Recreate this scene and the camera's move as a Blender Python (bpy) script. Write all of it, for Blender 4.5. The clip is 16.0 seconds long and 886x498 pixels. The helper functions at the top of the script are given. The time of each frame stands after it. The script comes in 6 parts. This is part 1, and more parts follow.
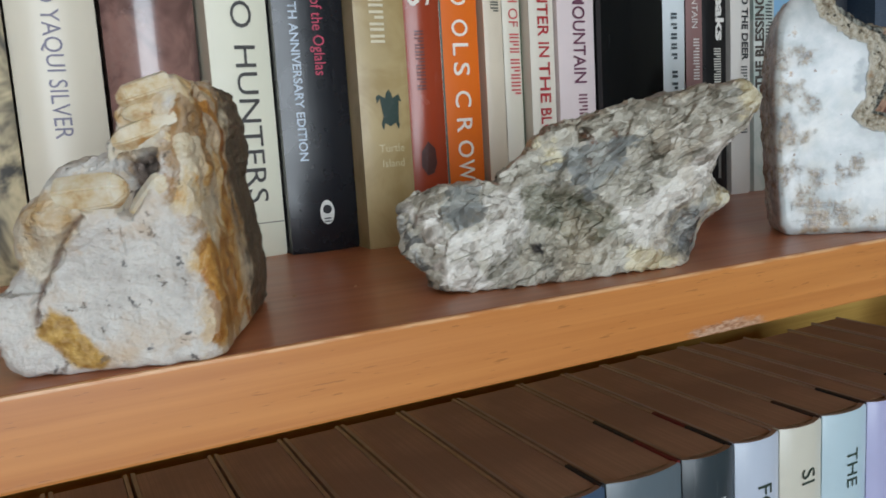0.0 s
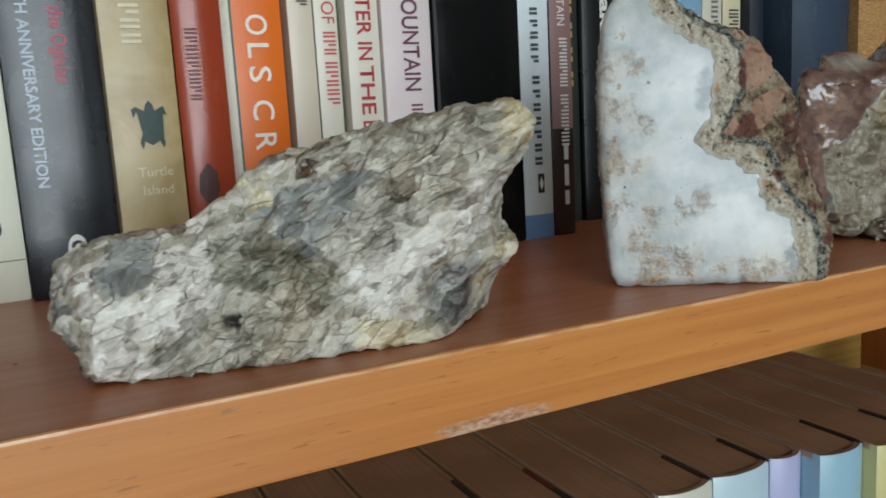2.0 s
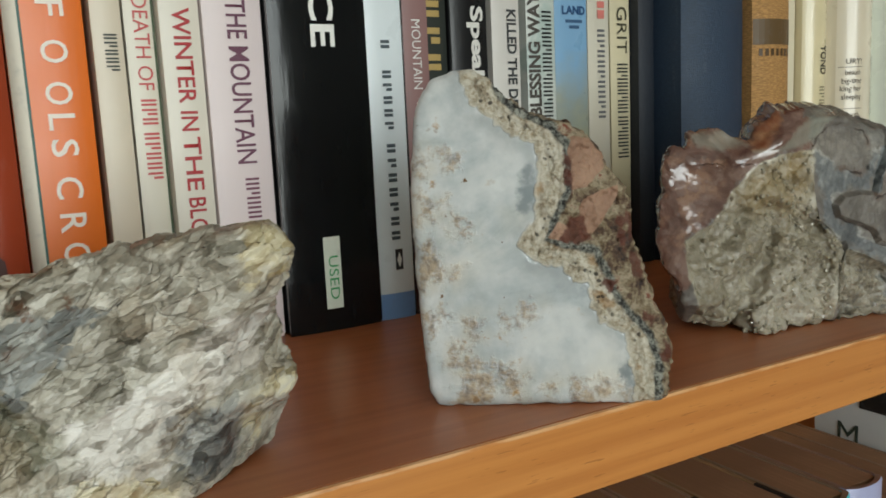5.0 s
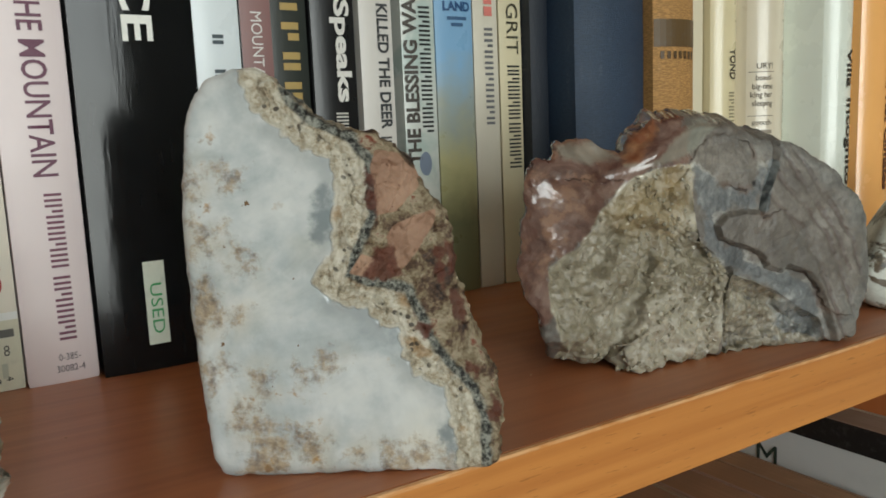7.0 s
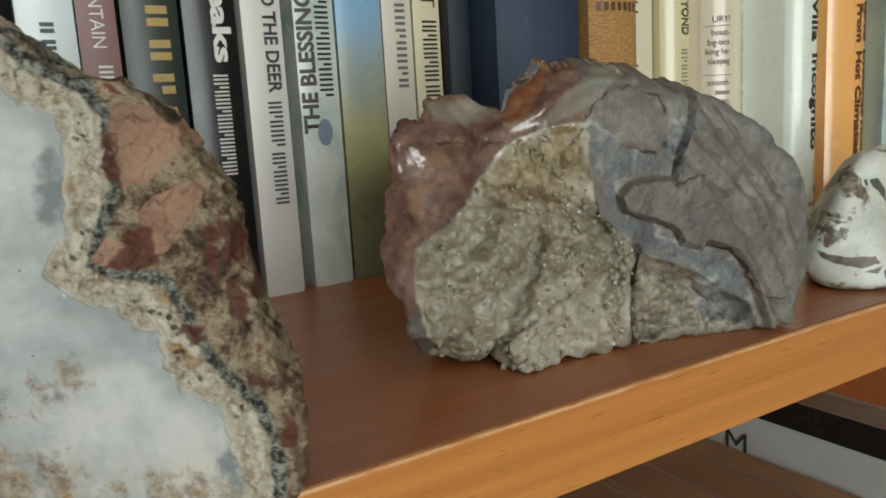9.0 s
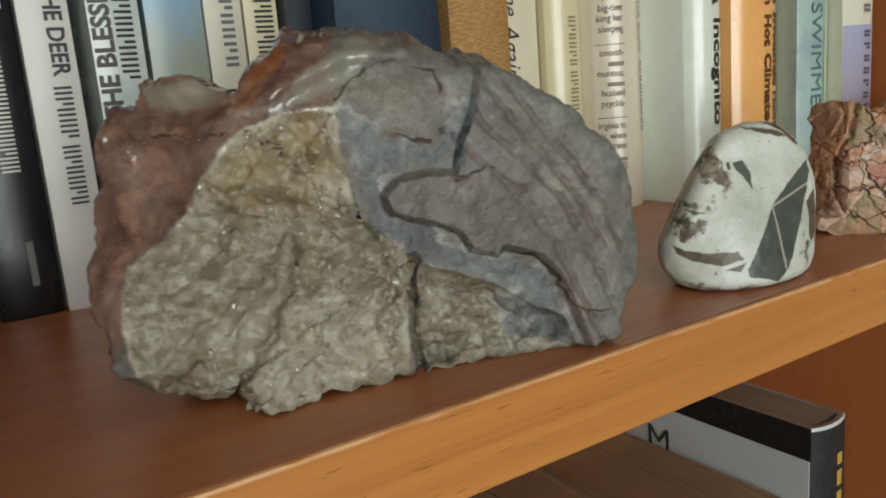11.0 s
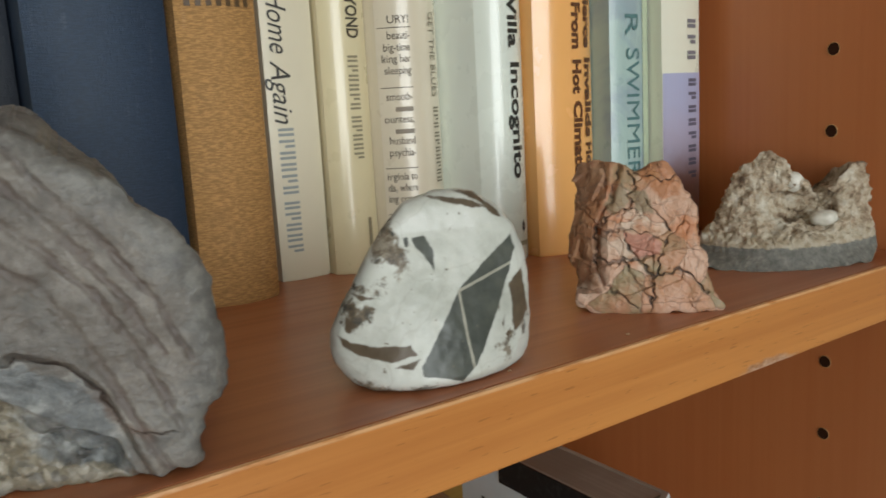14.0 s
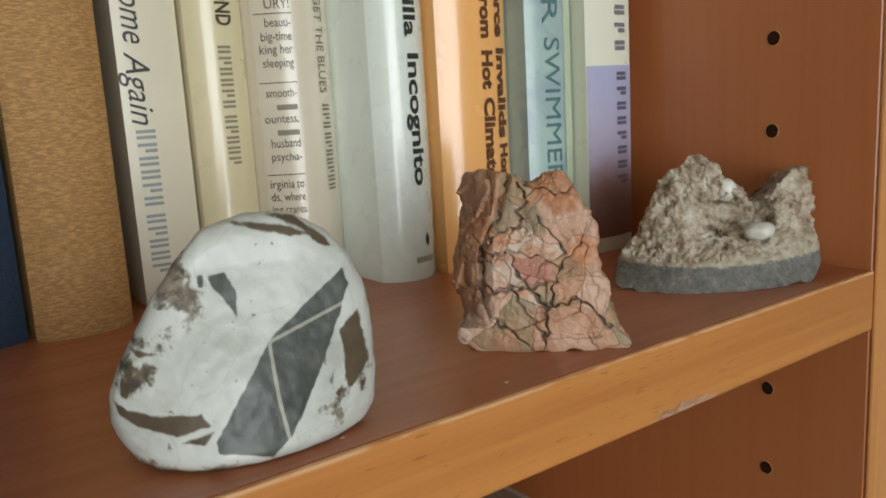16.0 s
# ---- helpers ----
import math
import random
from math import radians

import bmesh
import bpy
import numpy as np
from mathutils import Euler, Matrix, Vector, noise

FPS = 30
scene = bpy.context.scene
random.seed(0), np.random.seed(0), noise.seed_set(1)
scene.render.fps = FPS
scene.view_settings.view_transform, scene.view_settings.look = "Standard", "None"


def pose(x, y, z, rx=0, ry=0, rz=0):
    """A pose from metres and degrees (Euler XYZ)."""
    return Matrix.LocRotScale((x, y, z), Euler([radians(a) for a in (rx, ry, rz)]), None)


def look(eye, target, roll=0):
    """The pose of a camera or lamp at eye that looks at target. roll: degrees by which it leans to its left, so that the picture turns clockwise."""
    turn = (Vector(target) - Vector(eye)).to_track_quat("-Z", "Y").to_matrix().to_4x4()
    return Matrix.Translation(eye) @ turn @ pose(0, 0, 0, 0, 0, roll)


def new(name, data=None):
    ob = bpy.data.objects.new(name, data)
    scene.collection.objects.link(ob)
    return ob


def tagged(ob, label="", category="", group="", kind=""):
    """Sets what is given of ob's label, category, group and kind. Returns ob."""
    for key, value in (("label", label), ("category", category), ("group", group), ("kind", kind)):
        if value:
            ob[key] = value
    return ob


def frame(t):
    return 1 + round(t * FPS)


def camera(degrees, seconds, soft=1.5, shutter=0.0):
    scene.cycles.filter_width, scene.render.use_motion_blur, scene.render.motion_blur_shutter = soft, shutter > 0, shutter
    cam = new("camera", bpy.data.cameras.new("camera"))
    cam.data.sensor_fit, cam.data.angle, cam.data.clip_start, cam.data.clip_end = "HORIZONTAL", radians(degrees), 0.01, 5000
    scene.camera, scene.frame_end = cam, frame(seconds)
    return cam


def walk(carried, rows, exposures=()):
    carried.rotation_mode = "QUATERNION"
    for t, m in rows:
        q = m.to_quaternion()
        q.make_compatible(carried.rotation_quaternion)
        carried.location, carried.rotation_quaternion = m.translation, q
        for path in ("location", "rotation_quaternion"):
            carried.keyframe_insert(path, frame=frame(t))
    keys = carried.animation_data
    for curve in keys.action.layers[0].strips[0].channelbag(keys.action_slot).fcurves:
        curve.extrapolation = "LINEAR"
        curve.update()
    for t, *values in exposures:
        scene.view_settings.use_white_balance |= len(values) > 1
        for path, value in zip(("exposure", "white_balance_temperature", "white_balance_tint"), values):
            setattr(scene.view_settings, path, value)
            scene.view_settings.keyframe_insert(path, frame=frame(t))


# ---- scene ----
cam = camera(57.8, 16.0, 1.7, 0.3)
PATH = [
    (0, (-0.033, -0.175, 1.247), (0.852, 1.593, 0.947), -3.5),
    (0.5, (-0.007, -0.177, 1.248), (0.84, 1.61, 0.947), -3.4),
    (1, (0.02, -0.162, 1.245), (0.866, 1.622, 0.929), -3.4),
    (1.5, (0.043, -0.158, 1.249), (0.906, 1.618, 0.93), -3.1),
    (2, (0.061, -0.156, 1.252), (0.941, 1.611, 0.931), -3.2),
    (2.5, (0.076, -0.148, 1.248), (0.985, 1.6, 0.903), -3.2),
    (3, (0.079, -0.149, 1.259), (1.006, 1.59, 0.92), -3.0),
    (3.5, (0.09, -0.156, 1.263), (1.037, 1.575, 0.94), -2.8),
    (3.7, (0.092, -0.158, 1.268), (1.043, 1.574, 0.958), -2.8),
    (5.8, (0.138, -0.144, 1.272), (1.134, 1.567, 0.986), -2.7),
    (6, (0.145, -0.146, 1.272), (1.15, 1.56, 0.992), -2.7),
    (6.5, (0.156, -0.143, 1.27), (1.194, 1.542, 0.981), -2.8),
    (7, (0.163, -0.136, 1.272), (1.228, 1.531, 0.977), -2.4),
    (7.5, (0.176, -0.128, 1.268), (1.257, 1.527, 0.965), -2.3),
    (8, (0.187, -0.126, 1.267), (1.264, 1.529, 0.95), -2.4),
    (10.3, (0.257, -0.125, 1.262), (1.286, 1.544, 0.864), -4.8),
    (10.5, (0.263, -0.124, 1.263), (1.296, 1.54, 0.857), -4.9),
    (11, (0.279, -0.124, 1.262), (1.334, 1.525, 0.856), -4.7),
    (11.5, (0.302, -0.124, 1.263), (1.356, 1.527, 0.86), -4.5),
    (12, (0.313, -0.128, 1.268), (1.355, 1.537, 0.891), -4.9),
    (12.5, (0.333, -0.126, 1.263), (1.376, 1.542, 0.903), -5.0),
    (13, (0.344, -0.126, 1.263), (1.408, 1.528, 0.899), -4.4),
    (13.5, (0.351, -0.131, 1.261), (1.44, 1.508, 0.906), -3.9),
    (14, (0.366, -0.137, 1.263), (1.495, 1.478, 0.919), -3.2),
    (14.5, (0.384, -0.143, 1.263), (1.535, 1.454, 0.911), -3.4),
    (15, (0.399, -0.139, 1.26), (1.582, 1.434, 0.903), -3.2),
    (15.5, (0.409, -0.13, 1.257), (1.605, 1.43, 0.886), -3.1),
    (16, (0.415, -0.124, 1.263), (1.575, 1.464, 0.899), -3.3),
]
walk(cam, [(t, look(eye, target, roll)) for t, eye, target, roll in PATH], [(0.0, 0.0, 5850, 10), (2.0, 0.0, 5900, 6), (3.5, 0.0, 6200, 5), (7.0, 0.05, 6450, 6), (12.0, 0.0, 6450, 6), (14.0, 0.05, 6350, 10), (16.0, 0.05, 6200, 10)])

# ---- world, daylight and exposure ----
world = bpy.data.worlds.new("daylight")
scene.world = world
world.use_nodes = True
_wn = world.node_tree.nodes
_sky = _wn.new("ShaderNodeTexSky")
_sky.sky_type = "NISHITA"
_sky.sun_disc = False
_sky.sun_elevation = radians(48)
_sky.sun_rotation = radians(60)
world.node_tree.links.new(_sky.outputs[0], _wn["Background"].inputs[0])
_wn["Background"].inputs[1].default_value = 0.12

sun_data = bpy.data.lights.new("sun", "SUN")
sun_data.energy, sun_data.angle, sun_data.color = 2.5, radians(0.5), (1.0, 0.95, 0.88)
sun = new("sun", sun_data)
sun.matrix_world = look((3, 4, 6), (0, 0, 0))


def window_lamp(x, y, z, w, h, target, watts, color):
    d = bpy.data.lights.new("window_daylight", "AREA")
    d.shape, d.size, d.size_y, d.energy, d.color = "RECTANGLE", w, h, watts, color
    o = new("window_daylight", d)
    o.matrix_world = look((x, y, z), target)
    return o


# ---- small helpers ----
SH = 1.2  # top of the shelf


def lin(r, g, b):
    f = lambda c: (c / 255 / 12.92) if c / 255 < 0.04045 else ((c / 255 + 0.055) / 1.055) ** 2.4
    return (f(r), f(g), f(b), 1.0)


class Mat:
    """A small builder for node materials."""

    def __init__(self, name, rough=0.5, spec=0.5):
        self.m = bpy.data.materials.new(name)
        self.m.use_nodes = True
        self.t = self.m.node_tree
        self.b = self.t.nodes["Principled BSDF"]
        self.b.inputs["Roughness"].default_value = rough
        self.b.inputs["Specular IOR Level"].default_value = spec
        self.tc = self.t.nodes.new("ShaderNodeTexCoord")
        self.obj = self.tc.outputs["Object"]
        self._h = []

    def put(self, sock, v):
        if isinstance(v, bpy.types.NodeSocket):
            self.t.links.new(v, sock)
        else:
            sock.default_value = v

    def scaled(self, sx, sy, sz, rot=(0, 0, 0), src=None):
        n = self.t.nodes.new("ShaderNodeMapping")
        n.inputs["Scale"].default_value = (sx, sy, sz)
        n.inputs["Rotation"].default_value = rot
        self.put(n.inputs["Vector"], src or self.obj)
        return n.outputs[0]

    def noise(self, scale, detail=4.0, rough=0.55, dist=0.0, vec=None):
        n = self.t.nodes.new("ShaderNodeTexNoise")
        n.inputs["Scale"].default_value = scale
        n.inputs["Detail"].default_value = detail
        n.inputs["Roughness"].default_value = rough
        n.inputs["Distortion"].default_value = dist
        self.put(n.inputs["Vector"], vec or self.obj)
        return n.outputs["Fac"]

    def voro(self, scale, feature="F1", out="Distance", vec=None, rand=1.0):
        n = self.t.nodes.new("ShaderNodeTexVoronoi")
        n.feature = feature
        n.inputs["Scale"].default_value = scale
        n.inputs["Randomness"].default_value = rand
        self.put(n.inputs["Vector"], vec or self.obj)
        return n.outputs[out]

    def warp(self, amount, scale, src=None):
        """The coordinates, pushed about by noise."""
        n = self.t.nodes.new("ShaderNodeTexNoise")
        n.inputs["Scale"].default_value = scale
        n.inputs["Detail"].default_value = 3
        self.put(n.inputs["Vector"], src or self.obj)
        s = self.t.nodes.new("ShaderNodeVectorMath")
        s.operation = "SUBTRACT"
        self.put(s.inputs[0], n.outputs["Color"])
        s.inputs[1].default_value = (0.5, 0.5, 0.5)
        k = self.t.nodes.new("ShaderNodeVectorMath")
        k.operation = "SCALE"
        self.put(k.inputs[0], s.outputs[0])
        k.inputs["Scale"].default_value = amount
        a = self.t.nodes.new("ShaderNodeVectorMath")
        self.put(a.inputs[0], src or self.obj)
        self.put(a.inputs[1], k.outputs[0])
        return a.outputs[0]

    def math(self, op, a, b=0.0, clamp=False):
        n = self.t.nodes.new("ShaderNodeMath")
        n.operation, n.use_clamp = op, clamp
        self.put(n.inputs[0], a)
        self.put(n.inputs[1], b)
        return n.outputs[0]

    def step(self, v, lo, hi):
        """0 below lo, 1 above hi, smooth between."""
        n = self.t.nodes.new("ShaderNodeMapRange")
        n.interpolation_type = "SMOOTHSTEP"
        self.put(n.inputs[0], v)
        n.inputs[1].default_value, n.inputs[2].default_value = lo, hi
        return n.outputs[0]

    def mix(self, fac, a, b):
        n = self.t.nodes.new("ShaderNodeMix")
        n.data_type = "RGBA"
        self.put(n.inputs[0], fac)
        self.put(n.inputs[6], a)
        self.put(n.inputs[7], b)
        return n.outputs[2]

    def ramp(self, fac, *stops):
        n = self.t.nodes.new("ShaderNodeValToRGB")
        e = n.color_ramp.elements
        while len(e) < len(stops):
            e.new(0.5)
        for s, (p, c) in zip(e, stops):
            s.position, s.color = p, c
        self.put(n.inputs[0], fac)
        return n.outputs[0]

    def attr(self, name):
        n = self.t.nodes.new("ShaderNodeAttribute")
        n.attribute_name = name
        return n.outputs["Fac"]

    def xyz(self, axis, src=None):
        n = self.t.nodes.new("ShaderNodeSeparateXYZ")
        self.put(n.inputs[0], src or self.obj)
        return n.outputs[axis]

    def rand(self):
        return self.t.nodes.new("ShaderNodeObjectInfo").outputs["Random"]

    def bump(self, height, strength=0.3, dist=0.001):
        n = self.t.nodes.new("ShaderNodeBump")
        n.inputs["Strength"].default_value = strength
        n.inputs["Distance"].default_value = dist
        self.put(n.inputs["Height"], height)
        if self._h:
            self.put(n.inputs["Normal"], self._h[-1])
        self._h.append(n.outputs[0])
        self.put(self.b.inputs["Normal"], n.outputs[0])

    def glint(self, scale, amount, mask=1.0, vec=None):
        """Small flat crystal faces: every cell of the surface tilts its own way."""
        def vmath(op, a, b=None, k=None):
            n = self.t.nodes.new("ShaderNodeVectorMath")
            n.operation = op
            self.put(n.inputs[0], a)
            if b is not None:
                self.put(n.inputs[1], b)
            if k is not None:
                self.put(n.inputs["Scale"], k)
            return n.outputs[0]
        tilt = vmath("SUBTRACT", self.voro(scale, "F1", "Color", vec), (0.5, 0.5, 0.5))
        tilt = vmath("SCALE", tilt, k=self.math("MULTIPLY", mask, amount))
        base = self._h[-1] if self._h else self.t.nodes.new("ShaderNodeNewGeometry").outputs["Normal"]
        out = vmath("NORMALIZE", vmath("ADD", base, tilt))
        self._h.append(out)
        self.put(self.b.inputs["Normal"], out)

    def color(self, v):
        self.put(self.b.inputs["Base Color"], v)
        return self

    def rough(self, v):
        self.put(self.b.inputs["Roughness"], v)
        return self


def mesh_of(name, bm, smooth=False):
    me = bpy.data.meshes.new(name)
    bm.normal_update()
    bm.to_mesh(me)
    bm.free()
    if smooth:
        me.shade_smooth()
    return me


def part(name, bm, material, parent, label="", smooth=False):
    o = new(name, mesh_of(name, bm, smooth) if isinstance(bm, bmesh.types.BMesh) else bm)
    if material:
        o.data.materials.append(material.m if isinstance(material, Mat) else material)
    o.parent = parent
    if label:
        o["label"] = label
    return o


def box(x0, y0, z0, x1, y1, z1, bevel=0.0, seg=2, bm=None):
    bm = bm or bmesh.new()
    r = bmesh.ops.create_cube(bm, size=1.0)
    for v in r["verts"]:
        v.co = Vector(((x0 + x1) / 2 + v.co.x * (x1 - x0), (y0 + y1) / 2 + v.co.y * (y1 - y0), (z0 + z1) / 2 + v.co.z * (z1 - z0)))
    if bevel:
        edges = list({e for v in r["verts"] for e in v.link_edges})
        bmesh.ops.bevel(bm, geom=edges, offset=bevel, segments=seg, affect="EDGES", profile=0.6)
    return bm


def struct(name, bm, material, label, smooth=False):
    o = part(name, bm, material, None, smooth=smooth)
    return tagged(o, label, name.split("_")[0], kind="structure")


# ---- materials of the bookcase and the room ----
def wood(name, tone_a, tone_b, fleck, rough, along="x", chips=(), arris=None, coat=0.3, grain=0.9):
    """Beech: long soft streaks and short dark flecks along the grain."""
    m = Mat(name, rough, 0.45)
    s = (4, 190, 190) if along == "x" else (190, 190, 4)
    f = (150, 1700, 1700) if along == "x" else (1700, 1700, 150)
    streak = m.noise(1.0, 5, 0.6, 0.3, m.scaled(*s))
    cloud = m.noise(9.0, 3)
    base = m.mix(m.step(streak, 0.32, 0.66), tuple(c * grain for c in tone_a[:3]) + (1,), tone_b)
    base = m.mix(m.math("MULTIPLY", m.step(cloud, 0.35, 0.8), 0.3), base, tone_a)
    fl = m.step(m.noise(1.0, 1.0, 0.4, 0.2, m.scaled(*f)), 0.70, 0.75)
    base = m.mix(m.math("MULTIPLY", fl, fleck), base, tuple(c * 0.55 for c in tone_a[:3]) + (1,))
    worn = None
    for (cx, cz, rx, rz) in chips:
        dx = m.math("DIVIDE", m.math("SUBTRACT", m.xyz(0), cx), rx)
        dz = m.math("DIVIDE", m.math("SUBTRACT", m.xyz(2), cz), rz)
        d = m.math("ADD", m.math("MULTIPLY", dx, dx), m.math("MULTIPLY", dz, dz))
        d = m.math("ADD", d, m.math("MULTIPLY", m.noise(1.0, 5, 0.7, 0.3, m.scaled(220, 600, 600)), 2.6))
        k = m.math("SUBTRACT", 1.0, m.step(d, 1.55, 2.3))
        base = m.mix(m.math("MULTIPLY", k, 0.8), base, m.ramp(m.noise(1.0, 4, 0.7, 0.2, m.scaled(300, 900, 900)), (0.32, lin(96, 66, 50)), (0.45, lin(150, 112, 88)), (0.6, lin(196, 168, 146))))
        worn = k if worn is None else m.math("MAXIMUM", worn, k)
    if arris is not None:
        rub = m.math("MULTIPLY", m.step(m.xyz(2), arris - 0.0011, arris - 0.0004), m.step(m.noise(1.0, 4, 0.6, 0, m.scaled(70, 400, 400)), 0.36, 0.56))
        base = m.mix(m.math("MULTIPLY", rub, 0.6), base, lin(226, 184, 138))
    m.color(base)
    m.b.inputs["Coat Weight"].default_value = coat
    m.b.inputs["Coat Roughness"].default_value = 0.3
    m.rough(m.math("ADD", rough, m.math("MULTIPLY", m.math("SUBTRACT", m.noise(1.0, 4, 0.6, 0, m.scaled(8, 40, 120)), 0.5), 0.3)))
    m.bump(m.math("SUBTRACT", m.math("MULTIPLY", streak, 0.25), fl), 0.12, 0.0004)
    if worn is not None:
        m.bump(m.math("MULTIPLY", worn, m.noise(900, 3)), 0.5, 0.0006)
    return m


M_EDGE = wood("beech_edge", lin(184, 118, 60), lin(198, 134, 71), 0.6, 0.36, "x", ((0.150, 1.1812, 0.017, 0.0030), (0.58, 1.1805, 0.016, 0.0026)), arris=SH, grain=0.94)
M_TOP = wood("beech_veneer_top", lin(166, 99, 62), lin(179, 112, 72), 0.25, 0.36, "x", coat=0.15, grain=0.96)
M_SIDE = wood("beech_veneer_side", lin(182, 110, 64), lin(187, 116, 69), 0.15, 0.38, "z", coat=0.2, grain=1.0)
M_SIDE_EDGE = wood("beech_side_edge", lin(196, 132, 72), lin(206, 145, 86), 0.6, 0.45, "z")
M_BACK = wood("pale_back_board", lin(186, 150, 70), lin(198, 164, 84), 0.2, 0.5, "x")


def plaster(name, c):
    m = Mat(name, 0.85, 0.25)
    m.color(m.mix(m.step(m.noise(6, 4), 0.35, 0.7), c, tuple(v * 0.92 for v in c[:3]) + (1,)))
    m.bump(m.noise(150, 4, 0.6), 0.5, 0.003)
    m.bump(m.noise(600, 2, 0.6), 0.2, 0.0006)
    return m


M_WALL = plaster("grey_green_plaster", lin(150, 152, 138))
M_CEIL = plaster("ceiling_plaster", lin(225, 222, 212))
M_FLOOR = wood("oak_floor", lin(120, 86, 56), lin(146, 106, 70), 0.4, 0.4, "x")

# ---- room ----
X0, X1, Y0, Y1, ZC = -2.2, 2.6, -3.0, 0.30, 2.5
T = 0.12
struct("floor", box(X0 - T, Y0 - T, -0.1, X1 + T, Y1 + T, 0), M_FLOOR, "brown wooden floor of the room")
struct("ceiling", box(X0 - T, Y0 - T, ZC, X1 + T, Y1 + T, ZC + 0.1), M_CEIL, "plain pale plaster ceiling")
struct("wall_north", box(X0 - T, Y1, 0, X1 + T, Y1 + T, ZC), M_WALL, "grey-green rough plaster wall behind the bookcase")
struct("wall_east", box(X1, Y0, 0, X1 + T, Y1, ZC), M_WALL, "plain grey-green plaster wall")
struct("wall_west", box(X0 - T, Y0, 0, X0, Y1, ZC), M_WALL, "plain grey-green plaster wall")
WINDOWS = ((-1.35, 0.6, 73),)  # the wide window opening in the south wall, with its daylight
WZ0, WZ1 = 0.65, 2.2
bm, x = bmesh.new(), X0 - T
for a, b, watts in WINDOWS:
    box(x, Y0 - T, 0, a, Y0, ZC, bm=bm)
    box(a, Y0 - T, 0, b, Y0, WZ0, bm=bm)
    box(a, Y0 - T, WZ1, b, Y0, ZC, bm=bm)
    window_lamp((a + b) / 2, Y0 - 0.02, (WZ0 + WZ1) / 2, b - a, WZ1 - WZ0, ((a + b) / 2, 0, 1.3), watts, (0.97, 1.0, 0.98))
    x = b
box(x, Y0 - T, 0, X1 + T, Y0, ZC, bm=bm)
struct("wall_south", bm, M_WALL, "plaster wall with a wide window opening")
struct("ground", box(-60, -80, -0.6, 60, 60, -0.5), plaster("garden_soil", lin(88, 98, 60)), "open ground outside the window")

# ---- bookcase ----
PX = 0.68  # inner face of the right side
LX = -0.30
TH = 0.020
DEEP = 0.285
bookcase = tagged(new("bookcase"), "reddish beech-veneered bookcase with adjustable shelves against the wall", "bookcase")


def shelf_board(z, name="shelf"):
    s = part(name, box(LX, 0.0012, z - TH, PX, DEEP, z, 0.0004, 1), M_TOP, bookcase, "reddish-brown veneered shelf board")
    e = part("edge_band", box(LX, -0.0004, z - TH, PX, 0.0012, z + 0.0001, 0.0008, 2), M_EDGE, s, "solid orange beech edging with dark flecks")
    return s


shelf_board(SH)
shelf_board(SH - 0.345)
# unseen upper board, added to hold back light from above
shelf_board(SH + 0.40)


def side_panel(x0, x1, inner):
    """A side with two columns of blind peg holes on its inner face."""
    z0, z1 = 0.0, 2.05
    p = part("side_panel", box(x0, 0.0004, z0, x1, DEEP + 0.008, z1, 0.0005, 1), M_SIDE, bookcase, "veneered side panel with drilled peg holes")
    part("edge_band", box(x0, -0.0014, z0, x1, 0.0004, z1, 0.001, 2), M_SIDE_EDGE, p, "paler beech front edging")
    return p


side_panel(PX, PX + TH, PX)
side_panel(LX - TH, LX, LX)
part("back_panel", box(LX, DEEP, 0.02, PX, DEEP + 0.008, 2.05), M_BACK, bookcase, "pale yellowish back board")

# peg holes: flat dark discs carry the drilled hole's shade, ringed by a pale rim
M_HOLE_SHADE = Mat("hole_shade", 0.9, 0.1).color(lin(52, 30, 18))
M_RIM = Mat("raw_hole_rim", 0.8, 0.2).color(lin(205, 160, 110))


def peg_hole(y, z):
    bm = bmesh.new()
    n = 20
    rings = []
    for r, dx in ((0.0027, -0.0002), (0.0025, -0.0003), (0.0025, -0.0001)):
        rings.append([bm.verts.new((PX + dx, y + r * math.cos(2 * math.pi * i / n), z + r * math.sin(2 * math.pi * i / n))) for i in range(n)])
    for a, b in zip(rings, rings[1:]):
        for i in range(n):
            bm.faces.new((a[i], a[(i + 1) % n], b[(i + 1) % n], b[i]))
    rim = part("peg_hole", bm, M_RIM, bookcase, "round drilled peg hole")
    bm = bmesh.new()
    bmesh.ops.create_circle(bm, cap_ends=True, radius=0.0025, segments=n)
    for v in bm.verts:
        v.co = Vector((PX - 0.0002, y + v.co.x, z + v.co.y))
    part("hole_disc", bm, M_HOLE_SHADE, rim)


for k in (-4, -3, -2, -1, 1, 2, 3, 4):
    peg_hole(0.037, SH - 0.0183 + 0.032 * k)

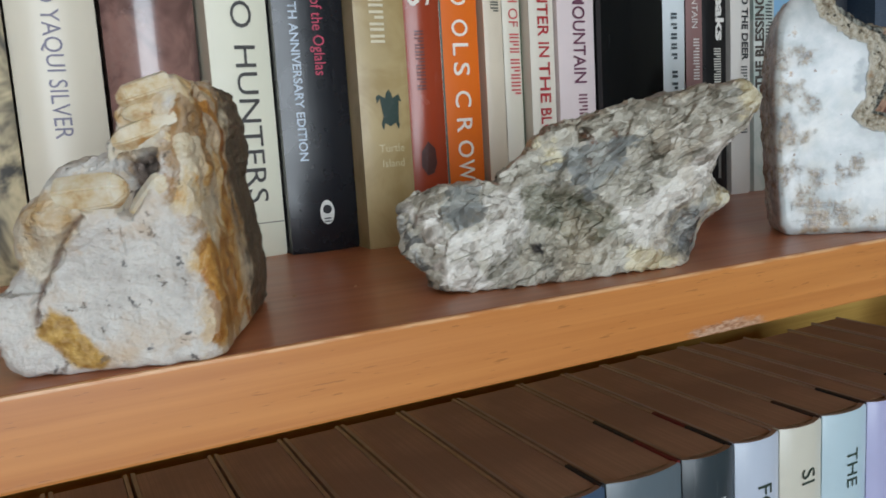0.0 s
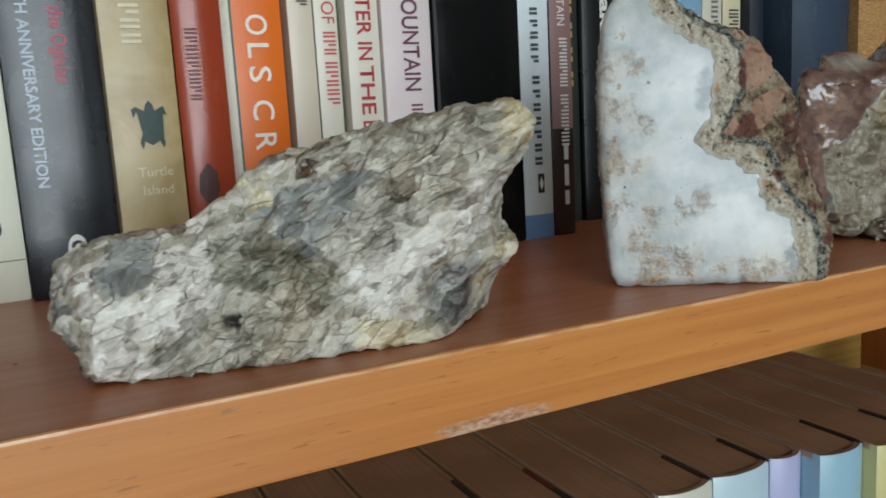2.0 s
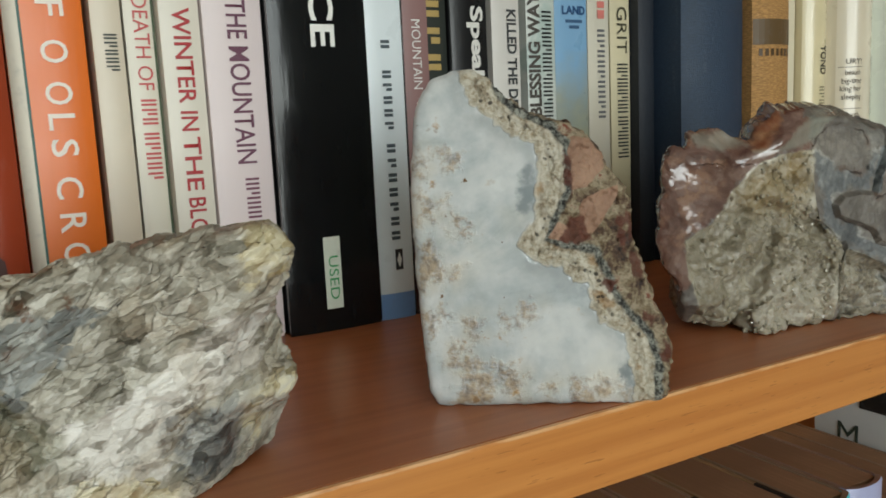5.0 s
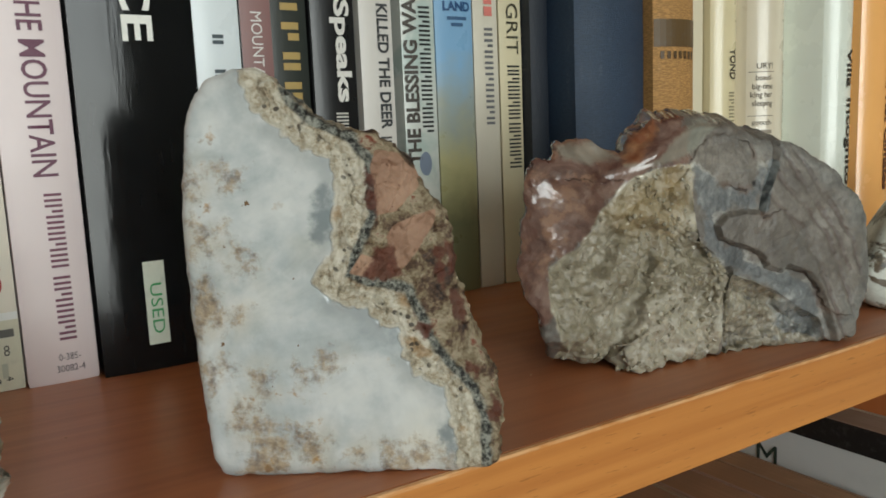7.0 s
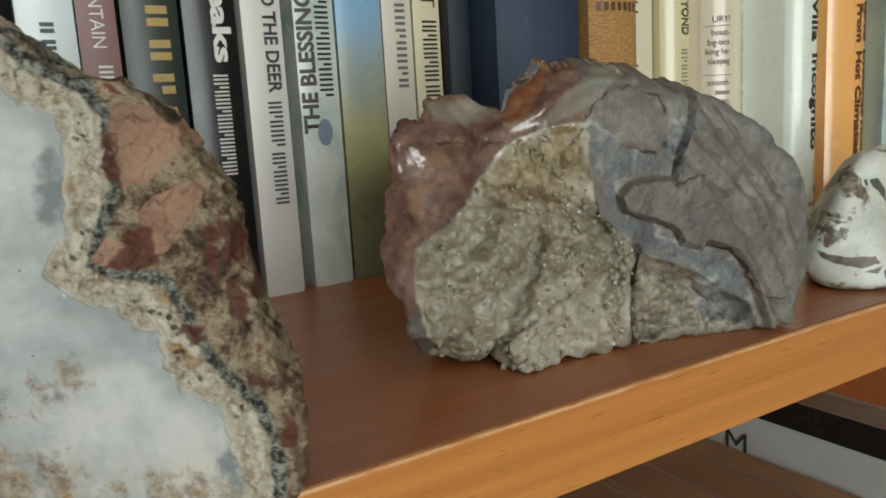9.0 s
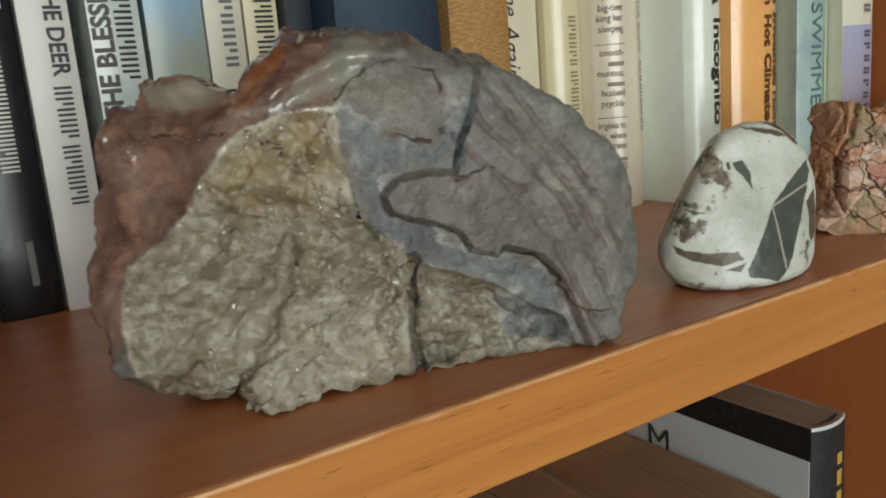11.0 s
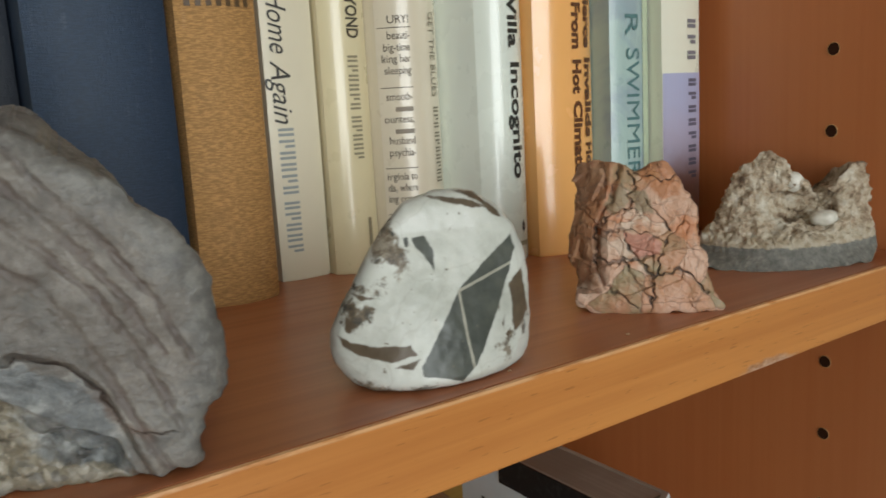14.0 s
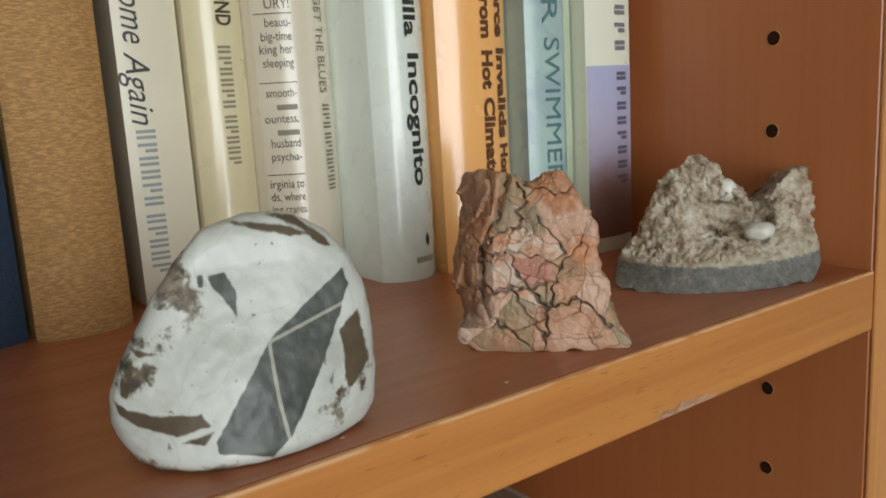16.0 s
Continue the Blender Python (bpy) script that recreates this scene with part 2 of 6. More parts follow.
# ---- books ----
def cover_mat(name, c, rough=0.4, wear=0.25, cloth=0.0, c2=None, coat=0.0):
    """A printed or cloth book cover: faint stains, rubbed edges, fine scratches."""
    m = Mat(name, rough, 0.5)
    dark = tuple(v * 0.72 for v in c[:3]) + (1,)
    pale = tuple(v * 0.75 + 0.2 for v in c[:3]) + (1,)
    base = m.mix(m.math("MULTIPLY", m.step(m.noise(28, 5, 0.6), 0.45, 0.75), wear), c, dark)
    base = m.mix(m.math("MULTIPLY", m.step(m.noise(1.0, 4, 0.65, 0.2, m.scaled(260, 260, 40)), 0.6, 0.75), wear * 0.6), base, pale)
    if c2:
        base = m.mix(m.step(m.noise(34, 4, 0.6, 0.6), 0.42, 0.6), base, c2)
    if cloth:
        wv = m.math("MULTIPLY", m.noise(1.0, 2, 0.5, 0, m.scaled(2400, 2400, 420)), m.noise(1.0, 2, 0.5, 0, m.scaled(420, 420, 2400)))
        thread = m.math("SUBTRACT", m.noise(1.0, 2, 0.6, 0.3, m.scaled(420, 420, 2400)), 0.5)
        base = m.mix(m.step(thread, -0.12, 0.16), tuple(v * (1 - 0.32 * cloth) for v in c[:3]) + (1,), base)
        m.bump(wv, 0.6, 0.0007)
    m.color(base)
    m.rough(m.math("ADD", rough, m.math("MULTIPLY", m.math("SUBTRACT", m.noise(60, 4), 0.5), 0.2)))
    if coat:
        m.b.inputs["Coat Weight"].default_value = coat
        m.b.inputs["Coat Roughness"].default_value = 0.12
    m.bump(m.noise(1.0, 3, 0.6, 0, m.scaled(500, 500, 60)), 0.08, 0.0006)
    return m


def page_mat(name, c, dust):
    m = Mat(name, 0.85, 0.2)
    lay = m.noise(1.0, 2, 0.5, 0, m.scaled(1800, 3, 3))
    base = m.mix(m.step(lay, 0.35, 0.65), c, tuple(v * 0.84 for v in c[:3]) + (1,))
    base = m.mix(m.math("MULTIPLY", m.step(m.noise(22, 4), 0.3, 0.6), 0.7), base, dust)
    m.color(base)
    m.bump(lay, 0.3, 0.0005)
    return m


M_PAGES = page_mat("yellowed_pages", lin(214, 200, 168), lin(180, 160, 124))
M_DUSTY = page_mat("dusty_brown_page_tops", lin(186, 148, 116), lin(158, 124, 98))
_inks = {}


def ink(c):
    if c not in _inks:
        m = Mat("printed_ink", 0.5, 0.4)
        col = lin(*c)
        m.color(m.mix(m.step(m.noise(300, 3), 0.5, 0.8), col, tuple(v * 0.8 + 0.03 for v in col[:3]) + (1,)))
        _inks[c] = m
    return _inks[c]


def spine_front(w, bulge):
    """Depth of the spine's surface behind its foremost line, across the spine."""
    return lambda x: bulge * (2 * abs(x) / w) ** 2.2


def book(x0, x1, y, mat, bulge=0.001, h=0.21, depth=0.135, label="", z=SH, lean=0.0, pages=None, board=0.0012, group="books on the rock shelf", overhang=0.002):
    """A closed book, standing, spine to the front: wrap-round cover and a page block. Returns the thing and its spine."""
    w = x1 - x0
    b = tagged(new("book"), label, "book", group)
    b.matrix_basis = pose((x0 + x1) / 2, y, z, 0, lean, 0)
    f = spine_front(w, bulge)
    n = 14
    xs = [w / 2 * math.sin(math.pi / 2 * (2 * i / n - 1)) for i in range(n + 1)]
    outer = [(-w / 2, depth)] + [(x, f(x)) for x in xs] + [(w / 2, depth)]
    wi = w / 2 - board
    inner = [(-wi, depth)] + [(x * wi / (w / 2), f(x) + board * 1.3) for x in xs] + [(wi, depth)]
    bm = bmesh.new()
    zs = [0.0, 0.0015] + [h * k / 10 for k in range(1, 10)] + [h - 0.0015, h]
    go, gi = [], []
    for zz in zs:
        worn = 0.0006 if zz in (0.0, h) else 0.0
        jit = [0.00025 * noise.noise(Vector((px * 90 + x0 * 700, zz * 60, 3.1))) for px, py in outer]
        go.append([bm.verts.new((px * (1 - worn / max(w, 0.01)) , py + worn + j, zz)) for (px, py), j in zip(outer, jit)])
        gi.append([bm.verts.new((px, py, zz)) for px, py in inner])
    for k in range(len(zs) - 1):
        for i in range(len(outer) - 1):
            bm.faces.new((go[k][i], go[k][i + 1], go[k + 1][i + 1], go[k + 1][i]))
            bm.faces.new((gi[k][i + 1], gi[k][i], gi[k + 1][i], gi[k + 1][i + 1]))
        bm.faces.new((go[k][0], go[k + 1][0], gi[k + 1][0], gi[k][0]))
        bm.faces.new((go[k + 1][-1], go[k][-1], gi[k][-1], gi[k + 1][-1]))
    for i in range(len(outer) - 1):
        bm.faces.new((go[0][i + 1], go[0][i], gi[0][i], gi[0][i + 1]))
        bm.faces.new((go[-1][i], go[-1][i + 1], gi[-1][i + 1], gi[-1][i]))
    cover = part("cover", bm, mat, b, smooth=True)
    cover.data.set_sharp_from_angle(angle=radians(40))
    lo = board if overhang else 0.0003
    part("page_block", box(-wi + 0.0002, bulge * 0.6 + 0.004, lo, wi - 0.0002, depth - overhang - 0.001, h - overhang), pages or M_PAGES, b, "yellowed page block")
    b["w"], b["bulge"] = w, bulge
    return b


def put_mesh_on_spine(b, me, color, name, label=""):
    f = spine_front(b["w"], b["bulge"])
    for v in me.vertices:
        v.co.y += f(v.co.x) - 0.00045
    o = new(name, me)
    me.materials.append(ink(color).m)
    o.parent = b
    if label:
        o["label"] = label
    return o


def words(b, text, x, z, size, color, upright=False, rising=False, squash=1.0, name="lettering", shear=0.0, bold=0.0, length=0.0):
    """Words on the spine. They run downwards from z, letters' feet to the left, unless upright; x: the middle across the spine."""
    cu = bpy.data.curves.new("words", "FONT")
    cu.body, cu.size, cu.shear, cu.offset, cu.resolution_u = text, size, shear, bold, 3
    tmp = new("words", cu)
    bpy.context.view_layer.update()
    me = bpy.data.meshes.new_from_object(tmp.evaluated_get(bpy.context.evaluated_depsgraph_get()))
    bpy.data.objects.remove(tmp)
    cap = 0.70 * size
    if length:
        squash = length / max(v.co.x for v in me.vertices)
    if upright:
        wide = max((v.co.x for v in me.vertices), default=0)
        for v in me.vertices:
            px, py = v.co.x, v.co.y
            v.co = Vector((x + (px - wide / 2) * squash, 0, z + py))
    elif rising:
        for v in me.vertices:
            px, py = v.co.x, v.co.y
            v.co = Vector((x - py + cap / 2, 0, z + px * squash))
    else:
        for v in me.vertices:
            px, py = v.co.x, v.co.y
            v.co = Vector((x + py - cap / 2, 0, z - px * squash))
    return put_mesh_on_spine(b, me, color, name)


def bars(b, x, z, wide, lengths, color, gap=0.003, upright=False, name="lettering_bar"):
    """Plain bars in place of writing: word by word down the spine, or line under line."""
    f = spine_front(b["w"], b["bulge"])
    for ln in lengths:
        bm = bmesh.new()
        x0, x1 = (x - ln / 2, x + ln / 2) if upright else (x - wide / 2, x + wide / 2)
        z0, z1 = (z - wide, z) if upright else (z - ln, z)
        k = 6
        row = [[bm.verts.new((x0 + (x1 - x0) * i / k, 0, zz)) for i in range(k + 1)] for zz in (z0, z1)]
        for i in range(k):
            bm.faces.new((row[0][i], row[0][i + 1], row[1][i + 1], row[1][i]))
        put_mesh_on_spine(b, mesh_of(name, bm), color, name)
        z -= (wide if upright else ln) + gap


def letters_bar(b, x, z, wide, count, pitch, color, fill=0.68):
    """A row of letter-sized bars, for writing that stands as bars."""
    for k in range(count):
        a, s = z - pitch * k, pitch * 0.24
        bars(b, x, a, wide, [s], color)
        bars(b, x + (wide * 0.18 if k % 3 == 1 else 0), a - pitch * (fill - 0.24), wide * (0.64 if k % 3 == 1 else 1.0), [s], color)


def shape(b, pts, x, z, color, name, label="", off=0.0):
    bm = bmesh.new()
    bm.faces.new([bm.verts.new((x + px, -off, z + pz)) for px, pz in pts])
    bmesh.ops.triangulate(bm, faces=bm.faces[:])
    return put_mesh_on_spine(b, mesh_of(name, bm), color, name, label)


def oval(rx, rz, n=20):
    return [(rx * math.cos(2 * math.pi * i / n), rz * math.sin(2 * math.pi * i / n)) for i in range(n)]


def band(b, z0, z1, color, name="band", x0=None, x1=None, label=""):
    w = b["w"] / 2 * 0.985
    x0, x1 = (-w if x0 is None else x0), (w if x1 is None else x1)
    bm = bmesh.new()
    k = 10
    row = [[bm.verts.new((x0 + (x1 - x0) * i / k, 0.0002, zz)) for i in range(k + 1)] for zz in (z0, z1)]
    for i in range(k):
        bm.faces.new((row[0][i], row[0][i + 1], row[1][i + 1], row[1][i]))
    return put_mesh_on_spine(b, mesh_of(name, bm), color, name, label)


BLACK, WHITE, GREY = (28, 28, 30), (232, 232, 228), (110, 108, 112)

b = book(-0.066, -0.0362, 0.15, cover_mat("mottled_cover", lin(206, 190, 150), 0.5, 0.5, c2=lin(52, 48, 40)), label="worn pale book with a black mottled cover")
b = book(-0.0352, -0.0055, 0.150, cover_mat("cream_jacket", lin(222, 214, 196), 0.35, 0.2), 0.004, label="cream hardback with grey-violet lettering")
words(b, "O", -0.001, 0.106, 0.0088, (132, 128, 146))
words(b, "YAQUI SILVER", -0.0005, 0.097, 0.0088, (132, 128, 146), length=0.046)
m_woody = cover_mat("wood_print_jacket", lin(146, 112, 104), 0.26, 0.3, c2=lin(104, 78, 74), coat=0.6)
b = book(-0.0035, 0.0305, 0.149, m_woody, 0.008, label="thick hardback in a glossy brown wood-patterned jacket")
b = book(0.0316, 0.0548, 0.140, cover_mat("ivory_cover", lin(222, 220, 200), 0.42, 0.2), 0.001, label="ivory paperback with large black serif lettering")
words(b, "LO", 0.0015, 0.1065, 0.0116, (60, 58, 56), length=0.0175)
words(b, "HUNTERS", 0.0018, 0.0835, 0.0116, (60, 58, 56), length=0.0615)
words(b, "BB659", -0.0066, 0.052, 0.0086, (80, 78, 74), length=0.031)
band(b, 0.0135, 0.0139, (120, 118, 108), "rule")
b = book(0.0555, 0.0840, 0.134, cover_mat("black_gloss", lin(24, 26, 32), 0.28, 0.08), 0.0015, label="black paperback with a white oval emblem near its foot")
words(b, "TH ANNIVERSARY EDITION", -0.0067, 0.098, 0.0048, (190, 202, 216), length=0.061, bold=0.00008)
words(b, "of the Oglalas", 0.003, 0.100, 0.0066, (196, 74, 100), length=0.030)
shape(b, oval(0.0030, 0.0049), 0.0008, 0.0160, (220, 220, 216), "emblem", "white oval emblem")
shape(b, oval(0.0019, 0.0018), 0.0008, 0.0172, (40, 40, 44), "emblem_mark", off=0.0002)
bars(b, 0.0008, 0.0138, 0.0006, [0.003, 0.003], (70, 70, 74), 0.0006, upright=True)

b = book(0.0842, 0.1055, 0.1235, cover_mat("tan_gold", lin(176, 156, 112), 0.36, 0.6, c2=lin(160, 138, 92)), 0.0008, label="tan book with a dark green turtle printed on its spine")
turtle = [(0, 0.0085), (0.0012, 0.007), (0.0016, 0.0052), (0.0044, 0.0066), (0.0054, 0.0036), (0.0046, 0.0038), (0.0038, 0.005), (0.0028, 0.0026), (0.0030, -0.002), (0.0042, -0.0052), (0.0036, -0.0072), (0.0024, -0.0046), (0, -0.006), (-0.0022, -0.0046), (-0.0030, -0.0074), (-0.0038, -0.005), (-0.0028, -0.002), (-0.0028, 0.0026), (-0.004, 0.005), (-0.0052, 0.003), (-0.0056, 0.0058), (-0.0042, 0.0066), (-0.0016, 0.0052), (-0.0012, 0.007)]
shape(b, turtle, 0.0014, 0.0545, (44, 62, 56), "turtle_print", "dark green turtle")
words(b, "Turtle", 0.0014, 0.0385, 0.0044, (204, 194, 160), upright=True)
words(b, "Island", 0.0016, 0.0325, 0.0044, (204, 194, 160), upright=True)
letters_bar(b, -0.0015, 0.098, 0.0060, 4, 0.0046, (214, 204, 176))
b = book(0.1065, 0.1228, 0.125, cover_mat("russet_gloss", lin(150, 62, 36), 0.25, 0.25), 0.002, label="glossy russet book with a white title")
words(b, "ES", -0.0016, 0.1130, 0.0135, (226, 218, 208), length=0.0175)
letters_bar(b, -0.0026, 0.086, 0.0038, 9, 0.0027, (92, 34, 22))
shape(b, [(0, 0.007), (0.003, 0.004), (0.0036, -0.002), (0.002, -0.006), (-0.001, -0.007), (-0.0034, -0.003), (-0.003, 0.003)], -0.0014, 0.0345, (70, 34, 26), "emblem")
b = book(0.1238, 0.1468, 0.137, cover_mat("orange_jacket", lin(222, 110, 26), 0.35, 0.12), 0.001, label="orange hardback with widely spaced white capitals")
band(b, 0.0, 0.21, (216, 210, 192), "jacket_margin", -0.0113, -0.0072, "cream jacket margin")
band(b, 0.0, 0.21, (54, 92, 84), "jacket_line", -0.0072, -0.0064)
for ch, zt, ln in (("F", 0.1185, 0.006), ("O", 0.1055, 0.0075), ("O", 0.0925, 0.0075), ("L", 0.0830, 0.006), ("S", 0.0745, 0.006), ("C", 0.0625, 0.0075), ("R", 0.0510, 0.007), ("O", 0.0410, 0.0078), ("W", 0.0320, 0.0088)):
    words(b, ch, 0.0022, zt, 0.0112, (236, 226, 214), length=ln, bold=0.0001)
b = book(0.1488, 0.1580, 0.135, cover_mat("cream_thin", lin(212, 200, 180), 0.4, 0.3), 0.0006, label="thin cream paperback with a dark author line")
letters_bar(b, 0.0007, 0.107, 0.0040, 5, 0.0025, (60, 66, 60))
bars(b, 0.001, 0.022, 0.002, [0.01], (120, 110, 100))
b = book(0.1590, 0.1685, 0.136, cover_mat("cream_thin", lin(216, 210, 194), 0.4, 0.25), 0.0006, label="thin cream paperback with red lettering")
words(b, "DEATH OF", 0.0004, 0.120, 0.0070, (190, 84, 84), length=0.031)
letters_bar(b, 0.0004, 0.0860, 0.0049, 3, 0.0031, (190, 84, 84))
letters_bar(b, 0.0004, 0.0750, 0.0049, 5, 0.0033, (190, 84, 84))
band(b, 0.0, 0.21, (70, 84, 62), "side_line", 0.0039, 0.00465)
b = book(0.1690, 0.1818, 0.130, cover_mat("cream_cover", lin(216, 210, 196), 0.4, 0.25), 0.0006, label="cream paperback with large red lettering")
words(b, "WINTER", 0.0004, 0.115, 0.0080, (168, 48, 52), length=0.031, bold=0.0001)
words(b, "IN", 0.0004, 0.082, 0.0080, (168, 48, 52), length=0.007, bold=0.0001)
words(b, "THE", 0.0004, 0.073, 0.0080, (168, 48, 52), length=0.018, bold=0.0001)
words(b, "BLOOD", 0.0004, 0.053, 0.0080, (168, 48, 52), length=0.024, bold=0.0001)
band(b, 0.0004, 0.0215, (204, 202, 182), "shelf_label", label="yellowed paper shelf label")
band(b, 0.0215, 0.0238, (222, 224, 222), "tape_strip", label="strip of clear tape")
bars(b, 0.0004, 0.0188, 0.0024, [0.0088], (92, 92, 88), upright=True)
words(b, "c. 8", 0.0006, 0.0108, 0.0046, (72, 72, 68), upright=True, length=0.0052)
bars(b, 0.0014, 0.0085, 0.0044, [0.0016], (176, 178, 162), upright=True)
words(b, "4", 0.0024, 0.0046, 0.0030, (48, 48, 46))
words(b, "7", -0.0010, 0.0042, 0.0030, (48, 48, 46))
b = book(0.1823, 0.2022, 0.1275, cover_mat("pinkish_white_cover", lin(214, 200, 200), 0.4, 0.2), 0.0006, label="pinkish white paperback with purple lettering")
words(b, "THE", 0.0012, 0.118, 0.0096, (100, 58, 78), length=0.013, bold=0.0001)
words(b, "MOUNTAIN", 0.0012, 0.103, 0.0096, (100, 58, 78), length=0.040, bold=0.0001)
letters_bar(b, 0.0022, 0.0580, 0.0048, 7, 0.0033, (112, 66, 84), 0.75)
letters_bar(b, 0.0022, 0.0330, 0.0048, 6, 0.0034, (112, 66, 84), 0.75)
words(b, "0-385-", 0.0020, 0.0072, 0.0030, (92, 84, 88), upright=True, length=0.0062)
words(b, "30082-4", 0.0020, 0.0036, 0.0030, (92, 84, 88), upright=True, length=0.0082)
black_laminate = cover_mat("black_laminate", lin(20, 21, 22), 0.13, 0.03)
black_laminate.b.inputs["Specular IOR Level"].default_value = 0.3
b = book(0.2030, 0.2392, 0.1225, black_laminate, 0.0012, label="thick glossy black hardback with a price sticker")
words(b, "CE", 0.0010, 0.1230, 0.0122, (226, 226, 220), length=0.021, bold=0.0003)
band(b, 0.0085, 0.0350, (206, 212, 198), "sticker", -0.0042, 0.0022, "white sticker with green capitals")
words(b, "USED", -0.0009, 0.0285, 0.0052, (66, 150, 92), length=0.0165).location.y -= 0.0004
b = book(0.2398, 0.2547, 0.125, cover_mat("white_cover", lin(214, 222, 226), 0.3, 0.15), 0.0008, label="white paperback with a blue foot")
band(b, 0.0, 0.010, (112, 148, 196), "blue_foot")
letters_bar(b, 0.0, 0.105, 0.0036, 1, 0.005, (70, 80, 86), 0.6)
letters_bar(b, 0.0, 0.0940, 0.0036, 5, 0.0047, (70, 80, 86), 0.6)
letters_bar(b, 0.0002, 0.0670, 0.0036, 7, 0.0055, (70, 80, 86), 0.6)
shape(b, [(0, 0.004), (0.0016, 0.004), (0.0016, -0.004), (-0.0016, -0.004), (-0.0016, 0.004)], 0.0010, 0.0230, (40, 42, 46), "emblem")
shape(b, [(0, 0.003), (0.001, 0), (0, -0.003), (-0.001, 0)], 0.0010, 0.0230, (226, 226, 222), "emblem_mark", off=0.0002)
b = book(0.2552, 0.2658, 0.125, cover_mat("dark_brown_gloss", lin(58, 44, 44), 0.25, 0.35), 0.0006, label="narrow dark brown paperback with white lettering")
band(b, 0.045, 0.21, (136, 104, 102), "faded_band")
words(b, "MOUNTAIN", 0.0, 0.1130, 0.0054, (214, 212, 208), length=0.026)
letters_bar(b, 0.0008, 0.082, 0.0040, 7, 0.0029, (214, 212, 208), 0.75)
letters_bar(b, 0.0008, 0.059, 0.0040, 7, 0.0031, (214, 212, 208), 0.75)
bars(b, 0.0008, 0.038, 0.0022, [0.006, 0.009, 0.006], (200, 198, 194), 0.002)
b = book(0.2735, 0.2918, 0.155, cover_mat("olive_cover", lin(50, 54, 50), 0.35, 0.3), 0.001, label="dark olive paperback with gold lettering")
letters_bar(b, 0.002, 0.125, 0.007, 6, 0.011, (176, 150, 92), 0.6)
letters_bar(b, -0.001, 0.055, 0.004, 6, 0.004, (110, 100, 74))
b = book(0.2925, 0.3105, 0.152, cover_mat("black_cover", lin(22, 22, 24), 0.3, 0.15), 0.001, label="black paperback with white lettering")
words(b, "Speaks", 0.0035, 0.1230, 0.0088, (214, 212, 206), length=0.039, bold=0.0003)
letters_bar(b, 0.0014, 0.080, 0.0052, 13, 0.0027, (200, 198, 190), 0.72)
bars(b, 0.0025, 0.024, 0.002, [0.014], (110, 108, 104))
b = book(0.3118, 0.3262, 0.150, cover_mat("greyish_white_cover", lin(206, 202, 196), 0.38, 0.25), 0.0008, label="greyish white paperback with black capitals")
words(b, "KILLED THE DEER", 0.0026, 0.122, 0.0070, (58, 60, 62), length=0.049, bold=0.0002)
letters_bar(b, 0.0018, 0.0700, 0.0052, 5, 0.0033, (64, 66, 68), 0.72)
letters_bar(b, 0.0014, 0.0520, 0.0052, 6, 0.0032, (64, 66, 68), 0.72)
b = book(0.3318, 0.3475, 0.152, cover_mat("white_print_cover", lin(206, 210, 204), 0.25, 0.3, c2=lin(176, 190, 184)), 0.001, label="white paperback with dense black capitals")
words(b, "THE BLESSING WAY", -0.0044, 0.058, 0.0080, (66, 60, 54), rising=True, length=0.072, bold=0.0003)
letters_bar(b, 0.0026, 0.122, 0.0056, 14, 0.0037, (40, 44, 44), 0.76)
shape(b, oval(0.003, 0.005), 0.0005, 0.058, (120, 132, 150), "cover_print")
m = cover_mat("landscape_print", lin(150, 176, 198), 0.3, 0.2)
zz = m.xyz(2)
m.color(m.ramp(m.math("ADD", m.math("MULTIPLY", zz, 6.0), m.math("MULTIPLY", m.noise(50, 4), 0.3)), (0.30, lin(120, 122, 92)), (0.48, lin(176, 172, 128)), (0.62, lin(148, 156, 148)), (0.78, lin(126, 166, 200))))
b = book(0.3500, 0.3690, 0.155, m, 0.001, label="paperback with a pale blue and yellow landscape on its spine")
words(b, "LAND", 0.001, 0.1215, 0.0052, (44, 78, 120), upright=True, bold=0.0002)
bars(b, 0.001, 0.1190, 0.0014, [0.010, 0.006], (60, 90, 124), 0.0012, upright=True)
b = book(0.3700, 0.3830, 0.156, cover_mat("cream_thin", lin(206, 200, 184), 0.4, 0.3), 0.0006, label="narrow cream paperback with grey capitals")
letters_bar(b, 0.0010, 0.115, 0.0046, 9, 0.0048, (104, 104, 106), 0.7)
bars(b, 0.0010, 0.128, 0.0044, [0.003, 0.004], (206, 120, 110), 0.001)
b = book(0.3840, 0.3962, 0.156, cover_mat("cream_thin", lin(208, 198, 166), 0.4, 0.35), 0.0006, label="narrow yellowish paperback with black capitals")
letters_bar(b, 0.0008, 0.099, 0.0068, 7, 0.0035, (46, 48, 46), 0.78)
letters_bar(b, 0.0008, 0.0735, 0.0068, 6, 0.0035, (46, 48, 46), 0.78)
words(b, "GRIT", 0.0008, 0.1265, 0.0092, (60, 58, 44), length=0.0225)
b = book(0.3970, 0.4070, 0.150, cover_mat("dark_navy_cloth", lin(34, 40, 50), 0.6, 0.3, cloth=0.5), 0.001, label="dark navy cloth-bound book")
b = book(0.4080, 0.4505, 0.128, cover_mat("blue_cloth", lin(44, 62, 84), 0.6, 0.4, cloth=0.8), 0.006, label="thick blue cloth-bound hardback")
b = book(0.4520, 0.4795, 0.1255, cover_mat("tan_cloth", lin(188, 142, 84), 0.75, 0.5, cloth=1.3), 0.004, label="tan coarse cloth-bound hardback with a dark title block")
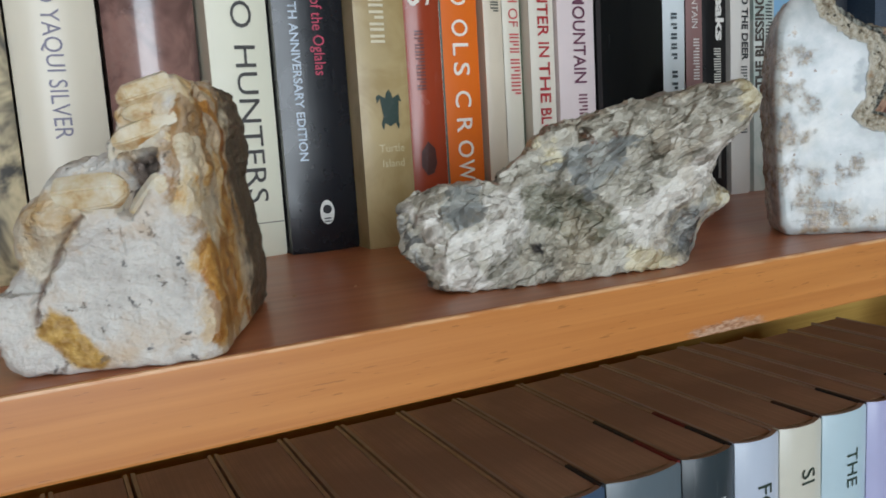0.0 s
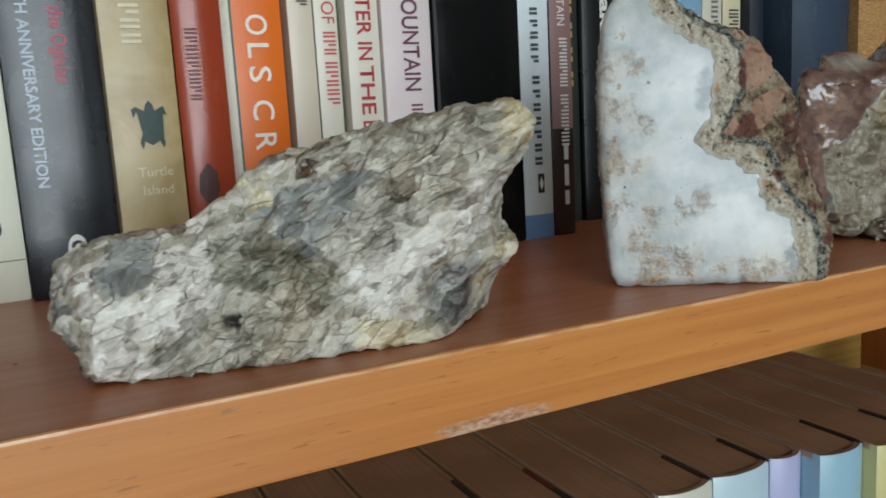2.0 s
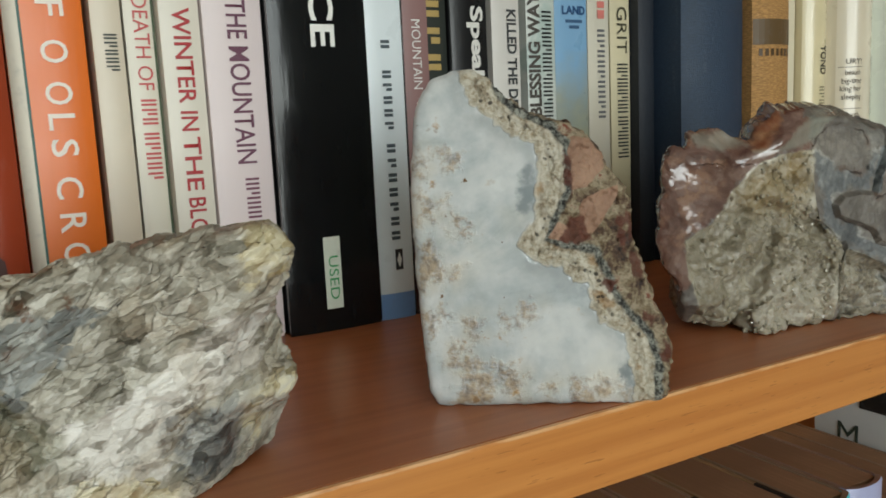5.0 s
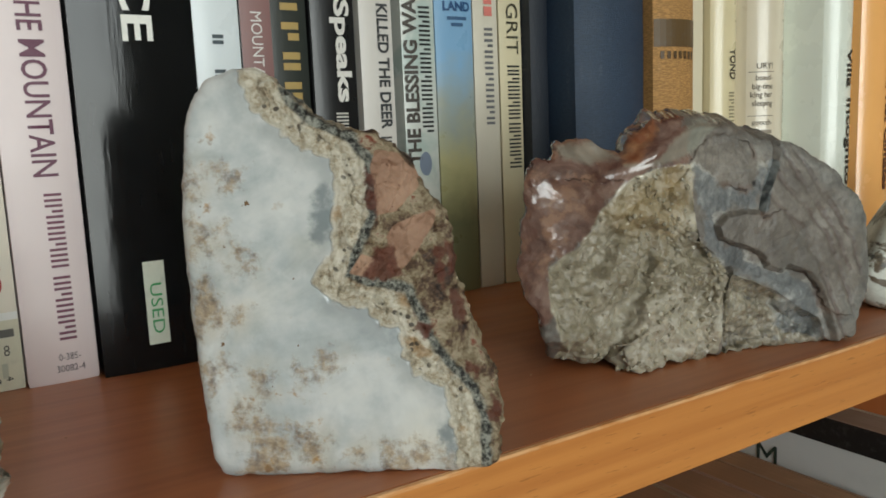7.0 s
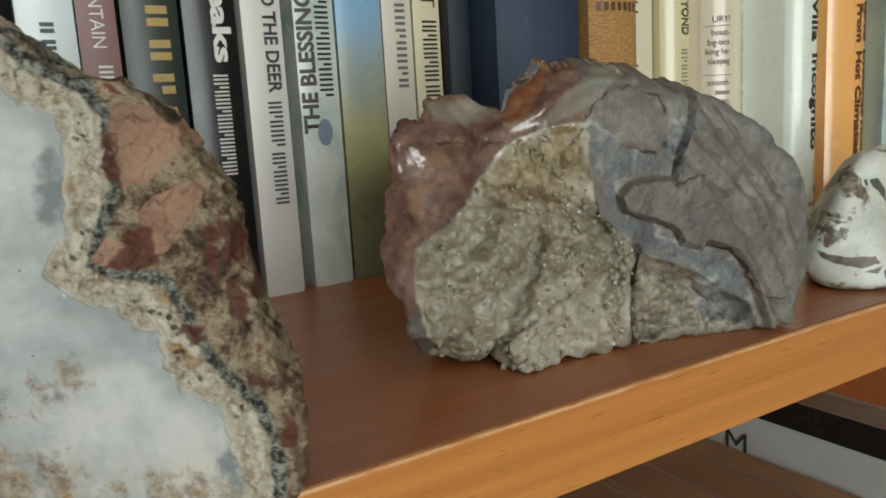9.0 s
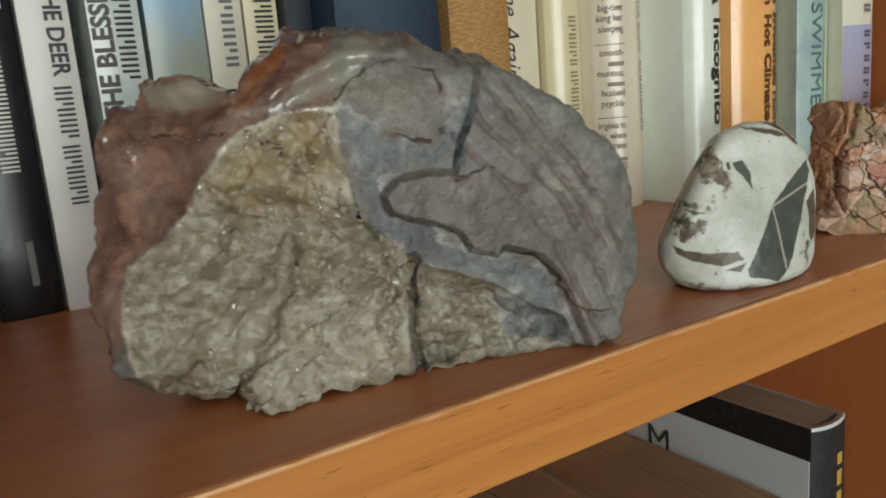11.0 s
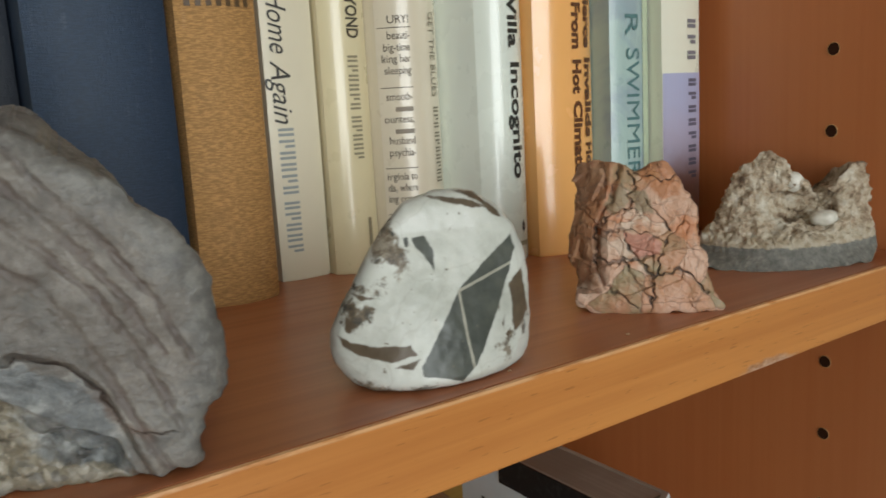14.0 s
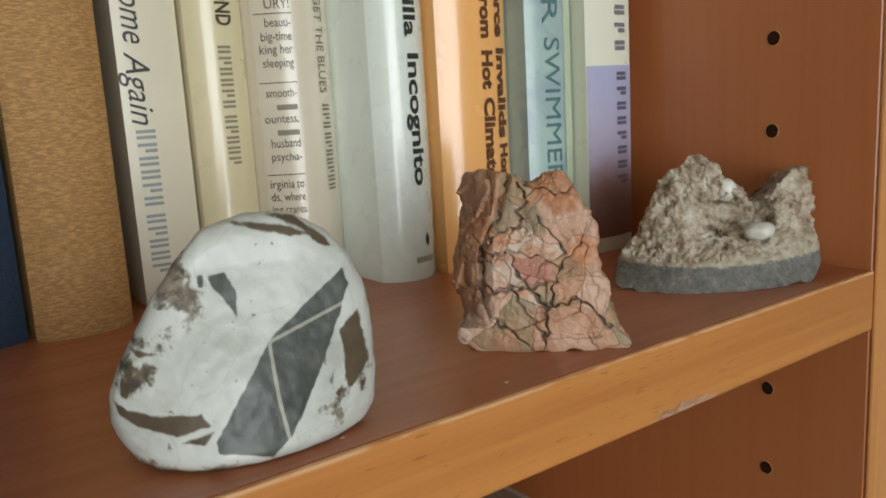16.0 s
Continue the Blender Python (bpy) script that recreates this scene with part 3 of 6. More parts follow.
band(b, 0.1055, 0.118, (92, 72, 44), "title_block")
for _k in range(7):
    bars(b, -0.010 + 0.0033 * _k, 0.1035, 0.0035, [0.0018], (84, 64, 40), upright=True)
b = book(0.4895, 0.5102, 0.148, cover_mat("ivory_jacket", lin(216, 208, 184), 0.35, 0.2), 0.001, label="ivory hardback jacket with swash black and grey lettering")
words(b, "Home", -0.0038, 0.110, 0.0110, (58, 56, 52), shear=0.35, length=0.0235)
words(b, "Again", -0.0042, 0.084, 0.0110, (58, 56, 52), shear=0.35, length=0.0235)
letters_bar(b, -0.0042, 0.059, 0.0062, 6, 0.0044, (146, 152, 150))
letters_bar(b, -0.0042, 0.031, 0.0062, 5, 0.0042, (146, 152, 150))
b = book(0.5110, 0.5312, 0.140, cover_mat("yellowed_jacket", lin(216, 204, 166), 0.3, 0.3, coat=0.3), 0.005, label="yellowed cream hardback in a glossy jacket")
words(b, "YOND", 0.0020, 0.1070, 0.0076, (70, 64, 52), bold=0.0002, length=0.0155)
letters_bar(b, 0.0010, 0.085, 0.0046, 6, 0.0036, (140, 132, 108))
letters_bar(b, 0.0010, 0.062, 0.0046, 5, 0.0035, (140, 132, 108))
bars(b, 0.004, 0.022, 0.0018, [0.012], (140, 130, 104))
b = book(0.5320, 0.5612, 0.130, cover_mat("beige_jacket", lin(212, 202, 180), 0.3, 0.3, coat=0.3), 0.009, label="beige hardback jacket with small printed lines")
words(b, "GET THE BLUES", 0.0072, 0.101, 0.0054, (120, 112, 92), length=0.033)
letters_bar(b, 0.0076, 0.064, 0.0040, 3, 0.0031, (120, 112, 92))
letters_bar(b, 0.0078, 0.054, 0.0040, 7, 0.0030, (120, 112, 92))
INKED = (96, 88, 78)
for line, z, ln in (("URY!", 0.0965, 0.0072), ("beauti-", 0.0905, 0.0074), ("big-time", 0.0860, 0.0086), ("king her", 0.0817, 0.0092), ("sleeping", 0.0772, 0.0086), ("smooth-", 0.0672, 0.0086), ("ountess,", 0.0585, 0.0094), ("husband", 0.0501, 0.0084), ("psychia-", 0.0455, 0.0086), ("irginia to", 0.0360, 0.0096), ("ds, where", 0.0315, 0.0096), ("ing cranes", 0.0271, 0.0096), ("LUES", 0.0178, 0.0060), ("is on", 0.0090, 0.0050)):
    words(b, line, -0.0042 - ln / 2, z, 0.0043, INKED, upright=True, length=ln, name="blurb_line")
for z, ln in ((0.0646, 0.0060), (0.0560, 0.0064), (0.0232, 0.0050), (0.0150, 0.0070)):
    bars(b, -0.0042 - ln / 2, z, 0.0018, [ln], (138, 128, 112), upright=True, name="blurb_line")
for z in (0.0950, 0.0722, 0.0408, 0.0224):
    bars(b, -0.0088, z, 0.0003, [0.0104], INKED, upright=True, name="rule")
b = book(0.5622, 0.5858, 0.108, cover_mat("pale_celadon_jacket", lin(220, 227, 216), 0.28, 0.2, coat=0.3), 0.007, label="pale celadon hardback with spaced black lettering")
words(b, "Villa", 0.0020, 0.1045, 0.0074, (48, 50, 46), length=0.0195, bold=0.0002)
words(b, "Incognito", 0.0026, 0.0800, 0.0074, (48, 50, 46), length=0.046, bold=0.0002)
shape(b, [(0, 0.0026), (0.001, 0.001), (0.0012, -0.001), (0.0002, -0.0026), (-0.001, -0.001), (-0.0008, 0.0012)], 0.0040, 0.0145, (60, 58, 50), "emblem")
bars(b, 0.0030, 0.0085, 0.0020, [0.009], (150, 146, 122), upright=True)
b = book(0.5870, 0.6192, 0.104, cover_mat("orange_gloss_jacket", lin(238, 178, 108), 0.25, 0.15, coat=0.4), 0.005, label="glossy orange hardback with black lettering")
words(b, "Fierce", 0.0106, 0.108, 0.0072, (96, 62, 38), length=0.0235, bold=0.0003)
words(b, "Invalids", 0.0108, 0.0810, 0.0072, (96, 62, 38), length=0.033, bold=0.0003)
words(b, "Home", 0.0110, 0.0460, 0.0072, (96, 62, 38), length=0.019, bold=0.0003)
words(b, "From", 0.0030, 0.1025, 0.0072, (96, 62, 38), length=0.0185, bold=0.0003)
words(b, "Hot", 0.0030, 0.0800, 0.0072, (96, 62, 38), length=0.014, bold=0.0003)
words(b, "Climates", 0.0032, 0.0632, 0.0072, (96, 62, 38), length=0.034, bold=0.0003)
shape(b, [(0, 0.0026), (0.001, 0.001), (0.0012, -0.001), (0.0002, -0.0026), (-0.001, -0.001), (-0.0008, 0.0012)], 0.0080, 0.0140, (60, 42, 30), "emblem")
bars(b, 0.0060, 0.0075, 0.002, [0.008], (120, 84, 50), upright=True)
b = book(0.6202, 0.6432, 0.096, cover_mat("watery_green_jacket", lin(166, 190, 184), 0.3, 0.2, c2=lin(150, 170, 176)), 0.003, label="pale watery green hardback with teal capitals")
words(b, "R", -0.0015, 0.0985, 0.0105, (86, 122, 122), length=0.010)
words(b, "SWIMMER", -0.0010, 0.0840, 0.0105, (86, 122, 122), length=0.054)
band(b, 0.0, 0.21, (190, 204, 176), "pale_green_side", 0.0055, 0.0113)
b = book(0.6442, 0.6690, 0.090, cover_mat("ivory_gloss", lin(222, 222, 204), 0.3, 0.15), 0.002, label="ivory paperback with a blue-violet photograph on its lower spine")
m = cover_mat("dusk_photo", lin(150, 146, 176), 0.35, 0.2)
m.color(m.ramp(m.math("ADD", m.math("MULTIPLY", m.xyz(2), 11.0), m.math("MULTIPLY", m.noise(60, 4), 0.25)), (0.15, lin(120, 80, 60)), (0.42, lin(140, 110, 108)), (0.58, lin(166, 158, 178)), (0.9, lin(168, 172, 202))))
ob = band(b, 0.006, 0.0725, (150, 150, 180), "photograph", label="violet dusk photograph")
ob.data.materials.clear()
ob.data.materials.append(m.m)
letters_bar(b, 0.0048, 0.095, 0.0062, 3, 0.0066, (120, 118, 124), 0.55)
letters_bar(b, 0.0052, 0.0700, 0.0062, 8, 0.0057, (92, 88, 104), 0.55)

# ---- books on the shelf below ----
LZ = SH - 0.345
LH = 1.09 - LZ


def dusty_cover(c, h, da=(150, 116, 90), db=(174, 138, 108)):
    """A jacket whose upward faces and top edge carry brown dust."""
    m = cover_mat("lower_jacket", c, 0.35, 0.25)
    g = m.t.nodes.new("ShaderNodeNewGeometry")
    up = m.step(m.xyz(2, g.outputs["Normal"]), 0.6, 0.85)
    up = m.math("MAXIMUM", up, m.math("MULTIPLY", m.step(m.xyz(2), h - 0.0035, h - 0.0025), m.step(m.xyz(1), 0.007, 0.009)))
    was = m.b.inputs["Base Color"].links[0].from_socket
    dust = m.ramp(m.noise(40, 4), (0.35, lin(*da)), (0.65, lin(*db)))
    m.color(m.mix(m.math("MULTIPLY", up, 0.9), was, dust))
    return m


def low_book(x0, x1, c, y=0.085, h=LH, depth=0.142, label="", strip=(), dust=((150, 116, 90), (174, 138, 108)), tops=None, **k):
    b = book(x0, x1, y, dusty_cover(lin(*c), h, *dust), 0.004, h, depth, label, LZ, pages=tops or M_DUSTY, group="books on the lower shelf", overhang=0.0006, board=0.0022, **k)
    if strip:
        w = (x1 - x0) / 2
        for (a, e, ink_c) in strip:
            part("board_edge", box(w - 0.0024, 0.004 + a, h - 0.001, w + 0.0001, 0.004 + e, h + 0.0005, 0.0003, 1), ink(ink_c), b, "clean dark top edge of the board")
    return b


lows = [(-0.12, -0.086, (60, 62, 66)), (-0.085, -0.046, (96, 72, 52)), (-0.045, -0.010, (52, 56, 62)), (-0.009, 0.030, (120, 88, 66)), (0.031, 0.066, (58, 52, 50)), (0.067, 0.098, (84, 90, 98)), (0.099, 0.134, (180, 160, 84)), (0.135, 0.170, (64, 84, 110)), (0.171, 0.2135, (92, 104, 112))]
DKE, RDE = (40, 36, 36), (104, 34, 32)
for k, (x0, x1, c) in enumerate(lows):
    low_book(x0, x1, c, label="hardback with dusty brown page tops on the lower shelf", strip=((0, 0.03, RDE), (0.03, 0.062, DKE)) if k == 8 else ((0, 0.026, DKE),) if k == 7 else ())
b = low_book(0.2145, 0.2465, (48, 58, 64), label="dark glossy hardback with dusty page tops", strip=((0, 0.030, DKE), (0.030, 0.054, RDE)))
bars(b, 0.004, LH - 0.022, 0.006, [0.012], (216, 220, 220))
b = low_book(0.2475, 0.2770, (188, 198, 214), label="pale lilac hardback with dark capitals")
words(b, "FO", 0.001, LH - 0.022, 0.0135, (54, 66, 58))
b = low_book(0.2778, 0.3080, (206, 204, 190), label="cream hardback with dark capitals", strip=((0, 0.030, (60, 44, 38)),))
words(b, "SI", 0.001, LH - 0.022, 0.0135, (54, 66, 58))
b = low_book(0.3088, 0.3430, (184, 206, 216), label="pale blue hardback with dark capitals", strip=((0, 0.030, DKE),))
words(b, "THE", 0.001, LH - 0.020, 0.0115, (54, 72, 64))
b = low_book(0.3438, 0.3640, (176, 178, 214), label="lilac hardback with dusty page tops")
b = low_book(0.3648, 0.3940, (150, 186, 204), y=0.075, label="light blue paperback with dusty page tops", strip=((0, 0.034, DKE),))
b = low_book(0.3948, 0.4300, (206, 200, 140), y=0.068, label="pale yellow hardback with a blue emblem", strip=((0, 0.034, DKE),))
shape(b, oval(0.006, 0.010), 0.002, LH - 0.022, (110, 160, 200), "emblem")
b = low_book(0.4308, 0.4570, (64, 182, 196), y=0.070, label="turquoise paperback with orange lettering")
letters_bar(b, -0.003, LH - 0.012, 0.006, 4, 0.008, (214, 130, 80))
b = low_book(0.4578, 0.4860, (168, 172, 206), y=0.072, label="lilac-grey hardback with dusty page tops")
b = low_book(0.4868, 0.5280, (150, 120, 84), y=0.080, h=LH - 0.030, label="brown hardback, shorter than its neighbours")
b = low_book(0.5288, 0.5700, (140, 126, 100), y=0.080, h=LH - 0.034, label="tan hardback, shorter than its neighbours")
b = low_book(0.5708, 0.6020, (120, 110, 96), y=0.085, h=LH - 0.040, label="grey-brown hardback, shorter than its neighbours")
b = low_book(0.6035, 0.6330, (206, 210, 212), y=0.076, h=LH, depth=0.121, dust=((150, 134, 118), (186, 172, 156)), tops=page_mat("grey_page_tops", lin(178, 162, 146), lin(150, 134, 118)), label="tall white book with a black top band and worn corners")
hw = (0.6330 - 0.6035) / 2
part("cover_band", box(-hw - 0.0005, 0.003, LH - 0.016, -hw + 0.0004, 0.088, LH + 0.0002), ink((30, 29, 30)), b, "black band along the top of the cover")
band(b, 0.0, LH - 0.0015, (40, 41, 44), "spine_cloth", label="dark worn spine")
bars(b, 0.004, LH - 0.016, 0.005, [0.006, 0.008, 0.006, 0.010, 0.007], (196, 160, 70), 0.003)
cu = bpy.data.curves.new("words", "FONT")
cu.body, cu.size = "M", 0.0235
tmp = new("words", cu)
bpy.context.view_layer.update()
me = bpy.data.meshes.new_from_object(tmp.evaluated_get(bpy.context.evaluated_depsgraph_get()))
bpy.data.objects.remove(tmp)
for v in me.vertices:
    v.co = Vector((-hw - 0.0004, 0.105 - v.co.x, LH - 0.045 + v.co.y))
me.materials.append(ink((52, 66, 60)).m)
ob = new("cover_lettering", me)
ob.parent = b

# ---- mineral specimens ----
MM = 0.001


def smooth_outline(pts, n, rough, seed):
    """n points evenly along the closed outline, corners eased, with a fine uneven edge."""
    p = np.array(pts + pts[:1], float)
    seg = np.hypot(*np.diff(p, axis=0).T)
    s = np.r_[0, np.cumsum(seg)]
    t = np.linspace(0, s[-1], n, endpoint=False)
    q = np.stack([np.interp(t, s, p[:, 0]), np.interp(t, s, p[:, 1])], 1)
    k = max(1, n // 110)
    for _ in range(k * 2):
        q = (np.roll(q, 1, 0) + 2 * q + np.roll(q, -1, 0)) / 4
    d = np.roll(q, -1, 0) - np.roll(q, 1, 0)
    nn = np.stack([d[:, 1], -d[:, 0]], 1) / (np.hypot(*d.T)[:, None] + 1e-9)
    w = np.array([noise.fractal(Vector((x * 0.22, y * 0.22, seed)), 0.9, 2.0, 4) for x, y in q])
    return q + nn * (rough * w)[:, None]


def inside_distance(poly, u, v):
    """Signed distance in mm to a closed outline: positive inside."""
    p = np.array(poly, float)
    best, odd = np.full(len(u), 1e9), np.zeros(len(u), bool)
    for (x0, y0), (x1, y1) in zip(p, np.roll(p, -1, 0)):
        dx, dy = x1 - x0, y1 - y0
        k = np.clip(((u - x0) * dx + (v - y0) * dy) / (dx * dx + dy * dy + 1e-9), 0, 1)
        best = np.minimum(best, np.hypot(u - x0 - k * dx, v - y0 - k * dy))
        cross = (y0 > v) != (y1 > v)
        odd ^= cross & (u < x0 + (v - y0) * dx / (dy if abs(dy) > 1e-9 else 1e-9))
    return np.where(odd, best, -best)


def line_distance(line, u, v, wander=0.0):
    """Distance in mm to an open line, which may wander a little."""
    u, v = u + wander * (0.6 * np.sin(v * 0.8 + u * 0.3) + 0.4 * np.sin(v * 2.0 + 1.3)), v + wander * (0.6 * np.sin(u * 0.7 + 0.4) + 0.4 * np.sin(u * 1.9 + v * 0.9))
    p = np.array(line, float)
    best = np.full(len(u), 1e9)
    for (x0, y0), (x1, y1) in zip(p, p[1:]):
        dx, dy = x1 - x0, y1 - y0
        k = np.clip(((u - x0) * dx + (v - y0) * dy) / (dx * dx + dy * dy + 1e-9), 0, 1)
        best = np.minimum(best, np.hypot(u - x0 - k * dx, v - y0 - k * dy))
    return best


def facet(p, scale, tilt, lift, stretch=(1, 1, 1), ease=60.0):
    """Height of broken faces: each cell of the stone is one tilted plane."""
    q = Vector((p.x * stretch[0], p.y * stretch[1], p.z * stretch[2])) * scale
    dist, pts = noise.voronoi(q)
    c = pts[0]
    r = noise.cell_vector(c * 7.31)
    h = (q - c).dot(r - Vector((0.5, 0.5, 0.5))) * tilt + (r.x - 0.5) * lift
    return h * min(1.0, (dist[1] - dist[0]) * ease)


def rock(name, at, yaw, outline, centre, depth, material, label, front=None, relief=None, taper=0.7, round_edge=3.0, edge=0.5, fields=None, n=420, rings=64, sides=22, shear=0.0, smooth=True, seed=1.0, foot=5.0, belly=0.0, wander=0.0, crown=0.0):
    """A stone from its front outline (mm: along, up), its depth, a relief of the front and a broken surface.
    fields: name -> outline (inside_distance) or ('line', points): stored on the mesh for the material."""
    o = smooth_outline(outline, n, edge, seed)
    c = np.array(centre, float)
    rows = []
    for i in range(1, rings + 1):
        s = i / rings
        s = s ** 0.9
        q = c + (o - c) * s
        e = max(0.0, (s - 1 + round_edge / 22.0) / (round_edge / 22.0))
        rows.append((q, np.full(n, round_edge * (1 - math.sqrt(max(0.0, 1 - e * e))))))
    low = o[:, 1].min()
    for i in range(1, sides + 1):
        k = i / sides
        sc = 1 - (1 - taper) * k ** 1.6
        q = c + (o - c) * sc
        q[:, 1] = np.where(o[:, 1] < 4, o[:, 1], q[:, 1])
        rows.append((q, np.full(n, round_edge + (depth - round_edge) * k)))
    for i in range(1, 9):
        k = 1 - i / 9
        b = rows[rings + sides - 1][0]
        rows.append((c + (b - c) * k, np.full(n, depth + 2.0 * (1 - k * k))))
    uv = np.concatenate([[c]] + [r[0] for r in rows] + [[c]])
    dp = np.concatenate([[0.0]] + [r[1] for r in rows] + [[depth + 2.5]])
    if front is not None:
        fade = np.clip(1 - dp / depth, 0, 1)
        dp = dp + front(uv[:, 0], uv[:, 1]) * fade
    stand = np.clip(uv[:, 1] / foot, 0.0, 1.0) if foot else 1.0
    near = dp < depth * 0.75
    dp = np.where(near, dp * (0.12 + 0.88 * stand), dp)
    if belly:
        x0, x1, top = o[:, 0].min(), o[:, 0].max(), o[:, 1].max()
        swell = np.clip(1 - ((uv[:, 0] - (x0 + x1) / 2) / ((x1 - x0) / 2)) ** 2, 0, 1) * np.clip(1 - uv[:, 1] / (0.8 * top), 0, 1)
        dp = dp - belly * swell * np.clip(1 - dp / depth, 0, 1)
    high = uv[:, 1] + crown * np.clip((uv[:, 0] + 14) / 34, 0.15, 1) * np.clip((uv[:, 1] - 35) / 25, 0, 1) * np.clip((dp - 6) / 12, 0, 1) * np.clip((depth + 3 - dp) / 14, 0, 1)
    verts = np.stack([uv[:, 0] + (shear(uv[:, 0]) if callable(shear) else shear) * dp, dp, high], 1)
    m = len(rows)
    faces = [(0, 1 + (j + 1) % n, 1 + j) for j in range(n)]
    for i in range(m - 1):
        a, b = 1 + i * n, 1 + (i + 1) * n
        faces += [(a + j, a + (j + 1) % n, b + (j + 1) % n, b + j) for j in range(n)]
    last = 1 + m * n
    a = 1 + (m - 1) * n
    faces += [(a + j, a + (j + 1) % n, last) for j in range(n)]
    me = bpy.data.meshes.new(name)
    me.from_pydata((verts * MM).tolist(), [], faces)
    me.update()
    if relief is not None:
        nor = np.zeros(len(verts) * 3)
        me.vertices.foreach_get("normal", nor)
        nor = nor.reshape(-1, 3)
        h = relief(verts, uv)
        hold = np.clip((verts[:, 2] - low) / 3.0, 0.15, 1)
        verts = verts + nor * (h * hold)[:, None]
    verts[:, 2] = np.maximum(verts[:, 2] - max(0.0, low), 0.0)
    me.vertices.foreach_set("co", (verts * MM).ravel())
    for key, f in (fields or {}).items():
        d = np.min([line_distance(g, uv[:, 0], uv[:, 1], wander) for g in f[1]], axis=0) if f[0] == "lines" else line_distance(f[1], uv[:, 0], uv[:, 1]) if f[0] == "line" else np.max([inside_distance(g, uv[:, 0], uv[:, 1]) for g in (f[1] if f[0] == "many" else [f])], axis=0)
        me.attributes.new(key, "FLOAT", "POINT").data.foreach_set("value", d.astype(np.float32))
    me.attributes.new("deep", "FLOAT", "POINT").data.foreach_set("value", dp.astype(np.float32))
    bm = bmesh.new()
    bm.from_mesh(me)
    bmesh.ops.recalc_face_normals(bm, faces=bm.faces[:])
    bm.to_mesh(me)
    bm.free()
    if smooth:
        me.shade_smooth()
        me.set_sharp_from_angle(angle=radians(26))
    me.materials.append(material.m)
    ob = new(name, me)
    ob.matrix_basis = pose(at[0], at[1], SH, 0, 0, yaw)
    return tagged(ob, label, "rock", "specimens on the shelf")


def each(verts, f):
    return np.array([f(Vector(v)) for v in verts])


# quartz and ochre stone
m = Mat("white_ochre_quartz", 0.45, 0.5)
wob = m.math("MULTIPLY", m.math("SUBTRACT", m.noise(240, 5, 0.65), 0.5), 8.0)
white = m.ramp(m.noise(75, 5, 0.6), (0.3, lin(178, 172, 166)), (0.5, lin(206, 202, 196)), (0.75, lin(196, 176, 152)))
white = m.mix(m.math("MULTIPLY", m.step(m.noise(95, 4, 0.65, 0.4), 0.56, 0.68), 0.45), white, lin(186, 158, 126))
white = m.mix(m.math("MULTIPLY", m.step(m.noise(240, 3, 0.6), 0.64, 0.69), 0.85), white, lin(70, 70, 72))
white = m.mix(m.math("MULTIPLY", m.step(m.noise(120, 3, 0.6), 0.69, 0.72), 0.85), white, lin(76, 80, 86))
brown = m.ramp(m.noise(1.0, 6, 0.7, 0.8, m.scaled(130, 60, 48)), (0.3, lin(84, 56, 30)), (0.40, lin(158, 102, 34)), (0.48, lin(184, 138, 68)), (0.56, lin(200, 178, 138)), (0.7, lin(212, 204, 188)))
cx = m.t.nodes.new("ShaderNodeSeparateColor")
m.put(cx.inputs[0], m.voro(1.0, "F1", "Color", m.scaled(150, 150, 90, (0, 0.2, 0), m.warp(0.006, 120))))
brown = m.mix(m.math("MULTIPLY", m.step(cx.outputs[0], 0.55, 0.75), 0.6), brown, lin(204, 194, 172))
brown = m.mix(m.math("MULTIPLY", m.step(cx.outputs[1], 0.7, 0.85), 0.55), brown, lin(120, 76, 32))
wide = m.math("MULTIPLY", m.math("SUBTRACT", m.noise(80, 6, 0.7), 0.5), 22.0)
col = m.mix(m.step(m.math("ADD", m.attr("ochre"), wide), -2.0, 2.0), white, brown)
tan = m.ramp(m.math("MULTIPLY", m.noise(110, 4), 0.8), (0.22, lin(156, 108, 54)), (0.32, lin(190, 160, 116)), (0.42, lin(206, 194, 172)), (0.6, lin(216, 212, 202)))
col = m.mix(m.step(m.math("ADD", m.attr("upper"), wob), -1.0, 1.0), col, tan)
col = m.mix(m.step(m.math("ADD", m.attr("yellow"), m.math("MULTIPLY", wob, 0.4)), -0.8, 0.6), col, m.ramp(m.noise(300, 4), (0.35, lin(138, 100, 40)), (0.65, lin(196, 160, 88))))
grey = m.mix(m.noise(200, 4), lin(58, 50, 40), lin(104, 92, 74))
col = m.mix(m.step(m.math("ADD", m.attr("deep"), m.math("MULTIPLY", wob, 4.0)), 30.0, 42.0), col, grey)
col = m.mix(m.math("MULTIPLY", m.step(m.math("ADD", m.attr("crack"), m.math("MULTIPLY", wob, 0.16)), 0.8, 0.1), 0.75), col, lin(96, 62, 36))
pit = m.math("MULTIPLY", m.step(m.noise(190, 5, 0.7), 0.605, 0.66), 0.75)
col = m.mix(pit, col, m.ramp(m.noise(90, 3), (0.4, lin(60, 48, 36)), (0.6, lin(112, 98, 84))))
# the cave's inner shade is put into the colour as a darker brown
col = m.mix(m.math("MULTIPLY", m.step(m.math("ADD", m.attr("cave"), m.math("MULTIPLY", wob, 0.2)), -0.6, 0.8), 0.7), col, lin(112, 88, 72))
m.color(col)
m.rough(m.math("ADD", 0.28, m.math("MULTIPLY", m.noise(150, 3), 0.3)))
m.bump(m.noise(130, 5, 0.65), 0.5, 0.0024)
m.bump(cx.outputs[2], 0.4, 0.0012)
m.bump(m.math("SUBTRACT", 1.0, pit), 0.5, 0.0012)
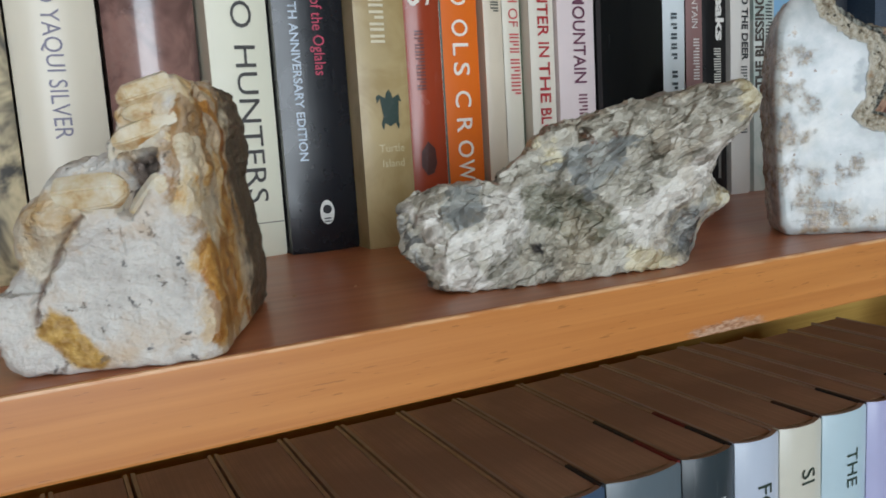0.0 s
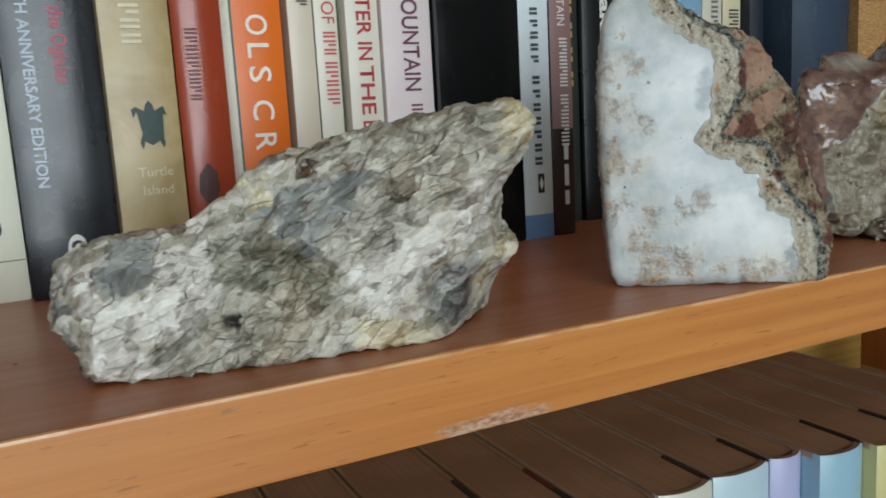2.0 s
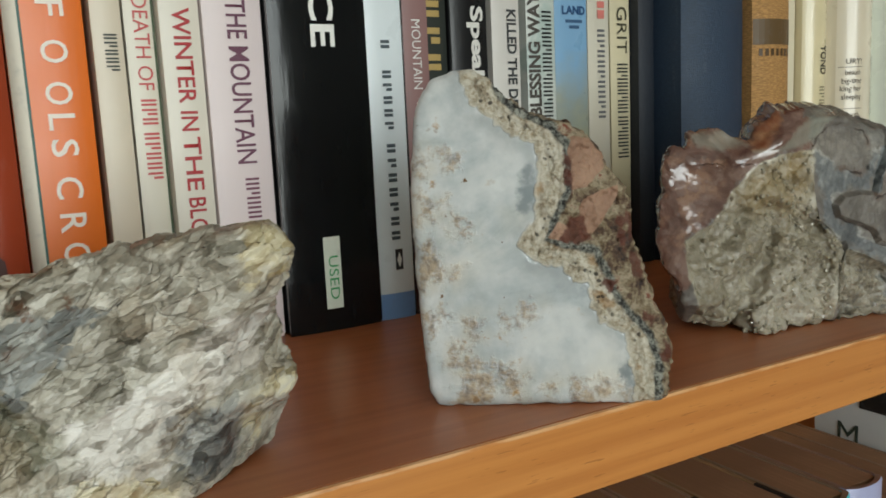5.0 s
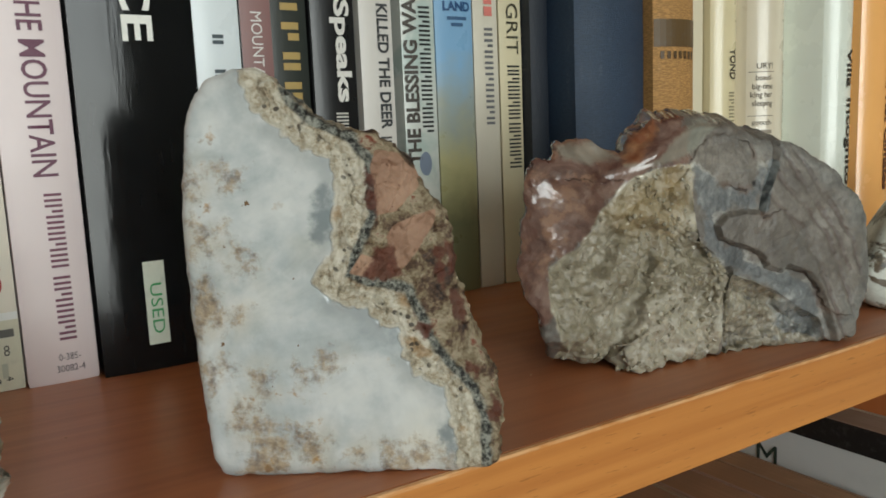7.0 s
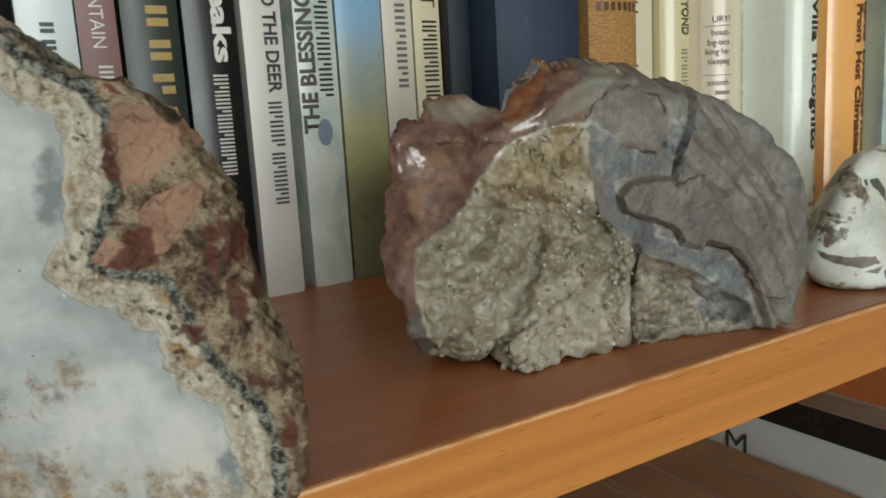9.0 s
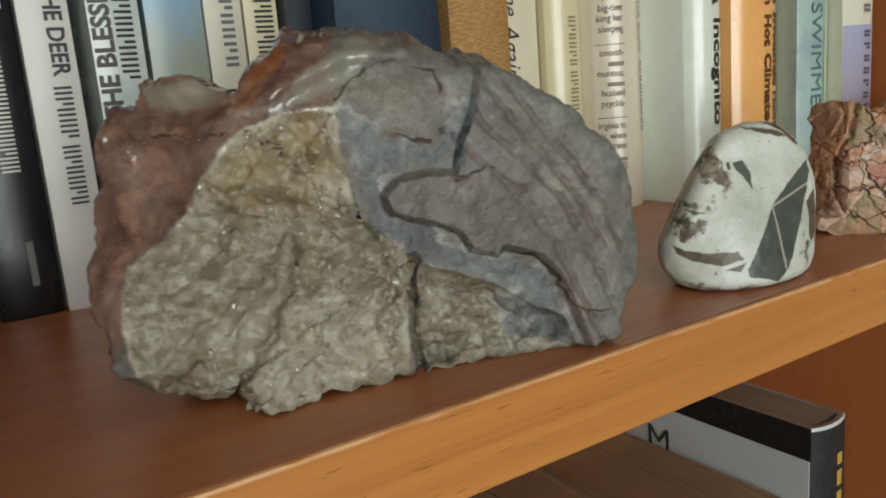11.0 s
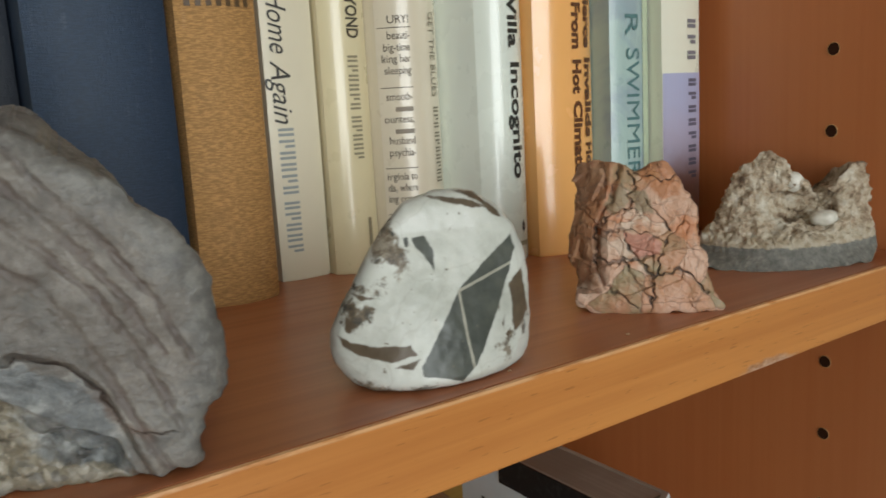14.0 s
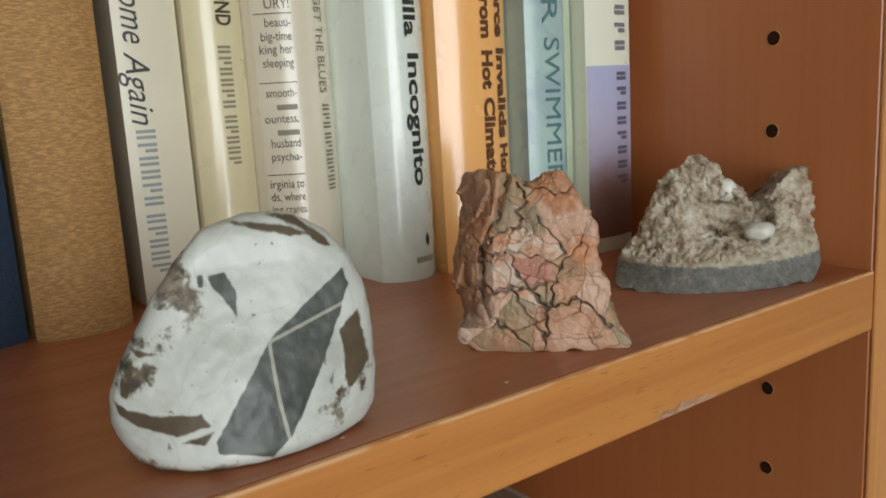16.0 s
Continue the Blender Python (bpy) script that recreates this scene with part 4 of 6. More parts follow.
m.bump(m.noise(520, 5, 0.65), 0.5, 0.0010)
m.b.inputs["Subsurface Weight"].default_value = 0.10
m.b.inputs["Subsurface Radius"].default_value = (0.004, 0.003, 0.0025)
R1 = [(-3, 2), (-5.6, 9.5), (-3.8, 17.5), (1.7, 23), (0.5, 26.7), (1.5, 31.7), (4.1, 35.9), (7.3, 39.2), (11.9, 43.9), (18.8, 44.2), (23, 44.6), (22, 47.6), (23.1, 51.1), (23.2, 54.6), (24.5, 57.4), (29.7, 60.6), (34, 61.8), (36.5, 61.2), (38.5, 56), (39.5, 46), (39, 36), (40.5, 25), (42, 12), (41.5, 1), (38, 0), (28, 0), (17, 0), (8, 0), (0, 0)]
CAVE1 = [(24.7, 44.5), (31.5, 45.5), (31.9, 42.6), (30.1, 39.1), (25.8, 32.8), (23.8, 33.7), (26.4, 37.9), (24.7, 41.6)]
CRACK1 = [(16.8, 33.5), (12, 28), (9, 23.1), (6, 18.9), (4.4, 11.5)]


def r1_front(u, v):
    cave = np.clip(inside_distance(CAVE1, u, v) + 1.0, 0, 4) * 3.6
    top = np.clip(v - 34, 0, 30) * 0.20 + np.clip(u - 37, 0, 20) * 0.6
    left = np.clip(10 - u, 0, 30) * 0.3 * (v > 18)
    crack = np.clip(1.2 - line_distance(CRACK1, u, v, 0.6), 0, 2) * 1.6
    lump = -5.0 * np.exp(-(((u - 13) / 9) ** 2 + ((v - 33) / 6) ** 2))
    return cave + top + left + crack + lump


def r1_relief(p, uv):
    flat = np.clip((uv[:, 1] - 30) / 10, 0.35, 1)
    return each(p, lambda q: 1.3 * facet(q, 0.085, 1.6, 0.8, (1, 1, 1), 8.0) + 0.45 * facet(q, 0.3, 1.3, 1.0, (1, 1, 1), 12.0) + 1.3 * noise.fractal(q * 0.13, 0.9, 2.0, 5)) * flat


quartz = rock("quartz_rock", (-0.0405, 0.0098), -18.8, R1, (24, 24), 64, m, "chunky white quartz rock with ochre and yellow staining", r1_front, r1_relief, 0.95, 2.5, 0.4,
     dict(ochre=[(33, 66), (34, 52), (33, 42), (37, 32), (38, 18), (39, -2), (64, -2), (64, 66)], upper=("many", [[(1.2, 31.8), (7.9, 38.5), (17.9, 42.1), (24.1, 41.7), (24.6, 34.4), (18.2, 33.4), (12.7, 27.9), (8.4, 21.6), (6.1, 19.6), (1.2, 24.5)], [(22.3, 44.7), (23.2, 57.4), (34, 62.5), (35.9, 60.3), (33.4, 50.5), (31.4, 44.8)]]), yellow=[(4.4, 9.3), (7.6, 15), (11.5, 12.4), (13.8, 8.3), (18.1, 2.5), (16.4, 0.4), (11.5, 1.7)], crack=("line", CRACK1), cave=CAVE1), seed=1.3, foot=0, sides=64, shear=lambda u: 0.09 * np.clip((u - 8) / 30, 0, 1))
M_POINT = Mat("milky_quartz_point", 0.2, 0.5)
M_POINT.color(M_POINT.ramp(M_POINT.noise(140, 5, 0.65), (0.34, lin(176, 136, 84)), (0.46, lin(204, 186, 152)), (0.6, lin(216, 208, 190))))
M_POINT.bump(M_POINT.noise(1.0, 4, 0.6, 0, M_POINT.scaled(500, 500, 120)), 0.3, 0.0008)
M_POINT.b.inputs["Subsurface Weight"].default_value = 0.3
M_POINT.b.inputs["Subsurface Radius"].default_value = (0.004, 0.003, 0.002)


def quartz_point(a, b, r, deep):
    """A blunt six-sided crystal from its root a to its tip b, both along and up in millimetres."""
    a, b = Vector((a[0], deep + 2.0, a[1])) * MM, Vector((b[0], deep - 1.0, b[1])) * MM
    q, size, bm = (b - a).to_track_quat("Z", "X").to_matrix(), (b - a).length, bmesh.new()
    rings = []
    for k, w in ((-0.15, 1.0), (0.35, 1.03), (0.78, 0.95), (0.97, 0.35)):
        rings.append([bm.verts.new(a + q @ Vector((r * MM * w * math.cos(math.pi / 3 * i + 0.3), r * MM * w * 0.85 * math.sin(math.pi / 3 * i + 0.3), size * k))) for i in range(6)])
    for lo, hi in zip(rings, rings[1:]):
        for i in range(6):
            bm.faces.new((lo[i], lo[(i + 1) % 6], hi[(i + 1) % 6], hi[i]))
    bm.faces.new(rings[-1])
    bm.faces.new(rings[0][::-1])
    bmesh.ops.bevel(bm, geom=bm.edges[:], offset=r * MM * 0.09, segments=2, affect="EDGES")
    part("quartz_crystal", bm, M_POINT, quartz, "blunt milky quartz crystal")


for root, tip, r, deep in (((33.7, 59.3), (24.4, 56.3), 3, 5), ((34.6, 51.5), (22.7, 47.5), 3, 3.5), ((33.2, 54.8), (25.4, 53.4), 2, 4), ((13.9, 37.7), (26.8, 38.6), 4.2, -1.5), ((27.3, 33.4), (33.8, 41), 3, 2.5)):
    quartz_point(root, tip, r, deep)

# grey-green bladed stone
m = Mat("grey_bladed_stone", 0.5, 0.5)
flow = m.warp(0.005, 140, m.scaled(1, 1, 1, (0, 0.5, 0)))


def flakes(scale):
    n = m.t.nodes.new("ShaderNodeSeparateColor")
    m.put(n.inputs[0], m.voro(1.0, "F1", "Color", m.scaled(*scale, (0, 0, 0), flow)))
    return n.outputs


big, mid, tiny = flakes((100, 120, 205)), flakes((240, 280, 500)), flakes((540, 620, 1200))
grain = m.noise(420, 6, 0.75, 0.4)
tone = m.math("ADD", m.math("ADD", m.math("MULTIPLY", big[0], 0.28), m.math("MULTIPLY", mid[0], 0.24)), m.math("ADD", m.math("MULTIPLY", tiny[0], 0.14), m.math("MULTIPLY", grain, 0.34)))
wob = m.math("ADD", m.math("MULTIPLY", m.math("SUBTRACT", m.noise(170, 5, 0.7), 0.5), 7.0), m.math("MULTIPLY", m.math("SUBTRACT", mid[1], 0.5), 3.5))
col = m.ramp(tone, (0.26, lin(104, 100, 88)), (0.42, lin(146, 141, 128)), (0.56, lin(176, 171, 158)), (0.74, lin(206, 202, 190)))
wh = m.ramp(tone, (0.26, lin(150, 144, 134)), (0.40, lin(196, 191, 182)), (0.56, lin(218, 214, 206)), (0.74, lin(232, 229, 222)))
col = m.mix(m.math("MULTIPLY", m.step(m.math("ADD", m.attr("white"), wob), -1.0, 0.8), 0.95), col, wh)
gr = m.ramp(tone, (0.26, lin(72, 72, 56)), (0.44, lin(106, 105, 88)), (0.60, lin(136, 134, 118)), (0.78, lin(180, 178, 164)))
col = m.mix(m.math("MULTIPLY", m.step(m.math("ADD", m.attr("olive"), wob), -1.2, 1.2), 0.92), col, gr)
bl = m.ramp(m.math("ADD", m.math("MULTIPLY", big[0], 0.45), m.math("MULTIPLY", m.noise(130, 5, 0.65), 0.55)), (0.32, lin(116, 119, 118)), (0.52, lin(140, 143, 140)), (0.70, lin(168, 169, 163)))
col = m.mix(m.math("MULTIPLY", m.step(m.math("ADD", m.attr("grey"), wob), -0.8, 0.8), 0.9), col, bl)
# left end and right undercut: their shade is put into the colour
dk = m.ramp(tone, (0.28, lin(48, 48, 48)), (0.46, lin(88, 89, 88)), (0.62, lin(134, 135, 132)), (0.8, lin(190, 190, 184)))
col = m.mix(m.math("MULTIPLY", m.step(m.math("ADD", m.attr("dark"), wob), -1.2, 1.2), 0.9), col, dk)
cream = m.ramp(tone, (0.3, lin(150, 132, 92)), (0.48, lin(194, 182, 146)), (0.65, lin(220, 212, 184)))
col = m.mix(m.math("MULTIPLY", m.step(m.math("ADD", m.attr("cream"), wob), -1.2, 1.5), 0.85), col, cream)
col = m.mix(m.step(m.math("ADD", m.attr("spot"), m.math("MULTIPLY", wob, 0.25)), -0.5, 0.6), col, lin(34, 36, 44))
rust = m.math("MULTIPLY", m.step(m.noise(110, 5, 0.7), 0.5, 0.6), m.step(m.math("ADD", m.attr("rust"), wob), -2.0, 2.0))
col = m.mix(m.math("MULTIPLY", rust, 0.85), col, lin(102, 64, 38))
col = m.mix(m.math("MULTIPLY", m.step(m.noise(48, 5, 0.65, 0.5), 0.5, 0.66), 0.4), col, m.ramp(tone, (0.3, lin(110, 90, 66)), (0.5, lin(168, 150, 122)), (0.7, lin(204, 192, 168))))
seam = m.voro(1.0, "DISTANCE_TO_EDGE", "Distance", m.scaled(100, 120, 205, (0, 0, 0), flow))
ck = m.math("MULTIPLY", m.step(seam, 0.045, 0.0), m.step(m.noise(90, 3), 0.52, 0.66))
fine = m.math("MULTIPLY", m.step(m.voro(1.0, "DISTANCE_TO_EDGE", "Distance", m.scaled(240, 280, 500, (0, 0, 0), flow)), 0.06, 0.0), m.step(m.noise(120, 3), 0.54, 0.66))
ck = m.math("MAXIMUM", ck, m.math("MULTIPLY", fine, 0.7))
col = m.mix(m.math("MULTIPLY", ck, 0.55), col, lin(84, 74, 60))
m.color(col)
m.rough(m.math("ADD", 0.24, m.math("MULTIPLY", mid[2], 0.34)))
m.bump(m.math("SUBTRACT", 1.0, ck), 0.5, 0.0010)
m.bump(big[1], 0.25, 0.0012)
m.bump(mid[1], 0.45, 0.0010)
m.bump(grain, 0.25, 0.0008)
m.glint(1.0, 0.45, 1.0, m.scaled(100, 120, 205, (0, 0, 0), flow))
m.glint(1.0, 0.5, 1.0, m.scaled(240, 280, 500, (0, 0, 0), flow))
m.glint(1.0, 0.28, 1.0, m.scaled(540, 620, 1200, (0, 0, 0), flow))
R2 = [(-18.1, 23.9), (-13.2, 28.1), (-7.2, 30.2), (2.1, 30.8), (10.8, 30), (15.9, 33.7), (21.8, 38), (27.7, 42.4), (35.9, 46.7), (44, 47.7), (51.6, 50.7), (60.8, 51), (68.7, 53.5), (78, 54.6), (88, 55.8), (93.4, 54.2), (94.8, 49.2), (92.4, 44.3), (90.4, 40.1), (90.2, 35), (90.4, 30), (91, 25), (92.8, 22.4), (92.6, 18.4), (90.5, 15.4), (89.4, 8), (85.9, 2.2), (76, 0), (68, 0), (58, 0), (45, 0), (33, 0), (18, 0), (6.7, 0), (-1.6, 0), (-9, 0.4), (-11.6, 3.7), (-15, 8.9), (-17.2, 13.2), (-18.6, 18)]


def r2_front(u, v):
    right = np.clip(u - (71 + 0.30 * v), 0, 30) * 1.5 * np.clip((44 - v) / 10, 0.25, 1) * (1 - 0.75 * np.exp(-((v - 18) / 6) ** 2))
    left = np.clip(-6 - u, 0, 20) * 1.0
    top = np.clip(v - (16 + 0.36 * np.clip(u, 0, 90)), 0, 30) * 0.55
    hollow = 5.5 * np.exp(-(((u - 30) / 13) ** 4 + ((v - 17) / 9) ** 4)) + 3.5 * np.exp(-(((u - 68) / 7) ** 4 + ((v - 10) / 8) ** 4))
    ledge = -2.5 / (1 + np.exp(-(v - 30 - 0.2 * (u - 40)) * 0.9)) / (1 + np.exp(-(u - 34) * 0.35))
    shelf = -2.0 * np.exp(-(((u - 60) / 14) ** 2 + ((v - 22) / 10) ** 2))
    lean = 0.10 * v
    a, b = np.clip((u - 48) / 44, 0, 1), np.clip((v - 20) / 30, 0, 1)
    beak = -18.0 * a * a * (3 - 2 * a) * b
    return right + left + top + hollow + shelf + ledge + lean + beak


def r2_relief(p, uv):
    turn = Matrix.Rotation(radians(28), 3, "Y")

    def blades(r):
        q = turn @ r
        return 1.7 * facet(q, 0.075, 1.7, 0.2, (0.8, 1.0, 1.5), 7.0) + 1.0 * facet(q, 0.19, 1.5, 0.7, (0.7, 1, 1.6), 40.0) + 0.24 * facet(q, 0.5, 1.4, 0.8, (0.6, 1, 1.6)) + 0.3 * noise.fractal(q * 0.14, 0.9, 2.0, 4)
    return each(p, blades)


rock("grey_rock", (0.073, 0.022), -9.1, R2, (34, 20), 36, m, "long grey-green bladed rock with pale cleavage faces", r2_front, r2_relief, 0.8, 2.0, 1.0,
     dict(rust=[(34.8, 41.3), (45.2, 42.1), (57.4, 43.5), (73.2, 44.7), (73, 40.4), (51.2, 41), (40.3, 34.7), (36, 37.1)], olive=[(18.9, 26.6), (24, 29), (34, 27.5), (42.5, 21.1), (48.5, 17.6), (48.2, 11.8), (42, 11), (31.6, 12.1), (23.2, 17.2), (19.2, 21.8)], grey=("many", [[(27.1, 33.6), (30.3, 38.8), (40.6, 39.6), (51.1, 40.3), (60.4, 40.4), (50.8, 34.7), (45.9, 27.9), (41.2, 24), (34.2, 30.3)], [(-6.4, 24.8), (-2.2, 27.8), (5.9, 28.4), (6.8, 22.9), (2.3, 17.9), (-4.2, 19.9)]]), dark=("many", [[(65.8, 17.5), (79, 19.3), (82.2, 14.5), (78.5, 2.6), (70.1, 2), (65.5, 10)], [(-18.1, 23.2), (-14.8, 18.3), (-11, 2.9), (-8.5, 1), (-15.7, 9), (-18.2, 16)]]), white=("many", [[(-15.5, 23.7), (-6.5, 24.1), (-4.3, 19.2), (6.4, 17.5), (7.3, 29), (18.3, 28.1), (19.2, 21.8), (20.2, 16.1), (15.5, 9.6), (0.2, 8.5), (-9.9, 15.1)], [(48.5, 19.1), (59.6, 22.5), (82.8, 39.8), (88.6, 36.5), (85.8, 24.7), (72.4, 19.9), (65.6, 13), (66.9, 3.9), (54, 2.3), (51.3, 11.5)], [(-7.8, 9.4), (0.3, 9.9), (5.2, 2.3), (-3.2, 0.3), (-8.4, 2.6)]]), cream=("many", [[(51.1, 7.1), (59, 7.7), (68.5, 2.2), (66.7, -1), (52.2, -1.1)], [(24.8, 40.6), (31.9, 41.5), (33, 34.5), (27.2, 34.9)], [(84, 18.9), (90.9, 22.1), (93.4, 19.6), (86.5, 16.4), (83.6, 5.1), (81.3, 11.5)], [(85.5, 56.6), (96, 54.4), (96, 46.5), (86, 44.6)]]), spot=[(20.4, 11.4), (24.2, 11.2), (23.6, 8.8), (20.6, 9.2)]), n=600, rings=90, shear=0.2, sides=40, seed=2.1, belly=3.0, foot=0)

# polished white chalcedony slab with a brown crust
m = Mat("white_chalcedony_slab", 0.28, 0.5)
wob = m.math("MULTIPLY", m.math("SUBTRACT", m.noise(260, 5, 0.65), 0.5), 7.0)
fog = m.math("ADD", m.math("MULTIPLY", m.noise(36, 5, 0.6, 0.8), 0.7), m.math("MULTIPLY", m.noise(150, 4, 0.6), 0.3))
col = m.ramp(fog, (0.36, lin(150, 158, 162)), (0.46, lin(176, 182, 184)), (0.55, lin(196, 199, 199)), (0.68, lin(212, 213, 210)))
haze = m.noise(120, 4, 0.6)
col = m.mix(m.math("MULTIPLY", m.step(haze, 0.55, 0.7), 0.35), col, lin(216, 220, 220))
col = m.mix(m.math("MULTIPLY", m.step(m.noise(26, 3, 0.6), 0.52, 0.68), 0.3), col, lin(196, 188, 166))
warm = m.math("MULTIPLY", m.step(m.attr("stain"), -7.0, 1.0), m.step(m.noise(70, 4, 0.6), 0.38, 0.62))
col = m.mix(m.math("MULTIPLY", warm, 0.4), col, m.ramp(m.noise(45, 3), (0.4, lin(170, 152, 118)), (0.6, lin(186, 178, 158))))
soft = m.step(m.math("ADD", m.attr("stain"), m.math("MULTIPLY", m.math("SUBTRACT", m.noise(230, 6, 0.72), 0.5), 26.0)), -3.0, 3.0)
brn = m.ramp(m.noise(300, 5, 0.7), (0.34, lin(70, 52, 36)), (0.46, lin(122, 98, 68)), (0.58, lin(158, 136, 102)), (0.72, lin(182, 170, 148)))
col = m.mix(m.math("MULTIPLY", soft, 0.75), col, brn)
drop = m.math("MULTIPLY", m.step(m.noise(150, 5, 0.65, 0.2), 0.62, 0.70), m.step(m.attr("stain"), -16.0, -4.0))
col = m.mix(m.math("MULTIPLY", drop, 0.75), col, m.ramp(m.noise(500, 3), (0.35, lin(112, 78, 44)), (0.65, lin(180, 138, 72))))
col = m.mix(m.step(m.noise(430, 2, 0.6), 0.715, 0.76), col, lin(108, 84, 60))
gy = m.step(m.math("ADD", m.attr("grey"), wob), -1.0, 1.5)
col = m.mix(m.math("MULTIPLY", gy, 0.85), col, lin(112, 122, 126))
lump = m.math("MULTIPLY", m.math("SUBTRACT", 0.42, m.voro(420)), 1.3)
dcr = m.math("ADD", m.math("ADD", m.attr("crust"), lump), m.math("MULTIPLY", wob, 0.25))
din = m.math("ADD", m.attr("inner"), m.math("MULTIPLY", wob, 0.3))
halo = m.math("MULTIPLY", m.step(dcr, -6.0, -0.5), m.step(m.noise(80, 4), 0.38, 0.58))
col = m.mix(m.math("MULTIPLY", halo, 0.6), col, lin(136, 142, 144))
crust = m.step(dcr, -0.35, 0.35)
speck = m.math("ADD", m.math("MULTIPLY", m.noise(640, 4, 0.75), 0.6), m.math("MULTIPLY", m.noise(180, 4, 0.65), 0.4))
band_c = m.ramp(speck, (0.34, lin(84, 72, 56)), (0.42, lin(150, 138, 116)), (0.52, lin(188, 181, 164)), (0.7, lin(210, 207, 198)))
band_c = m.mix(m.math("MULTIPLY", m.step(m.math("SINE", m.math("MULTIPLY", dcr, 2.4)), 0.2, 0.9), 0.4), band_c, lin(144, 138, 122))
band_c = m.mix(m.math("MULTIPLY", m.step(m.noise(130, 4), 0.56, 0.66), 0.6), band_c, lin(150, 112, 60))
rowed = m.math("MULTIPLY", m.step(dcr, 1.2, 2.0), m.step(dcr, 4.6, 3.6))
pits = m.math("MULTIPLY", m.math("MULTIPLY", m.step(m.voro(560, "F1", "Distance", m.warp(0.002, 300)), 0.36, 0.24), rowed), m.step(m.noise(110, 3), 0.42, 0.55))
band_c = m.mix(m.math("MULTIPLY", pits, 0.85), band_c, lin(40, 34, 30))
band_c = m.mix(m.math("MULTIPLY", m.math("MULTIPLY", m.step(dcr, 1.2, 0.3), m.step(m.noise(90, 4), 0.4, 0.6)), 0.5), band_c, lin(206, 202, 190))
gband = m.ramp(m.noise(560, 4, 0.75), (0.42, lin(24, 23, 22)), (0.49, lin(84, 86, 80)), (0.6, lin(142, 143, 134)))
mid = m.ramp(m.noise(170, 6, 0.75, 0.3), (0.36, lin(38, 26, 22)), (0.43, lin(84, 62, 46)), (0.50, lin(126, 112, 88)), (0.58, lin(158, 146, 124)), (0.64, lin(112, 52, 30)))
bc = m.mix(m.step(din, -0.4, 0.4), band_c, gband)
bc = m.mix(m.step(din, 1.6, 2.6), bc, mid)
pk = m.ramp(m.noise(120, 4), (0.35, lin(142, 110, 90)), (0.65, lin(166, 134, 112)))
pk = m.mix(m.step(m.noise(500, 3), 0.66, 0.72), pk, lin(96, 54, 36))
bc = m.mix(m.step(m.math("ADD", m.attr("pink"), m.math("MULTIPLY", wob, 0.12)), 0.0, 0.35), bc, pk)
red = m.step(m.math("ADD", m.attr("red"), m.math("MULTIPLY", wob, 0.7)), -0.5, 0.4)
bc = m.mix(m.math("MULTIPLY", red, 0.9), bc, m.mix(m.noise(300, 3), lin(44, 22, 18), lin(108, 54, 34)))
col = m.mix(crust, col, bc)
m.color(col)
m.rough(m.math("ADD", 0.20, m.math("MULTIPLY", crust, 0.35)))
m.bump(m.math("MULTIPLY", crust, m.noise(800, 5, 0.7)), 0.6, 0.0012)
m.bump(m.math("MULTIPLY", soft, m.noise(500, 4, 0.7)), 0.3, 0.0008)
m.b.inputs["Subsurface Weight"].default_value = 0.12
m.b.inputs["Subsurface Radius"].default_value = (0.004, 0.004, 0.004)
R3 = [(-0.6, 3.5), (-1.8, 13.6), (-2.3, 23.5), (-3.0, 35.7), (-3.4, 45.3), (-3.2, 54.7), (-2.6, 66.1), (-1.8, 73.5), (-0.2, 79.5), (3.4, 84.1), (8.8, 85.9), (13.3, 86.4), (17.1, 83.3), (21.9, 79.2), (25, 75.8), (30.5, 73.3), (36.1, 72), (40.5, 69.5), (44.3, 66), (45.8, 62), (48.5, 59), (51.7, 53.8), (52.7, 49.1), (52.5, 43.3), (54, 37.3), (56.1, 31.3), (58.8, 24), (60.9, 17.8), (61.6, 11.7), (60.6, 1), (57, 0), (45, 0), (30, 0), (13, 0), (1, 0)]
RIM3 = [(9.1, 86), (12.6, 77.4), (18, 72.7), (22.3, 69.2), (27.8, 66.7), (28.7, 61.5), (27.6, 53.5), (27.9, 48.9), (24.1, 44.9), (23.1, 41.4), (26, 37.7), (34.1, 35.7), (36.8, 32), (40.3, 31.3), (40.9, 25.8), (43.4, 21.5), (49.1, 18.2), (50.1, 12), (51.6, 5.8), (51.5, -2)]
INNER3 = [(16.5, 86), (19.5, 78.2), (24.3, 73.6), (31.5, 70.5), (35.2, 65.8), (35.2, 55.6), (31.9, 48.7), (29.8, 42.9), (34.4, 41), (41.9, 39), (44.5, 32.9), (47.1, 26.8), (51.1, 21.8), (54.4, 18.1), (56.6, 11.8), (56.5, -2)]


def r3_front(u, v):
    c = inside_distance(RIM3 + [(80, -2), (80, 90)], u, v)
    i = inside_distance(INNER3 + [(80, -2), (80, 90)], u, v)
    return 0.3 * np.clip(c, 0, 1) + np.clip(i - 1, 0, 10) * 0.45 + 0.0016 * np.clip(v - 40, 0, 60) ** 2


def r3_relief(p, uv):
    c = np.clip(inside_distance(RIM3 + [(80, -2), (80, 90)], uv[:, 0], uv[:, 1]), 0, 3) / 3
    back = np.clip((p[:, 1] - 5) / 6, 0, 1)
    r = each(p, lambda q: 0.9 * noise.fractal(q * 0.35, 0.9, 2.0, 4) + 0.8 * facet(q, 0.28, 0.9, 0.8))
    return r * np.maximum(c, back * 0.7) + each(p, lambda q: 0.1 * noise.noise(q * 0.06))


